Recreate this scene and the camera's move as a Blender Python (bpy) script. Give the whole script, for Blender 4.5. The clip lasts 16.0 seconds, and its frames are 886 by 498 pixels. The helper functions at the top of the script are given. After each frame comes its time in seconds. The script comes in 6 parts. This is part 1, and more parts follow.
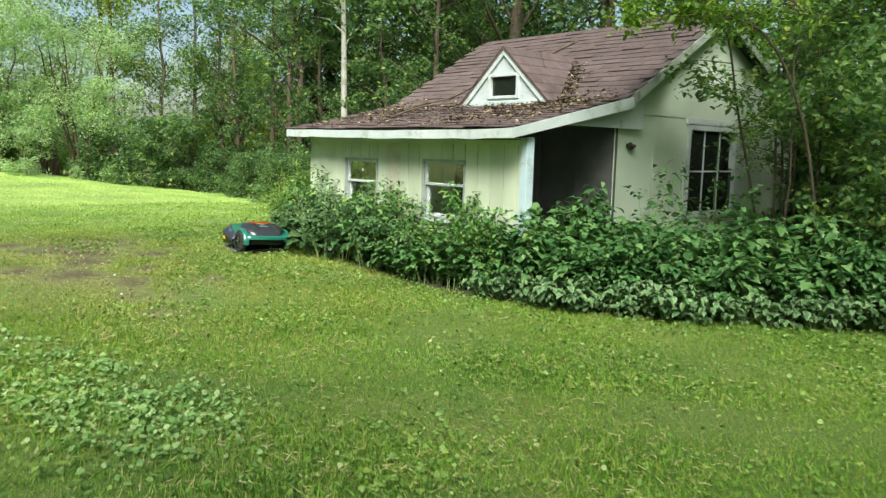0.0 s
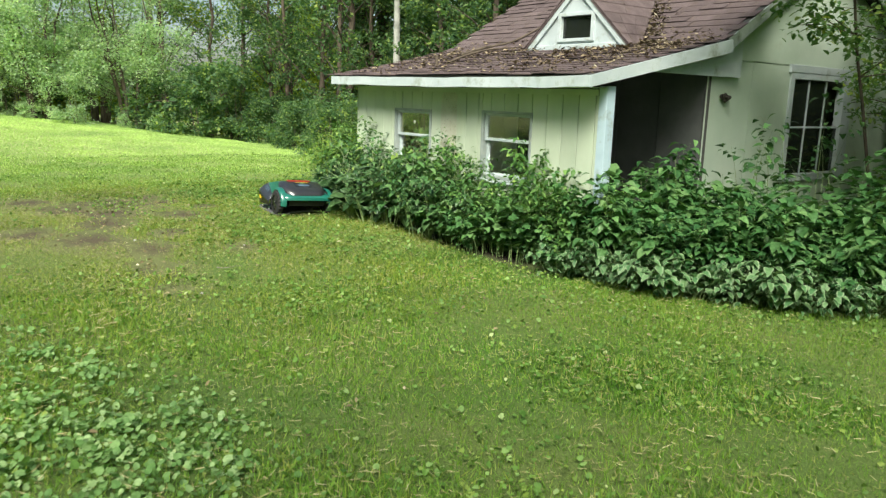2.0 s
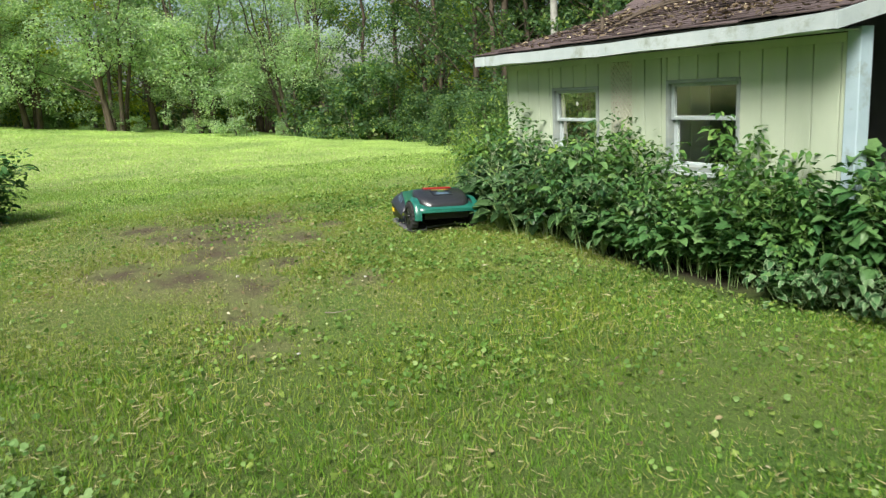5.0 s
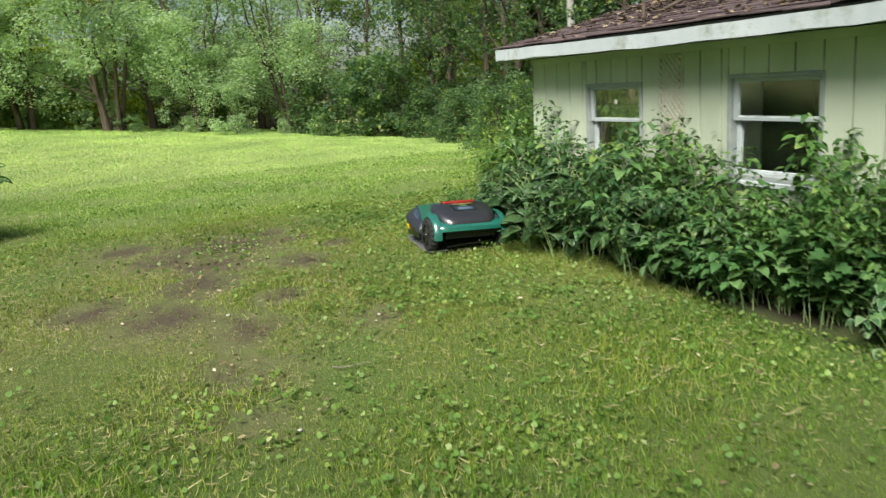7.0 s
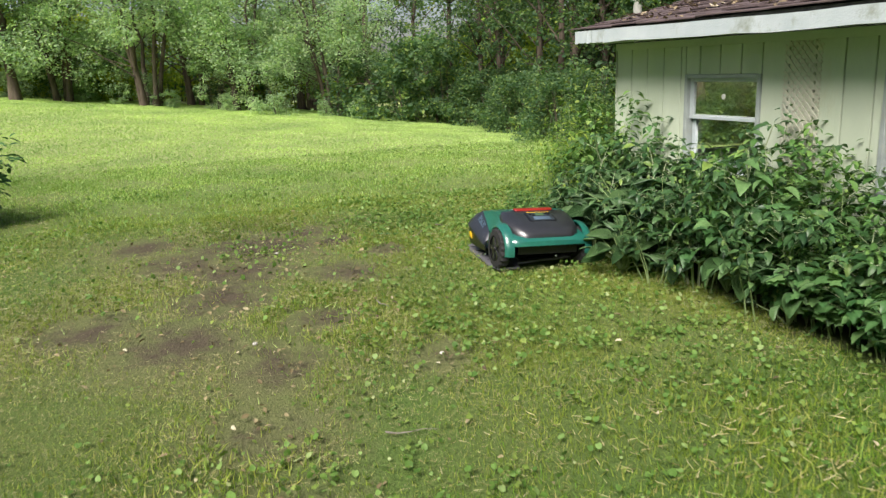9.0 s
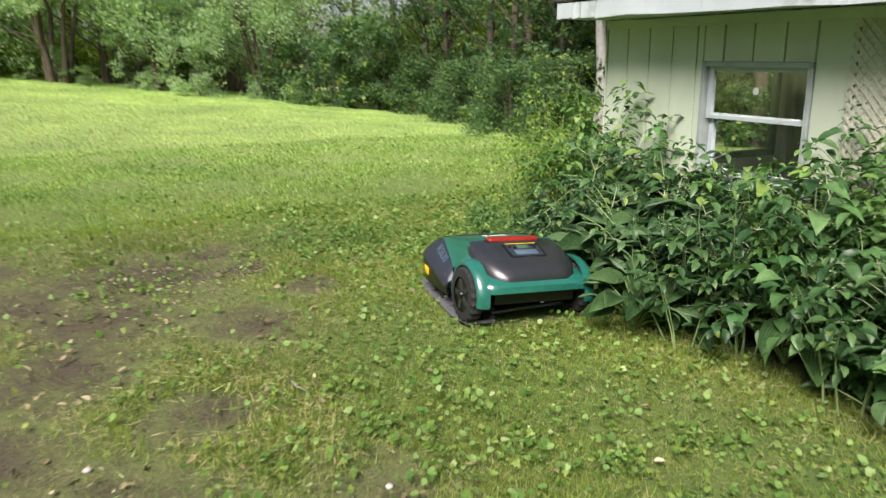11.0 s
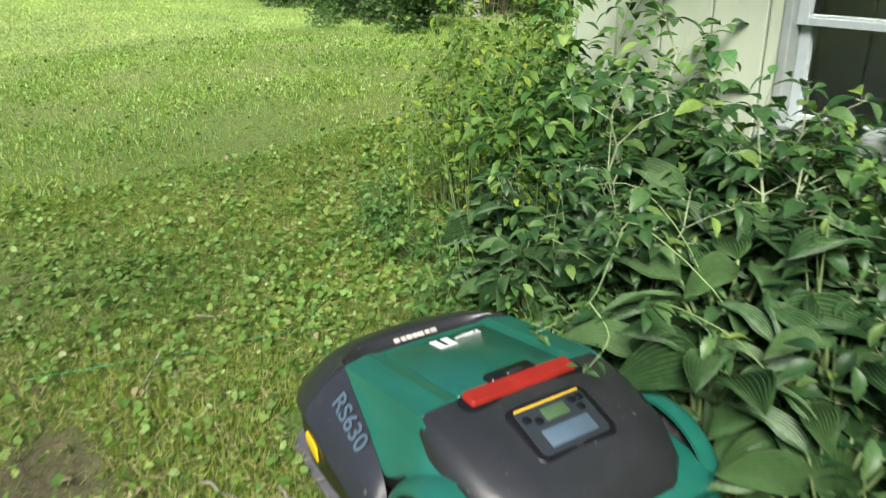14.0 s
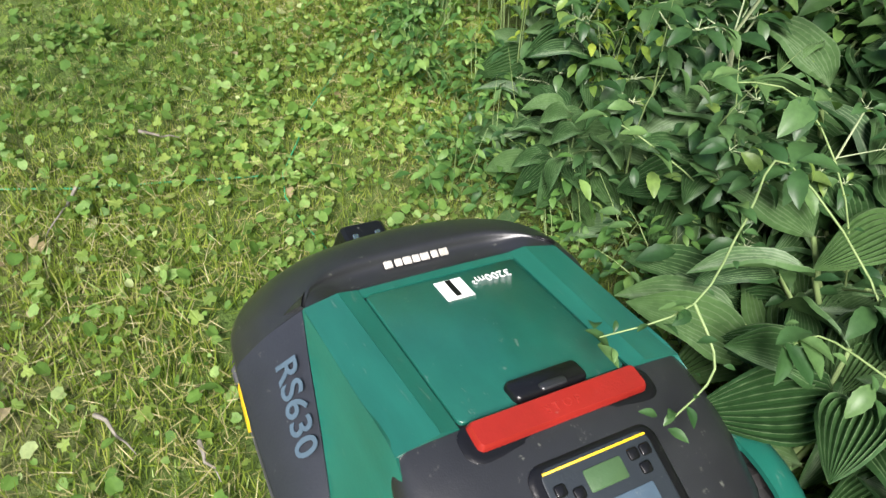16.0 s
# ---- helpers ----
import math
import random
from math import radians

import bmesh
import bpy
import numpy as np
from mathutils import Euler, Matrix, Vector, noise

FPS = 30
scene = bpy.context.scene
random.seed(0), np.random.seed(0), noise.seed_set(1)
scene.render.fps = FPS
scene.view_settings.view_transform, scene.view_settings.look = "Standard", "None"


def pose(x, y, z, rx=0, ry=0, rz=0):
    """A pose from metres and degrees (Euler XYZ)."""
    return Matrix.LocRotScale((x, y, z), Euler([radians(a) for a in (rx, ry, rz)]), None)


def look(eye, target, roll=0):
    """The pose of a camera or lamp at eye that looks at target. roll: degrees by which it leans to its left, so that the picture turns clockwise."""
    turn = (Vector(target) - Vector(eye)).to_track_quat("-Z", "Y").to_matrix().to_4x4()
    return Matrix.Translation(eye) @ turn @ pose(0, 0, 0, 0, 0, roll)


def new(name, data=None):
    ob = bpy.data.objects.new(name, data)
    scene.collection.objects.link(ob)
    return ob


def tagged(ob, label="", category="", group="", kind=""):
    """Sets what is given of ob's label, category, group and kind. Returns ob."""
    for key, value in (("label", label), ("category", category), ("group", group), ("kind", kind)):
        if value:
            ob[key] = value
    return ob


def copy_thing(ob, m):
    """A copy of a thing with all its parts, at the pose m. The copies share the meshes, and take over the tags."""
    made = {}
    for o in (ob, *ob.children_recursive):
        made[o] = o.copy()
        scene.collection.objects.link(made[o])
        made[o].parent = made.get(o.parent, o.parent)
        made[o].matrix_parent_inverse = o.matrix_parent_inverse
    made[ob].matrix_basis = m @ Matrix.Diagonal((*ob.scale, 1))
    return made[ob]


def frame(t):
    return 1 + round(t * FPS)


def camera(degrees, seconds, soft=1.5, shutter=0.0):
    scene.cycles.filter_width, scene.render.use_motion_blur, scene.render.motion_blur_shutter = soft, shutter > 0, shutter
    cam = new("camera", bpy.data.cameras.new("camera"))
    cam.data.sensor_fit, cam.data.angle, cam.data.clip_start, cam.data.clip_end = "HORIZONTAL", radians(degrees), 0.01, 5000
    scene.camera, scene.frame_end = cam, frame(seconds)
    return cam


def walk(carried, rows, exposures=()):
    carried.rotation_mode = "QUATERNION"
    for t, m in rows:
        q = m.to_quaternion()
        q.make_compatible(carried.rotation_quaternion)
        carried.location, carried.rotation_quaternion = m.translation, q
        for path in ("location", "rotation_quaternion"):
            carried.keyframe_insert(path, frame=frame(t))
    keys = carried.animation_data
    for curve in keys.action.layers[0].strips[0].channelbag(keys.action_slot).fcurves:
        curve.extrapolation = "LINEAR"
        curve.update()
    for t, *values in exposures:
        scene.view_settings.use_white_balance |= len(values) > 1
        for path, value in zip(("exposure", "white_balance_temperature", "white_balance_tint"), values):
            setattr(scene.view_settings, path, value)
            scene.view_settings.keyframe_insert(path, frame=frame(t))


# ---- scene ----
cam = camera(60.5, 16.0, soft=1.35, shutter=0.6)
PATH = [
    (0, (9.561, -5.971, 1.318), (8.086, -4.646, 1.059), 1.44),
    (0.5, (9.349, -5.791, 1.323), (7.854, -4.488, 1.064), 0.72),
    (1, (9.184, -5.557, 1.320), (7.628, -4.331, 1.047), 1.27),
    (1.5, (8.955, -5.433, 1.310), (7.392, -4.225, 1.000), 2.84),
    (2, (8.717, -5.335, 1.326), (7.173, -4.126, 0.935), 1.82),
    (2.5, (8.573, -5.149, 1.282), (7.020, -3.953, 0.887), 2.88),
    (3, (8.375, -4.931, 1.296), (6.725, -3.871, 0.900), 3.09),
    (3.5, (8.076, -4.805, 1.264), (6.403, -3.774, 0.897), 0.61),
    (4, (7.827, -4.597, 1.276), (6.108, -3.644, 0.910), -2.76),
    (4.5, (7.594, -4.406, 1.258), (5.824, -3.566, 0.856), -3.76),
    (4.7, (7.498, -4.374, 1.245), (5.725, -3.545, 0.835), -3.31),
    (6.8, (6.569, -4.085, 1.307), (4.795, -3.276, 0.862), -4.97),
    (7, (6.487, -4.059, 1.312), (4.711, -3.248, 0.879), -4.23),
    (7.5, (6.249, -3.926, 1.302), (4.439, -3.195, 0.870), -3.49),
    (8, (6.026, -3.892, 1.286), (4.196, -3.222, 0.836), -2.71),
    (8.2, (5.920, -3.895, 1.302), (4.098, -3.212, 0.844), -2.23),
    (10.3, (4.783, -3.626, 1.281), (3.003, -2.842, 0.815), -3.27),
    (10.5, (4.637, -3.539, 1.253), (2.861, -2.752, 0.779), -3.11),
    (11, (4.221, -3.383, 1.242), (2.492, -2.510, 0.742), -0.34),
    (11.5, (3.814, -3.240, 1.241), (2.161, -2.273, 0.661), -0.51),
    (12, (3.406, -3.031, 1.233), (1.787, -2.040, 0.605), -0.25),
    (12.5, (3.034, -2.920, 1.228), (1.450, -1.897, 0.561), -3.14),
    (13, (2.711, -2.679, 1.206), (1.175, -1.616, 0.489), -0.39),
    (13.5, (2.375, -2.552, 1.202), (0.922, -1.432, 0.407), -0.56),
    (14, (2.124, -2.389, 1.224), (0.689, -1.256, 0.411), -1.84),
    (14.5, (1.877, -2.236, 1.201), (0.462, -1.137, 0.313), 0.32),
    (15, (1.612, -2.123, 1.159), (0.368, -1.028, 0.039), 2.42),
    (15.5, (1.586, -2.047, 1.155), (0.397, -1.067, -0.120), 6.40),
    (16, (1.591, -2.006, 1.155), (0.426, -1.089, -0.187), 7.75),
]
walk(cam, [(t, look(eye, target, roll)) for t, eye, target, roll in PATH],
     exposures=[(0, 1.48, 6650, 2), (2.5, 1.38, 6600, 4), (4.5, 1.26, 6500, 7), (8, 1.08, 6500, 14), (11, 1.20, 6500, 18), (13, 1.18, 6500, 12), (15, 1.12, 6400, 9), (16, 1.38, 6400, 14)])

# ---- world and sun ----
world = bpy.data.worlds.new("sky")
scene.world = world
world.use_nodes = True
wn = world.node_tree
sky = wn.nodes.new("ShaderNodeTexSky")
sky.sky_type = "NISHITA"
sky.sun_disc = False
sky.sun_elevation = radians(45.4)
sky.sun_rotation = radians(135)
sky.air_density, sky.dust_density, sky.ozone_density = 1.0, 2.6, 0.8
wn.nodes["Background"].inputs[1].default_value = 0.060
wn.links.new(sky.outputs[0], wn.nodes["Background"].inputs[0])
sun = new("sun", bpy.data.lights.new("sun", "SUN"))
sun.data.energy, sun.data.angle, sun.data.color = 3.7, radians(28), (1.0, 0.96, 0.89)
sun.matrix_world = look((6.0, -6.0, 8.6), (0, 0, 0))


# ---- materials ----
def material(name):
    m = bpy.data.materials.new(name)
    m.use_nodes = True
    nt = m.node_tree
    return m, nt, nt.nodes["Principled BSDF"]


def node(nt, kind, **inputs):
    n = nt.nodes.new(kind)
    for k, v in inputs.items():
        n.inputs[k.replace("_", " ")].default_value = v
    return n


def ramp(nt, source, stops):
    r = nt.nodes.new("ShaderNodeValToRGB")
    while len(r.color_ramp.elements) < len(stops):
        r.color_ramp.elements.new(0.5)
    for e, (p, c) in zip(r.color_ramp.elements, stops):
        e.position, e.color = p, (*c, 1)
    nt.links.new(source, r.inputs[0])
    return r.outputs[0]


def mixed(nt, fac, a, b, blend="MIX"):
    m = nt.nodes.new("ShaderNodeMix")
    m.data_type, m.blend_type = "RGBA", blend
    for value, slot in ((fac, 0), (a, 6), (b, 7)):
        if isinstance(value, bpy.types.NodeSocket):
            nt.links.new(value, m.inputs[slot])
        else:
            m.inputs[slot].default_value = value if slot == 0 else (*value, 1)
    return m.outputs[2]


def surface(name, stops, scale=8.0, fine=60.0, rough=0.7, bump=0.2, metal=0.0, vary=0.0, dirt=None, dirt_scale=3.0, dirt_from=0.55, stretch=None, spec=0.5):
    """A two-scale procedural surface: coarse colour noise, fine grain in the relief, optional shaped dirt."""
    m, nt, b = material(name)
    co = nt.nodes.new("ShaderNodeTexCoord")
    vec = co.outputs["Object"]
    if stretch:
        mp = nt.nodes.new("ShaderNodeMapping")
        mp.inputs["Scale"].default_value = stretch
        nt.links.new(vec, mp.inputs[0])
        vec = mp.outputs[0]
    n1 = node(nt, "ShaderNodeTexNoise", Scale=scale, Detail=5.0, Roughness=0.6)
    n2 = node(nt, "ShaderNodeTexNoise", Scale=fine, Detail=4.0)
    nt.links.new(vec, n1.inputs["Vector"])
    nt.links.new(vec, n2.inputs["Vector"])
    colour = ramp(nt, n1.outputs[0], stops)
    if dirt:
        n3 = node(nt, "ShaderNodeTexNoise", Scale=dirt_scale, Detail=7.0, Roughness=0.7)
        nt.links.new(vec, n3.inputs["Vector"])
        mask = ramp(nt, n3.outputs[0], [(dirt_from, (0, 0, 0)), (min(1, dirt_from + 0.16), (1, 1, 1))])
        colour = mixed(nt, mask, colour, dirt)
    if vary:
        info = nt.nodes.new("ShaderNodeObjectInfo")
        tone = ramp(nt, info.outputs["Random"], [(0, (1 - vary,) * 3), (1, (1 + vary,) * 3)])
        colour = mixed(nt, 1.0, colour, tone, "MULTIPLY")
    nt.links.new(colour, b.inputs["Base Color"])
    b.inputs["Roughness"].default_value, b.inputs["Metallic"].default_value = rough, metal
    b.inputs["Specular IOR Level"].default_value = spec
    if bump:
        bp = node(nt, "ShaderNodeBump", Strength=bump, Distance=0.01)
        nt.links.new(n2.outputs[0], bp.inputs["Height"])
        nt.links.new(bp.outputs[0], b.inputs["Normal"])
    return m


def leafy(name, stops, through_it=0.35, rough=0.55, veins=0.0, patch=None, margin=None, spec=0.22):
    """Leaves: each one its own tone, part of the light passing through."""
    m, nt, b = material(name)
    geo = nt.nodes.new("ShaderNodeNewGeometry")
    colour = ramp(nt, geo.outputs["Random Per Island"], stops)
    co = nt.nodes.new("ShaderNodeTexCoord")
    n = node(nt, "ShaderNodeTexNoise", Scale=0.7 if not veins else 5.0, Detail=3.0)
    nt.links.new(co.outputs["Object"], n.inputs["Vector"])
    tone = ramp(nt, n.outputs[0], [(0.3, (0.72, 0.76, 0.74)), (0.7, (1.25, 1.2, 1.1))])
    colour = mixed(nt, 1.0, colour, tone, "MULTIPLY")
    mott = node(nt, "ShaderNodeTexNoise", Scale=55.0, Detail=4.0, Roughness=0.65)
    nt.links.new(co.outputs["Object"], mott.inputs["Vector"])
    colour = mixed(nt, 1.0, colour, ramp(nt, mott.outputs[0], [(0.3, (0.78, 0.80, 0.78)), (0.7, (1.2, 1.18, 1.15))]), "MULTIPLY")
    if patch:
        n2 = node(nt, "ShaderNodeTexNoise", Scale=0.55, Detail=5.0, Roughness=0.6)
        nt.links.new(co.outputs["Object"], n2.inputs["Vector"])
        colour = mixed(nt, ramp(nt, n2.outputs[0], [(0.40, (0.05,) * 3), (0.64, (0.75,) * 3)]), colour, patch)
    if margin:
        rim_at = nt.nodes.new("ShaderNodeAttribute")
        rim_at.attribute_name = "rim"
        wav = nt.nodes.new("ShaderNodeMath")
        wav.operation = "MULTIPLY_ADD"
        nt.links.new(mott.outputs[0], wav.inputs[0])
        wav.inputs[1].default_value = 0.55
        nt.links.new(rim_at.outputs["Fac"], wav.inputs[2])
        colour = mixed(nt, ramp(nt, wav.outputs[0], [(0.92, (0, 0, 0)), (1.20, (0.9,) * 3)]), colour, margin)
    nt.links.new(colour, b.inputs["Base Color"])
    b.inputs["Roughness"].default_value = rough
    b.inputs["Specular IOR Level"].default_value = spec
    t = nt.nodes.new("ShaderNodeBsdfTranslucent")
    warm = mixed(nt, 1.0, colour, (1.25, 1.38, 0.68), "MULTIPLY")
    nt.links.new(warm, t.inputs[0])
    mx = nt.nodes.new("ShaderNodeMixShader")
    mx.inputs[0].default_value = through_it
    nt.links.new(b.outputs[0], mx.inputs[1])
    nt.links.new(t.outputs[0], mx.inputs[2])
    nt.links.new(mx.outputs[0], nt.nodes["Material Output"].inputs[0])
    return m


MAT = {}
MAT["siding"] = surface("cream_paint", [(0.3, (0.40, 0.46, 0.345)), (0.7, (0.485, 0.545, 0.42))], 2.5, 70, 0.75, 0.25, vary=0.05, dirt=(0.42, 0.42, 0.27), dirt_scale=1.6, dirt_from=0.6, stretch=(1, 1, 0.35))
MAT["gable"] = surface("pale_green_paint", [(0.3, (0.385, 0.47, 0.375)), (0.7, (0.475, 0.55, 0.455))], 1.5, 60, 0.75, 0.2, vary=0.04, dirt=(0.35, 0.38, 0.26), dirt_scale=2.2, dirt_from=0.62)
MAT["white"] = surface("weathered_white_paint", [(0.3, (0.37, 0.43, 0.44)), (0.7, (0.49, 0.545, 0.55))], 3, 80, 0.65, 0.3, vary=0.05, dirt=(0.25, 0.28, 0.23), dirt_scale=4.5, dirt_from=0.54)
MAT["flaking"] = surface("flaking_cream_paint", [(0.3, (0.40, 0.40, 0.31)), (0.7, (0.52, 0.52, 0.42))], 6, 80, 0.8, 0.3, dirt=(0.20, 0.19, 0.14), dirt_scale=14.0, dirt_from=0.56)
MAT["mossy"] = surface("mossy_grey_green_paint", [(0.3, (0.15, 0.185, 0.155)), (0.7, (0.29, 0.335, 0.295))], 4, 80, 0.8, 0.3, dirt=(0.09, 0.115, 0.07), dirt_scale=5.0, dirt_from=0.52)
MAT["frame"] = surface("grey_window_frame", [(0.3, (0.20, 0.235, 0.225)), (0.7, (0.32, 0.36, 0.34))], 6, 90, 0.6, 0.2, dirt=(0.3, 0.32, 0.26), dirt_scale=8)
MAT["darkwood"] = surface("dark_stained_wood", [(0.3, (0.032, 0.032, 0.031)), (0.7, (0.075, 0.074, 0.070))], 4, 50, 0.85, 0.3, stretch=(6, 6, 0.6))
# inner wall at the porch: its deep shade is put into the colour
MAT["inside"] = surface("shaded_inner_boards", [(0.3, (0.05, 0.054, 0.053)), (0.7, (0.085, 0.09, 0.088))], 2.5, 50, 0.85, 0.15, vary=0.12)
# pale boards, floor and ceiling; tone raised to brighten the dim room
MAT["palewood"] = surface("brightened_inner_boards", [(0.3, (0.58, 0.585, 0.565)), (0.7, (0.72, 0.72, 0.70))], 2.5, 50, 0.85, 0.15, vary=0.1)
MAT["shingle"] = surface("faded_maroon_shingle", [(0.25, (0.070, 0.052, 0.053)), (0.75, (0.130, 0.100, 0.101))], 6, 260, 0.92, 0.5, vary=0.13, dirt=(0.085, 0.065, 0.05), dirt_scale=3.2, dirt_from=0.56, spec=0.2)
MAT["bark"] = surface("rough_brown_bark", [(0.3, (0.045, 0.036, 0.028)), (0.7, (0.13, 0.105, 0.08))], 7, 45, 0.95, 1.0, dirt=(0.10, 0.12, 0.06), dirt_scale=2.5, dirt_from=0.6, stretch=(1, 1, 0.25), spec=0.2)
MAT["palebark"] = surface("pale_grey_bark", [(0.3, (0.22, 0.22, 0.20)), (0.7, (0.40, 0.40, 0.37))], 5, 45, 0.9, 0.5, dirt=(0.09, 0.10, 0.07), dirt_scale=5, dirt_from=0.6, spec=0.2)
MAT["stem"] = surface("green_stem", [(0.3, (0.14, 0.22, 0.07)), (0.7, (0.27, 0.36, 0.15))], 12, 60, 0.6, 0.1)
MAT["palestem"] = surface("pale_watery_stem", [(0.3, (0.24, 0.31, 0.16)), (0.7, (0.42, 0.48, 0.29))], 12, 60, 0.45, 0.1)
MAT["bluewhite"] = surface("bluish_white_paint", [(0.3, (0.34, 0.45, 0.51)), (0.7, (0.44, 0.55, 0.61))], 3, 80, 0.65, 0.3, dirt=(0.25, 0.29, 0.27), dirt_scale=4.5, dirt_from=0.54)
MAT["twig"] = surface("dry_twig", [(0.3, (0.14, 0.125, 0.10)), (0.7, (0.30, 0.275, 0.23))], 30, 120, 0.9, 0.4)
MAT["canopy"] = leafy("tree_leaves", [(0.0, (0.052, 0.112, 0.060)), (0.5, (0.098, 0.180, 0.088)), (0.85, (0.155, 0.245, 0.108)), (1, (0.28, 0.36, 0.10))], 0.55)
# grey-green leaves, lifted paler to paint the haze and glare over them
MAT["hazeleaf"] = leafy("hazy_grey_green_leaves", [(0.0, (0.21, 0.33, 0.21)), (0.5, (0.33, 0.45, 0.30)), (1, (0.46, 0.56, 0.40))], 0.58)
MAT["sapleaf"] = leafy("thin_sapling_leaves", [(0.0, (0.075, 0.16, 0.065)), (0.5, (0.13, 0.235, 0.09)), (0.9, (0.20, 0.30, 0.11)), (1, (0.36, 0.42, 0.10))], 0.45)
# yellow-green leaves with the sunlight already in their colour
MAT["yellowleaf"] = leafy("sun_toned_yellow_green_leaves", [(0.0, (0.10, 0.17, 0.025)), (0.5, (0.20, 0.28, 0.035)), (1, (0.36, 0.40, 0.05))], 0.5)
MAT["shrub"] = leafy("shrub_leaves", [(0.0, (0.028, 0.092, 0.030)), (0.45, (0.062, 0.158, 0.052)), (0.85, (0.098, 0.22, 0.076)), (1, (0.155, 0.28, 0.10))], 0.18, 0.5)
MAT["jewel"] = leafy("soft_herb_leaves", [(0.0, (0.038, 0.105, 0.028)), (0.5, (0.090, 0.195, 0.050)), (0.9, (0.155, 0.275, 0.078)), (1, (0.235, 0.34, 0.10))], 0.22, 0.45)
MAT["yellowherb"] = leafy("yellow_green_herb_leaves", [(0.0, (0.08, 0.17, 0.035)), (0.6, (0.17, 0.29, 0.055)), (1, (0.33, 0.42, 0.07))], 0.42, 0.5)
# the hosta's margin colour is a rib tone that paints the relief's shading
MAT["hosta"] = leafy("ribbed_hosta_leaves", [(0.0, (0.024, 0.068, 0.022)), (0.6, (0.046, 0.108, 0.036)), (1, (0.080, 0.155, 0.055))], 0.13, 0.50, veins=1, margin=(0.115, 0.185, 0.085), spec=0.32)
MAT["ivy"] = leafy("variegated_leaves", [(0.0, (0.05, 0.13, 0.055)), (0.55, (0.09, 0.20, 0.08)), (1, (0.16, 0.27, 0.13))], 0.2, 0.45, margin=(0.24, 0.33, 0.18), spec=0.25)
MAT["bramble"] = leafy("broad_bramble_leaves", [(0.0, (0.045, 0.125, 0.04)), (0.5, (0.095, 0.205, 0.070)), (1, (0.17, 0.29, 0.115))], 0.22, 0.42, spec=0.4)
MAT["fern"] = leafy("fern_fronds", [(0.0, (0.09, 0.22, 0.05)), (1, (0.20, 0.36, 0.09))], 0.4)
MAT["grass"] = leafy("lawn_blades", [(0.0, (0.036, 0.11, 0.016)), (0.45, (0.120, 0.275, 0.034)), (0.75, (0.225, 0.40, 0.058)), (0.92, (0.32, 0.37, 0.11)), (1, (0.44, 0.38, 0.19))], 0.42, 0.5, patch=(0.20, 0.335, 0.052))
MAT["drygrass"] = leafy("drier_lawn_blades", [(0.0, (0.050, 0.110, 0.016)), (0.45, (0.170, 0.275, 0.038)), (0.75, (0.31, 0.41, 0.066)), (0.9, (0.40, 0.39, 0.13)), (1, (0.50, 0.44, 0.22))], 0.42, 0.5, patch=(0.27, 0.33, 0.062))
# far lawn blades: the open lawn's stronger light is put into this colour
MAT["palegrass"] = leafy("sunlit_far_grass", [(0.0, (0.25, 0.38, 0.12)), (0.5, (0.375, 0.53, 0.19)), (1, (0.50, 0.63, 0.29))], 0.45, 0.5)
MAT["straw"] = leafy("dry_straw", [(0.0, (0.22, 0.20, 0.09)), (0.6, (0.36, 0.335, 0.17)), (1, (0.52, 0.48, 0.30))], 0.15, 0.8)
MAT["clover"] = leafy("clover_and_ground_ivy", [(0.0, (0.08, 0.17, 0.036)), (0.6, (0.155, 0.285, 0.068)), (0.93, (0.26, 0.40, 0.14)), (1, (0.42, 0.48, 0.26))], 0.35, 0.5)
MAT["paleivy"] = leafy("pale_ground_ivy_leaves", [(0.0, (0.10, 0.21, 0.06)), (0.6, (0.19, 0.32, 0.12)), (1, (0.30, 0.42, 0.21))], 0.3, 0.5)
MAT["weed"] = leafy("lobed_weed_leaves", [(0.0, (0.085, 0.15, 0.030)), (0.6, (0.16, 0.25, 0.052)), (1, (0.27, 0.36, 0.095))], 0.35, 0.5)
MAT["softleaf"] = leafy("soft_bluish_green_leaves", [(0.0, (0.022, 0.066, 0.022)), (0.5, (0.050, 0.116, 0.040)), (0.9, (0.105, 0.195, 0.070)), (1, (0.20, 0.30, 0.065))], 0.22, 0.42, spec=0.4)
MAT["rooflitter"] = leafy("grey_brown_leaf_litter", [(0.0, (0.06, 0.045, 0.035)), (0.6, (0.17, 0.13, 0.09)), (0.90, (0.30, 0.245, 0.17)), (1, (0.42, 0.38, 0.30))], 0.05, 0.9)
MAT["dryleaf"] = leafy("dry_fallen_leaves", [(0.0, (0.08, 0.062, 0.038)), (0.5, (0.19, 0.155, 0.085)), (0.9, (0.34, 0.29, 0.18)), (1, (0.52, 0.49, 0.38))], 0.1, 0.85)


def plain(name, colour, rough=0.5, metal=0.0, spec=0.5, grain=0.12, fine=240, coat=0.0, scuffs=None):
    k = 1 - grain
    lo = tuple(c * k for c in colour)
    hi = tuple(min(1, c * (1 + grain)) for c in colour)
    dust = tuple(0.45 * c + 0.55 * d for c, d in zip(colour, (0.38, 0.40, 0.33)))
    m = surface(name, [(0.3, lo), (0.7, hi)], 14, fine, rough, 0.06, metal, spec=spec, dirt=dust, dirt_scale=42.0, dirt_from=0.645 if not scuffs else 0.63, stretch=scuffs)
    shiny = m.node_tree.nodes["Principled BSDF"]
    shiny.inputs["Coat Weight"].default_value, shiny.inputs["Coat Roughness"].default_value = coat, 0.16
    return m


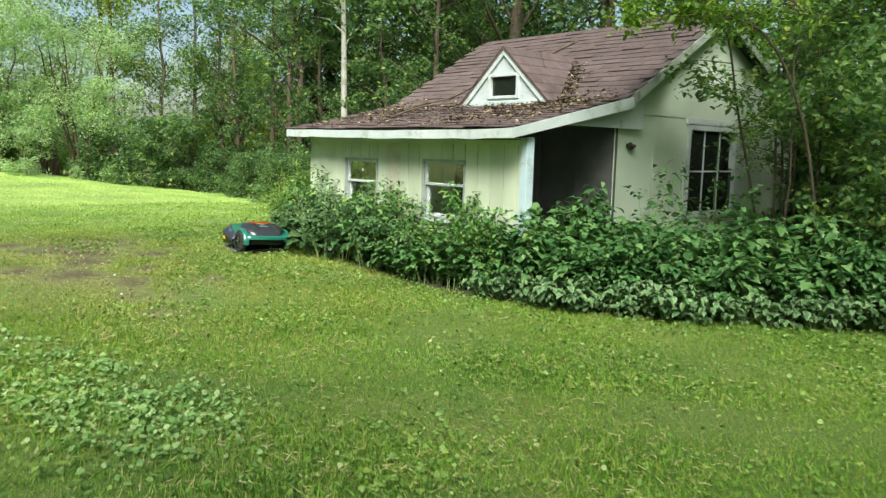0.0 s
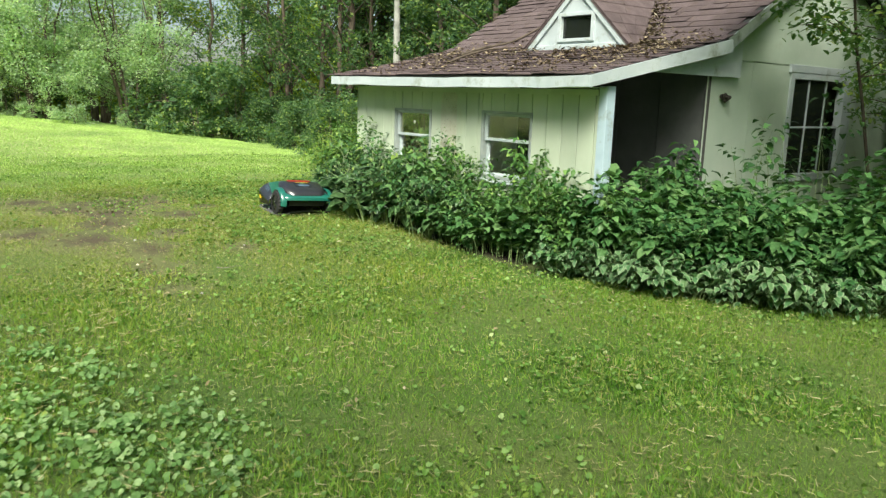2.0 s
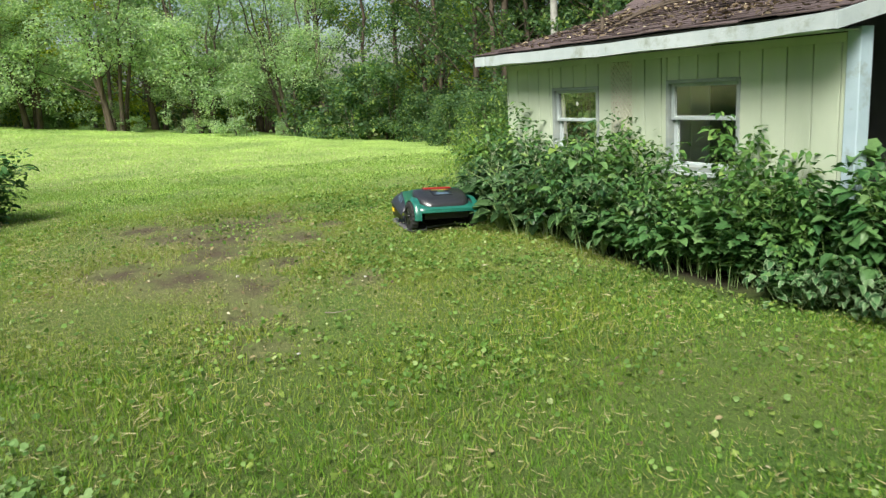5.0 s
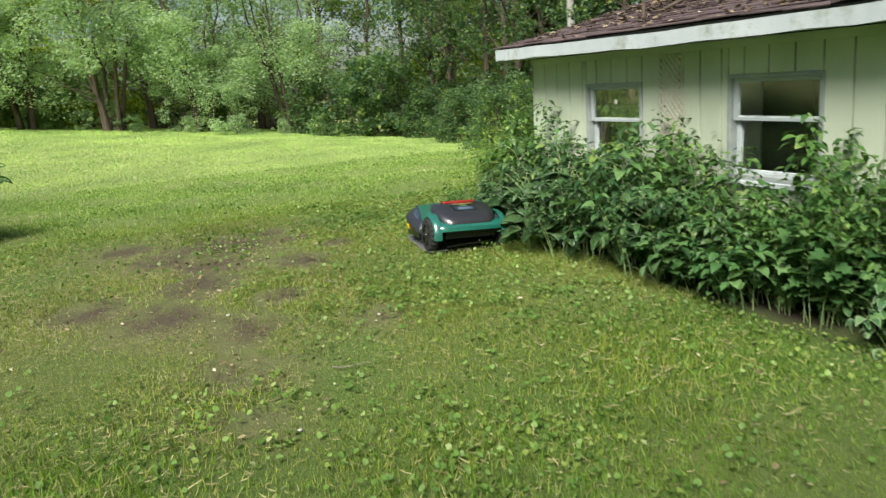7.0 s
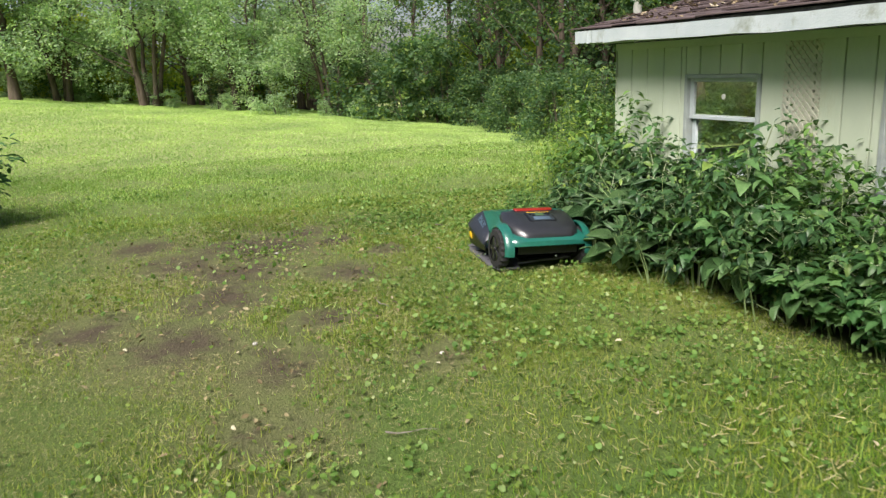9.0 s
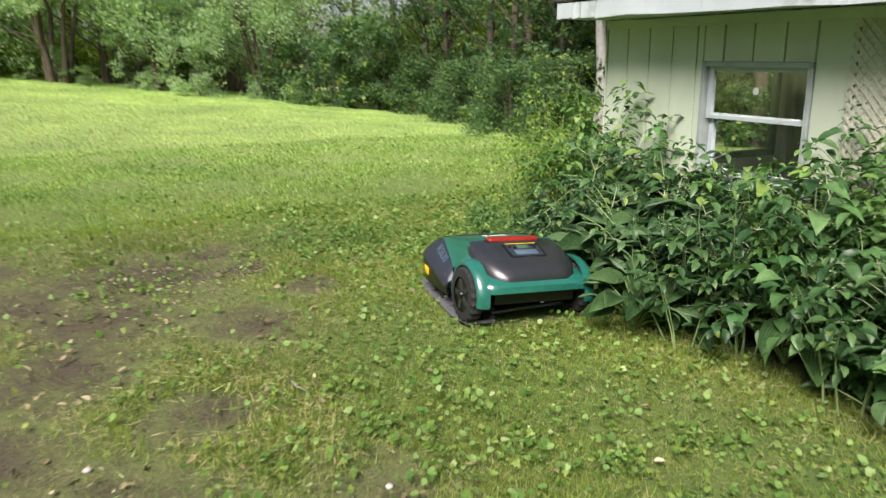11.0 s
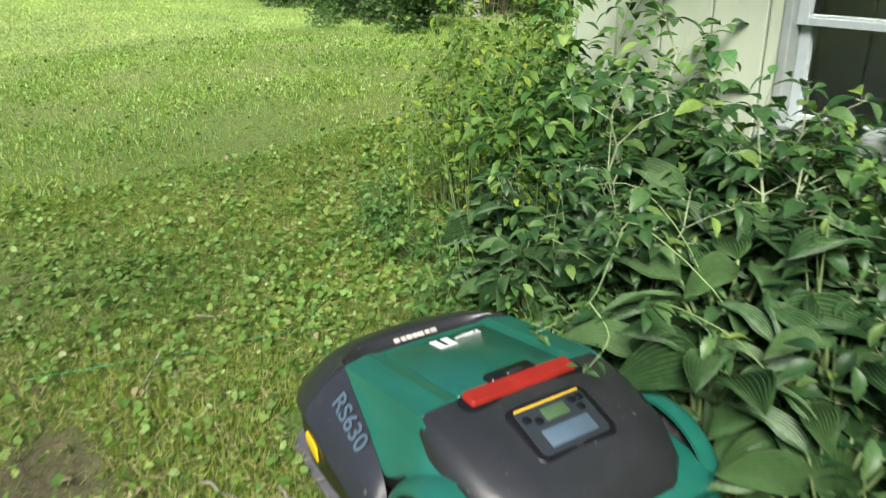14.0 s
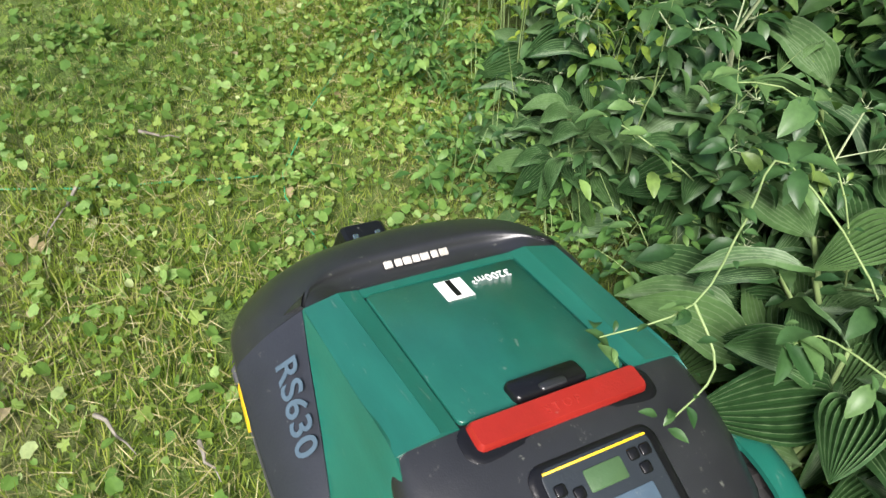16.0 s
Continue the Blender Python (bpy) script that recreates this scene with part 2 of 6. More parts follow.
MAT["green"] = plain("mower_green_plastic", (0.011, 0.118, 0.086), 0.30, spec=0.8, coat=0.6, scuffs=(0.4, 2.2, 2.2))
MAT["greenlid"] = plain("dark_green_lid", (0.009, 0.094, 0.067), 0.28, spec=0.75, coat=0.4, scuffs=(0.9, 1.8, 1.8))
MAT["greypl"] = plain("charcoal_plastic", (0.019, 0.020, 0.0225), 0.36, spec=0.7, coat=0.25, scuffs=(1.6, 1.6, 1.6))
MAT["side"] = plain("dark_slate_plastic", (0.022, 0.025, 0.033), 0.42)
MAT["black"] = plain("black_plastic", (0.006, 0.006, 0.007), 0.28)
MAT["rubber"] = plain("black_rubber", (0.014, 0.014, 0.014), 0.85)
MAT["red"] = plain("red_plastic", (0.26, 0.017, 0.012), 0.33)
MAT["redprint"] = plain("dark_red_embossing", (0.30, 0.022, 0.014), 0.45)
MAT["yellow"] = plain("yellow_reflector", (0.80, 0.52, 0.02), 0.4)
MAT["plate"] = plain("grey_base_plastic", (0.105, 0.105, 0.118), 0.50, grain=0.2)
MAT["metal"] = plain("bright_contact_metal", (0.75, 0.75, 0.73), 0.25, 1.0)
MAT["print"] = plain("white_print", (0.78, 0.78, 0.76), 0.5)
MAT["blueprint"] = plain("slate_blue_print", (0.07, 0.11, 0.15), 0.5)
MAT["lcd"] = plain("green_display", (0.06, 0.115, 0.05), 0.3)
MAT["panel"] = plain("dark_blue_panel", (0.022, 0.028, 0.034), 0.4)
MAT["wire"] = plain("green_cable", (0.03, 0.30, 0.12), 0.45)
MAT["stone"] = surface("pale_stone", [(0.3, (0.36, 0.34, 0.30)), (0.7, (0.58, 0.56, 0.52))], 20, 120, 0.9, 0.5)
MAT["dark"] = plain("dark_dried_nest", (0.03, 0.026, 0.02), 0.95, grain=0.4)

g, gnt, gb = material("window_glass")
gb.inputs["Roughness"].default_value = 0.015
gb.inputs["Transmission Weight"].default_value = 1.0
gb.inputs["IOR"].default_value = 1.5
gb.inputs["Base Color"].default_value = (0.95, 0.97, 0.94, 1)
MAT["glass"] = g


g2, g2nt, g2b = material("dark_window_glass")
g2b.inputs["Roughness"].default_value = 0.04
g2b.inputs["Transmission Weight"].default_value = 0.9
g2b.inputs["Base Color"].default_value = (0.10, 0.12, 0.10, 1)
MAT["darkglass"] = g2


WORN = ((-0.1, -3.08, 0.85), (0.15, -3.60, 0.50), (1.1, -3.5, 0.48), (0.6, -3.35, 0.55), (-0.45, -2.65, 0.40), (2.15, -3.35, 0.40), (0.0, -2.5, 0.40), (-0.5, -3.85, 0.42), (1.75, -3.75, 0.45), (0.9, -2.7, 0.32), (1.6, -3.0, 0.34), (2.7, -3.5, 0.32), (0.45, -2.25, 0.28), (3.2, -3.6, 0.3), (1.4, -4.2, 0.4), (2.3, -2.6, 0.25))   # bare earth: centre and radius


def lawn_material():
    """Soil and thatch under the blades, with thin worn patches of bare earth."""
    m, nt, b = material("lawn_ground")
    co = nt.nodes.new("ShaderNodeTexCoord")
    vec = co.outputs["Object"]
    big = node(nt, "ShaderNodeTexNoise", Scale=0.55, Detail=5.0, Roughness=0.6)
    mid = node(nt, "ShaderNodeTexNoise", Scale=7.0, Detail=9.0, Roughness=0.75)
    tiny = node(nt, "ShaderNodeTexNoise", Scale=90.0, Detail=5.0, Roughness=0.7)
    for n in (big, mid, tiny):
        nt.links.new(vec, n.inputs["Vector"])
    green = ramp(nt, tiny.outputs[0], [(0.3, (0.045, 0.085, 0.018)), (0.7, (0.15, 0.25, 0.055))])
    dry = ramp(nt, tiny.outputs[0], [(0.3, (0.10, 0.125, 0.032)), (0.7, (0.20, 0.245, 0.075))])
    soil = ramp(nt, tiny.outputs[0], [(0.3, (0.050, 0.038, 0.028)), (0.7, (0.135, 0.104, 0.075))])
    colour = mixed(nt, ramp(nt, big.outputs[0], [(0.42, (0, 0, 0)), (0.66, (0.8,) * 3)]), green, dry)
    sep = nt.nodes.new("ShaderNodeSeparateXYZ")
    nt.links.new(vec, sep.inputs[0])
    # the ground turns paler with distance, painting the far lawn's brighter light
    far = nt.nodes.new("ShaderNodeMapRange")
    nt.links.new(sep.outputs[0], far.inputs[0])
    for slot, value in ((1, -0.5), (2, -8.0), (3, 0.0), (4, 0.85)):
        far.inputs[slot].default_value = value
    lit_turf = ramp(nt, tiny.outputs[0], [(0.3, (0.27, 0.32, 0.10)), (0.7, (0.47, 0.53, 0.23))])
    colour = mixed(nt, far.outputs[0], colour, lit_turf)
    total = None
    for cx, cy, r in WORN:
        d = nt.nodes.new("ShaderNodeVectorMath")
        d.operation = "DISTANCE"
        nt.links.new(vec, d.inputs[0])
        d.inputs[1].default_value = (cx, cy, 0.1)
        s = nt.nodes.new("ShaderNodeMath")
        s.operation = "MULTIPLY_ADD"
        nt.links.new(d.outputs["Value"], s.inputs[0])
        s.inputs[1].default_value, s.inputs[2].default_value = -1.0 / r, 1.0
        if total is None:
            total = s.outputs[0]
        else:
            mx = nt.nodes.new("ShaderNodeMath")
            mx.operation = "MAXIMUM"
            nt.links.new(total, mx.inputs[0])
            nt.links.new(s.outputs[0], mx.inputs[1])
            total = mx.outputs[0]
    add = nt.nodes.new("ShaderNodeMath")
    add.operation = "MULTIPLY_ADD"
    nt.links.new(mid.outputs[0], add.inputs[0])
    add.inputs[1].default_value = 2.3
    nt.links.new(total, add.inputs[2])
    thin = nt.nodes.new("ShaderNodeMapRange")
    nt.links.new(add.outputs[0], thin.inputs[0])
    for slot, value in ((1, 0.45), (2, 1.25), (3, 0.0), (4, 0.65)):
        thin.inputs[slot].default_value = value
    thatch = ramp(nt, tiny.outputs[0], [(0.3, (0.11, 0.11, 0.045)), (0.7, (0.24, 0.235, 0.11))])
    colour = mixed(nt, thin.outputs[0], colour, thatch)
    worn = nt.nodes.new("ShaderNodeMath")
    worn.operation = "SUBTRACT"
    nt.links.new(add.outputs[0], worn.inputs[0])
    worn.inputs[1].default_value = 1.12
    colour = mixed(nt, ramp(nt, worn.outputs[0], [(0.25, (0, 0, 0)), (0.9, (0.9,) * 3)]), colour, soil)
    bed_y = nt.nodes.new("ShaderNodeMapRange")
    nt.links.new(sep.outputs[1], bed_y.inputs[0])
    bed_x = nt.nodes.new("ShaderNodeMapRange")
    nt.links.new(sep.outputs[0], bed_x.inputs[0])
    for n, lo_, hi_ in ((bed_y, -0.85, -0.55), (bed_x, -0.3, 0.2)):
        n.inputs[1].default_value, n.inputs[2].default_value = lo_, hi_
    bed_end = nt.nodes.new("ShaderNodeMapRange")
    nt.links.new(sep.outputs[0], bed_end.inputs[0])
    for slot, value in ((1, 3.6), (2, 4.3), (3, 1.0), (4, 0.0)):
        bed_end.inputs[slot].default_value = value
    bed = bed_y
    for n in (bed_x, bed_end):
        m2 = nt.nodes.new("ShaderNodeMath")
        m2.operation = "MULTIPLY"
        nt.links.new(bed.outputs[0], m2.inputs[0])
        nt.links.new(n.outputs[0], m2.inputs[1])
        bed = m2
    # border soil, made near black to paint the shade under the plants
    shaded_bed = ramp(nt, tiny.outputs[0], [(0.3, (0.016, 0.013, 0.010)), (0.7, (0.055, 0.042, 0.030))])
    colour = mixed(nt, bed.outputs[0], colour, shaded_bed)
    nt.links.new(colour, b.inputs["Base Color"])
    b.inputs["Roughness"].default_value = 0.95
    b.inputs["Specular IOR Level"].default_value = 0.2
    bp = node(nt, "ShaderNodeBump", Strength=0.9, Distance=0.02)
    nt.links.new(tiny.outputs[0], bp.inputs["Height"])
    nt.links.new(bp.outputs[0], b.inputs["Normal"])
    return m


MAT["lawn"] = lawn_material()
rng = np.random.default_rng(7)


# ---- mesh helpers ----
def link(name, mesh, mat, parent=None, label=""):
    ob = new(name, mesh)
    if mat:
        mesh.materials.append(MAT[mat])
    if parent:
        ob.parent = parent
    if label:
        tagged(ob, label)
    return ob


def part(name, bm, mat, parent=None, label="", smooth=False):
    mesh = bpy.data.meshes.new(name)
    bm.to_mesh(mesh)
    bm.free()
    if smooth:
        mesh.shade_smooth()
    return link(name, mesh, mat, parent, label)


def raw(name, verts, faces, mat, parent=None, label="", smooth=False):
    mesh = bpy.data.meshes.new(name)
    mesh.from_pydata(verts, [], faces)
    if smooth:
        mesh.shade_smooth()
    return link(name, mesh, mat, parent, label)


def box(bm, lo, hi, bevel=0.0, m=None):
    lo, hi = Vector(lo), Vector(hi)
    r = bmesh.ops.create_cube(bm, size=1.0, matrix=Matrix.Translation((lo + hi) / 2) @ Matrix.Diagonal((*(hi - lo), 1)))
    if bevel:
        es = list({e for v in r["verts"] for e in v.link_edges})
        b = bmesh.ops.bevel(bm, geom=es, offset=bevel, segments=3 if bevel >= 0.005 else 1, affect="EDGES")
        vs = list({v for f in b["faces"] for v in f.verts})
        vs = [v for v in bm.verts if v.is_valid and v in set(vs)] if m else vs
    if m:
        bmesh.ops.transform(bm, matrix=m, verts=[v for v in (r["verts"] if not bevel else bm.verts) if v.is_valid])
    return bm


def a_box(lo, hi, bevel=0.0):
    return box(bmesh.new(), lo, hi, bevel)


def prism(points, a, b, axis="x", bevel=0.0):
    """A flat outline in the two other axes, drawn out from a to b along axis."""
    bm = bmesh.new()

    def at(u, v, w):
        return {"x": (w, u, v), "y": (u, w, v), "z": (u, v, w)}[axis]

    lo = [bm.verts.new(at(u, v, a)) for u, v in points]
    hi = [bm.verts.new(at(u, v, b)) for u, v in points]
    bm.faces.new(lo)
    bm.faces.new(hi[::-1])
    n = len(points)
    for i in range(n):
        bm.faces.new((lo[i], hi[i], hi[(i + 1) % n], lo[(i + 1) % n]))
    bmesh.ops.recalc_face_normals(bm, faces=bm.faces)
    if bevel:
        bmesh.ops.bevel(bm, geom=list(bm.edges), offset=bevel, segments=2, affect="EDGES", profile=0.6)
    return bm


def tube_data(points, radii, sides=6):
    """Vertices and quads of a tapered tube along points."""
    pts = np.array(points, float)
    vs, fs = [], []
    for i, p in enumerate(pts):
        d = pts[min(i + 1, len(pts) - 1)] - pts[max(i - 1, 0)]
        d = d / (np.linalg.norm(d) + 1e-9)
        u = np.cross(d, (0.31, 0.87, 0.11) if abs(d[2]) > 0.8 else (0, 0, 1.0))
        u /= np.linalg.norm(u) + 1e-9
        w = np.cross(d, u)
        for k in range(sides):
            a = 2 * math.pi * k / sides
            vs.append(p + radii[i] * (math.cos(a) * u + math.sin(a) * w))
    for i in range(len(pts) - 1):
        for k in range(sides):
            fs.append((i * sides + k, i * sides + (k + 1) % sides, (i + 1) * sides + (k + 1) % sides, (i + 1) * sides + k))
    return np.array(vs), fs


def tubes(name, lines, mat, parent=None, sides=6, label=""):
    vs, fs, n = [], [], 0
    for points, radii in lines:
        v, f = tube_data(points, radii, sides)
        vs.append(v)
        fs += [tuple(i + n for i in q) for q in f]
        n += len(v)
    return raw(name, np.concatenate(vs).tolist(), fs, mat, parent, label, smooth=True)


def scatter(name, shape, faces, at, yaw, pitch, roll, size, mat, parent=None, label="", rim=None):
    """Many small copies of one leaf shape joined in one mesh; x is the leaf's length, z its face."""
    shape = np.array(shape, float)
    at, size = np.asarray(at, float), np.asarray(size, float)
    cy, sy, cp, sp, cr, sr = np.cos(yaw), np.sin(yaw), np.cos(pitch), np.sin(pitch), np.cos(roll), np.sin(roll)
    X = np.stack([cy * cp, sy * cp, sp], -1)
    Y0 = np.stack([-sy, cy, 0 * cy], -1)
    Z0 = np.cross(X, Y0)
    Y = cr[:, None] * Y0 + sr[:, None] * Z0
    Z = np.cross(X, Y)
    s = size[:, None, None] if size.ndim == 1 else size[:, None, :]
    loc = shape[None] * s
    v = at[:, None] + loc[..., :1] * X[:, None] + loc[..., 1:2] * Y[:, None] + loc[..., 2:3] * Z[:, None]
    n, k = len(at), len(shape)
    out = []
    base = (np.arange(n) * k)[:, None]
    tri = [f for f in faces if len(f) == 3]
    quad = [f for f in faces if len(f) == 4]
    allf = []
    if quad:
        allf += (base[:, :, None] + np.array(quad)[None]).reshape(-1, 4).tolist()
    if tri:
        allf += (base[:, :, None] + np.array(tri)[None]).reshape(-1, 3).tolist()
    ob = raw(name, v.reshape(-1, 3).tolist(), allf, mat, parent, label)
    if rim is not None:
        ob.data.attributes.new("rim", "FLOAT", "POINT").data.foreach_set("value", np.tile(np.asarray(rim, np.float32), n))
    return ob


LEAF = [(0, 0, 0), (0.35, 0.26, 0.07), (0.35, -0.26, 0.07), (0.4, 0, 0), (0.75, 0.2, 0.02), (0.75, -0.2, 0.02), (1, 0, -0.1)]
LEAF_F = [(0, 3, 1), (0, 2, 3), (3, 4, 1), (3, 2, 5), (3, 6, 4), (3, 5, 6)]
def blade_grid(n, m, width, arch, droop, ribs=0.0, power=0.75, teeth=0.0):
    """A pointed leaf as a grid: n rows along it, m across."""
    vs, fs = [], []
    for i in range(n):
        t = i / (n - 1)
        w = max(0.006, width * math.sin(math.pi * t ** power) ** 0.85) if 0 < t < 1 else 0.006
        w *= 1 + teeth * (1 if i % 2 else -1)
        for j in range(m):
            s = 2 * j / (m - 1) - 1
            vs.append((t, s * w, arch * 2 * t * (1 - t) - droop * t * t + 0.28 * abs(s) * w + ribs * (j % 2) * w))
    for i in range(n - 1):
        for j in range(m - 1):
            k = i * m + j
            fs.append((k, k + m, k + m + 1, k + 1))
    return vs, fs


SOFT = blade_grid(11, 5, 0.235, 0.16, 0.26, power=1.0, teeth=0.05)
BROAD = blade_grid(5, 5, 0.33, 0.16, 0.24, power=0.72)
OVAL = blade_grid(7, 3, 0.235, 0.14, 0.24, power=1.05, teeth=0.05)
BROAD_RIM = [max(abs(2 * j / 4 - 1), (0.85 if i == 4 else 0.0)) for i in range(5) for j in range(5)]
BIT = [(0, 0, 0), (0.5, 0.3, 0.06), (1, 0, -0.04), (0.5, -0.3, 0.06)]
BIT_F = [(0, 1, 2, 3)]
BLADE = [(0, 0.032, 0), (0, -0.032, 0), (0.55, 0.024, 0.06), (0.55, -0.024, 0.06), (1, 0, 0.22)]
BLADE_F = [(0, 1, 3, 2), (2, 3, 4)]
SLIVER = [(0, 0.036, 0), (0, -0.036, 0), (1, 0, 0.16)]
SLIVER_F = [(0, 1, 2)]


def smooth(a, b, v):
    k = np.clip((np.asarray(v, float) - a) / (b - a), 0, 1)
    return k * k * (3 - 2 * k)


def gz(x, y):
    """The height of the lawn, which rises to the far end of the garden and sinks a little towards the hedge's right end."""
    x, y = np.asarray(x, float), np.asarray(y, float)
    z = 0.055 - 0.235 * smooth(0.6, 4.3, x) * smooth(-5.4, -3.2, y)
    z = z + 0.09 * np.maximum(0, 2.3 - y) * smooth(-4, -19, x) * (1 - 0.7 * smooth(-24, -40, x))
    z = z - 0.075 * np.clip(y - 1.2, 0, 9) * smooth(1, -9, x)
    return z


def ground_at(x, y):
    return float(gz(x, y))


# ---- ground ----
def ground():
    xs = np.concatenate([[-400, -200, -110, -70, -50], np.arange(-40, -6, 1.0), np.arange(-6, 12, 0.25), np.arange(12, 30, 1.5), [40, 70, 120, 220, 400]])
    ys = np.concatenate([[-400, -200, -110, -60, -40], np.arange(-28, -9, 1.5), np.arange(-9, 3, 0.25), np.arange(3, 26, 1.2), [35, 60, 110, 200, 400]])
    X, Y = np.meshgrid(xs, ys)
    Z = gz(X, Y)
    near = (X > -6) & (X < 12) & (Y > -9) & (Y < 3)
    Z = Z + np.where(near, 0.012 * np.sin(X * 3.1 + np.sin(Y * 2.3)) * np.sin(Y * 3.7), 0)
    v = np.stack([X, Y, Z], -1).reshape(-1, 3)
    w, h = len(xs), len(ys)
    i = (np.arange(h - 1)[:, None] * w + np.arange(w - 1)[None]).ravel()
    f = np.stack([i, i + 1, i + 1 + w, i + w], -1)
    ob = raw("ground", v.tolist(), f.tolist(), "lawn", smooth=True)
    return tagged(ob, "gently rising lawn ground with worn earth patches", "ground", kind="structure")


ground()

# ---- the little garden house ----
RX = 4.20            # its right corner
GX = 4.06            # outer face of the gable wall
EAVE_Y, EAVE_Z = -0.30, 1.555
BREAK_Y, BREAK_Z = 1.73, 1.985
RIDGE_Y, RIDGE_Z = 3.87, 3.23
BACK_Y, BACK_Z = 6.85, 1.86
WIN = [(0.87, 1.61, 0.52, 1.187), (2.505, 3.268, 0.50, 1.207)]
BASE = -0.35
shed = tagged(new("garden_house"), "small weathered cream garden house with a maroon shingle roof", "house")


def roof_z(y):
    if y <= BREAK_Y:
        return EAVE_Z + (BREAK_Z - EAVE_Z) * (y - EAVE_Y) / (BREAK_Y - EAVE_Y)
    if y <= RIDGE_Y:
        return BREAK_Z + (RIDGE_Z - BREAK_Z) * (y - BREAK_Y) / (RIDGE_Y - BREAK_Y)
    return RIDGE_Z + (BACK_Z - RIDGE_Z) * (y - RIDGE_Y) / (BACK_Y - RIDGE_Y)


def left_x(y):
    return -0.115 - 0.19 * max(0.0, min(1.0, (y - EAVE_Y) / (RIDGE_Y - EAVE_Y)))


def right_x(y):
    return 4.25 - 0.03 * (y - EAVE_Y) / (RIDGE_Y - EAVE_Y)


# front wall: a core with two real window openings, clad in grooved boards
bm = bmesh.new()
TOP = 1.44
for a, b in ((0.012, WIN[0][0]), (WIN[0][1], WIN[1][0]), (WIN[1][1], RX - 0.06)):
    box(bm, (a, 0.018, BASE), (b, 0.09, TOP))
for a, b, lo, hi in WIN:
    box(bm, (a, 0.018, BASE), (b, 0.09, lo))
    box(bm, (a, 0.018, hi), (b, 0.09, TOP))
front = part("front_wall", bm, "siding", shed)

edges = sorted({round(0.004 + 0.203 * i, 3) for i in range(21)} | {c for w in WIN for c in w[:2]} | {4.10})
edges = [e for i, e in enumerate(edges) if i == 0 or e - edges[i - 1] > 0.03]
for a, b in zip(edges, edges[1:]):
    spans = [(BASE, TOP)]
    for wa, wb, lo, hi in WIN:
        if a >= wa - 0.01 and b <= wb + 0.01:
            spans = [(BASE, lo), (hi, TOP)]
    for lo, hi in spans:
        lean = rng.uniform(-0.0015, 0.0015)
        part("board", a_box((a + 0.005, 0.0 + lean, lo), (b - 0.005, 0.0175, hi), 0.002), "siding", front)
part("corner_board", a_box((4.105, -0.012, BASE), (RX, 0.10, 1.47), 0.004), "bluewhite", shed, "peeling bluish white corner board")
part("corner_board", a_box((-0.008, -0.006, BASE), (0.0, 0.09, TOP), 0.002), "siding", shed)
part("frieze_board", a_box((0.0, -0.010, 1.385), (4.10, -0.0015, TOP), 0.002), "siding", shed)

# left end wall of the low part and of the tall part
E0, E1, E_LO, E_HI = 0.42, 1.585, 0.46, 1.36       # the opening in the end wall, with a window
for outline in ([(0.0915, BASE), (0.0915, 1.44), (E0, 1.44 + 0.2543 * (E0 - 0.0915)), (E0, BASE)],
                [(E0, BASE), (E0, E_LO), (E1, E_LO), (E1, BASE)],
                [(E0, E_HI), (E0, 1.44 + 0.2543 * (E0 - 0.0915)), (E1, 1.44 + 0.2543 * (E1 - 0.0915)), (E1, E_HI)],
                [(E1, BASE), (E1, 1.44 + 0.2543 * (E1 - 0.0915)), (1.82, 1.88), (3.89, 3.05), (6.51, 1.88), (6.51, BASE)]):
    part("end_wall", prism(outline, 0.075, 0.086, "x"), "siding", shed)
end_window = new("window")
end_window.parent = shed
bm = bmesh.new()
for lo, hi in (((E0, E_LO), (E0 + 0.045, E_HI)), ((E1 - 0.045, E_LO), (E1, E_HI)), ((E0 + 0.045, E_LO), (E1 - 0.045, E_LO + 0.05)), ((E0 + 0.045, E_HI - 0.045), (E1 - 0.045, E_HI))):
    box(bm, (0.066, *lo), (0.118, *hi), 0.003)
part("window_frame", bm, "frame", end_window, "grey weathered wooden frame")
pane = part("pane", a_box((0.088, E0 + 0.045, E_LO + 0.05), (0.092, E1 - 0.045, E_HI - 0.045)), "glass", end_window)
pane.visible_shadow = False
part("rear_wall", a_box((0.1, 6.44, BASE), (4.0, 6.52, 1.86)), "siding", shed)
part("floor_slab", a_box((0.1, 0.1, BASE), (4.02, 6.43, -0.05)), "palewood", shed)


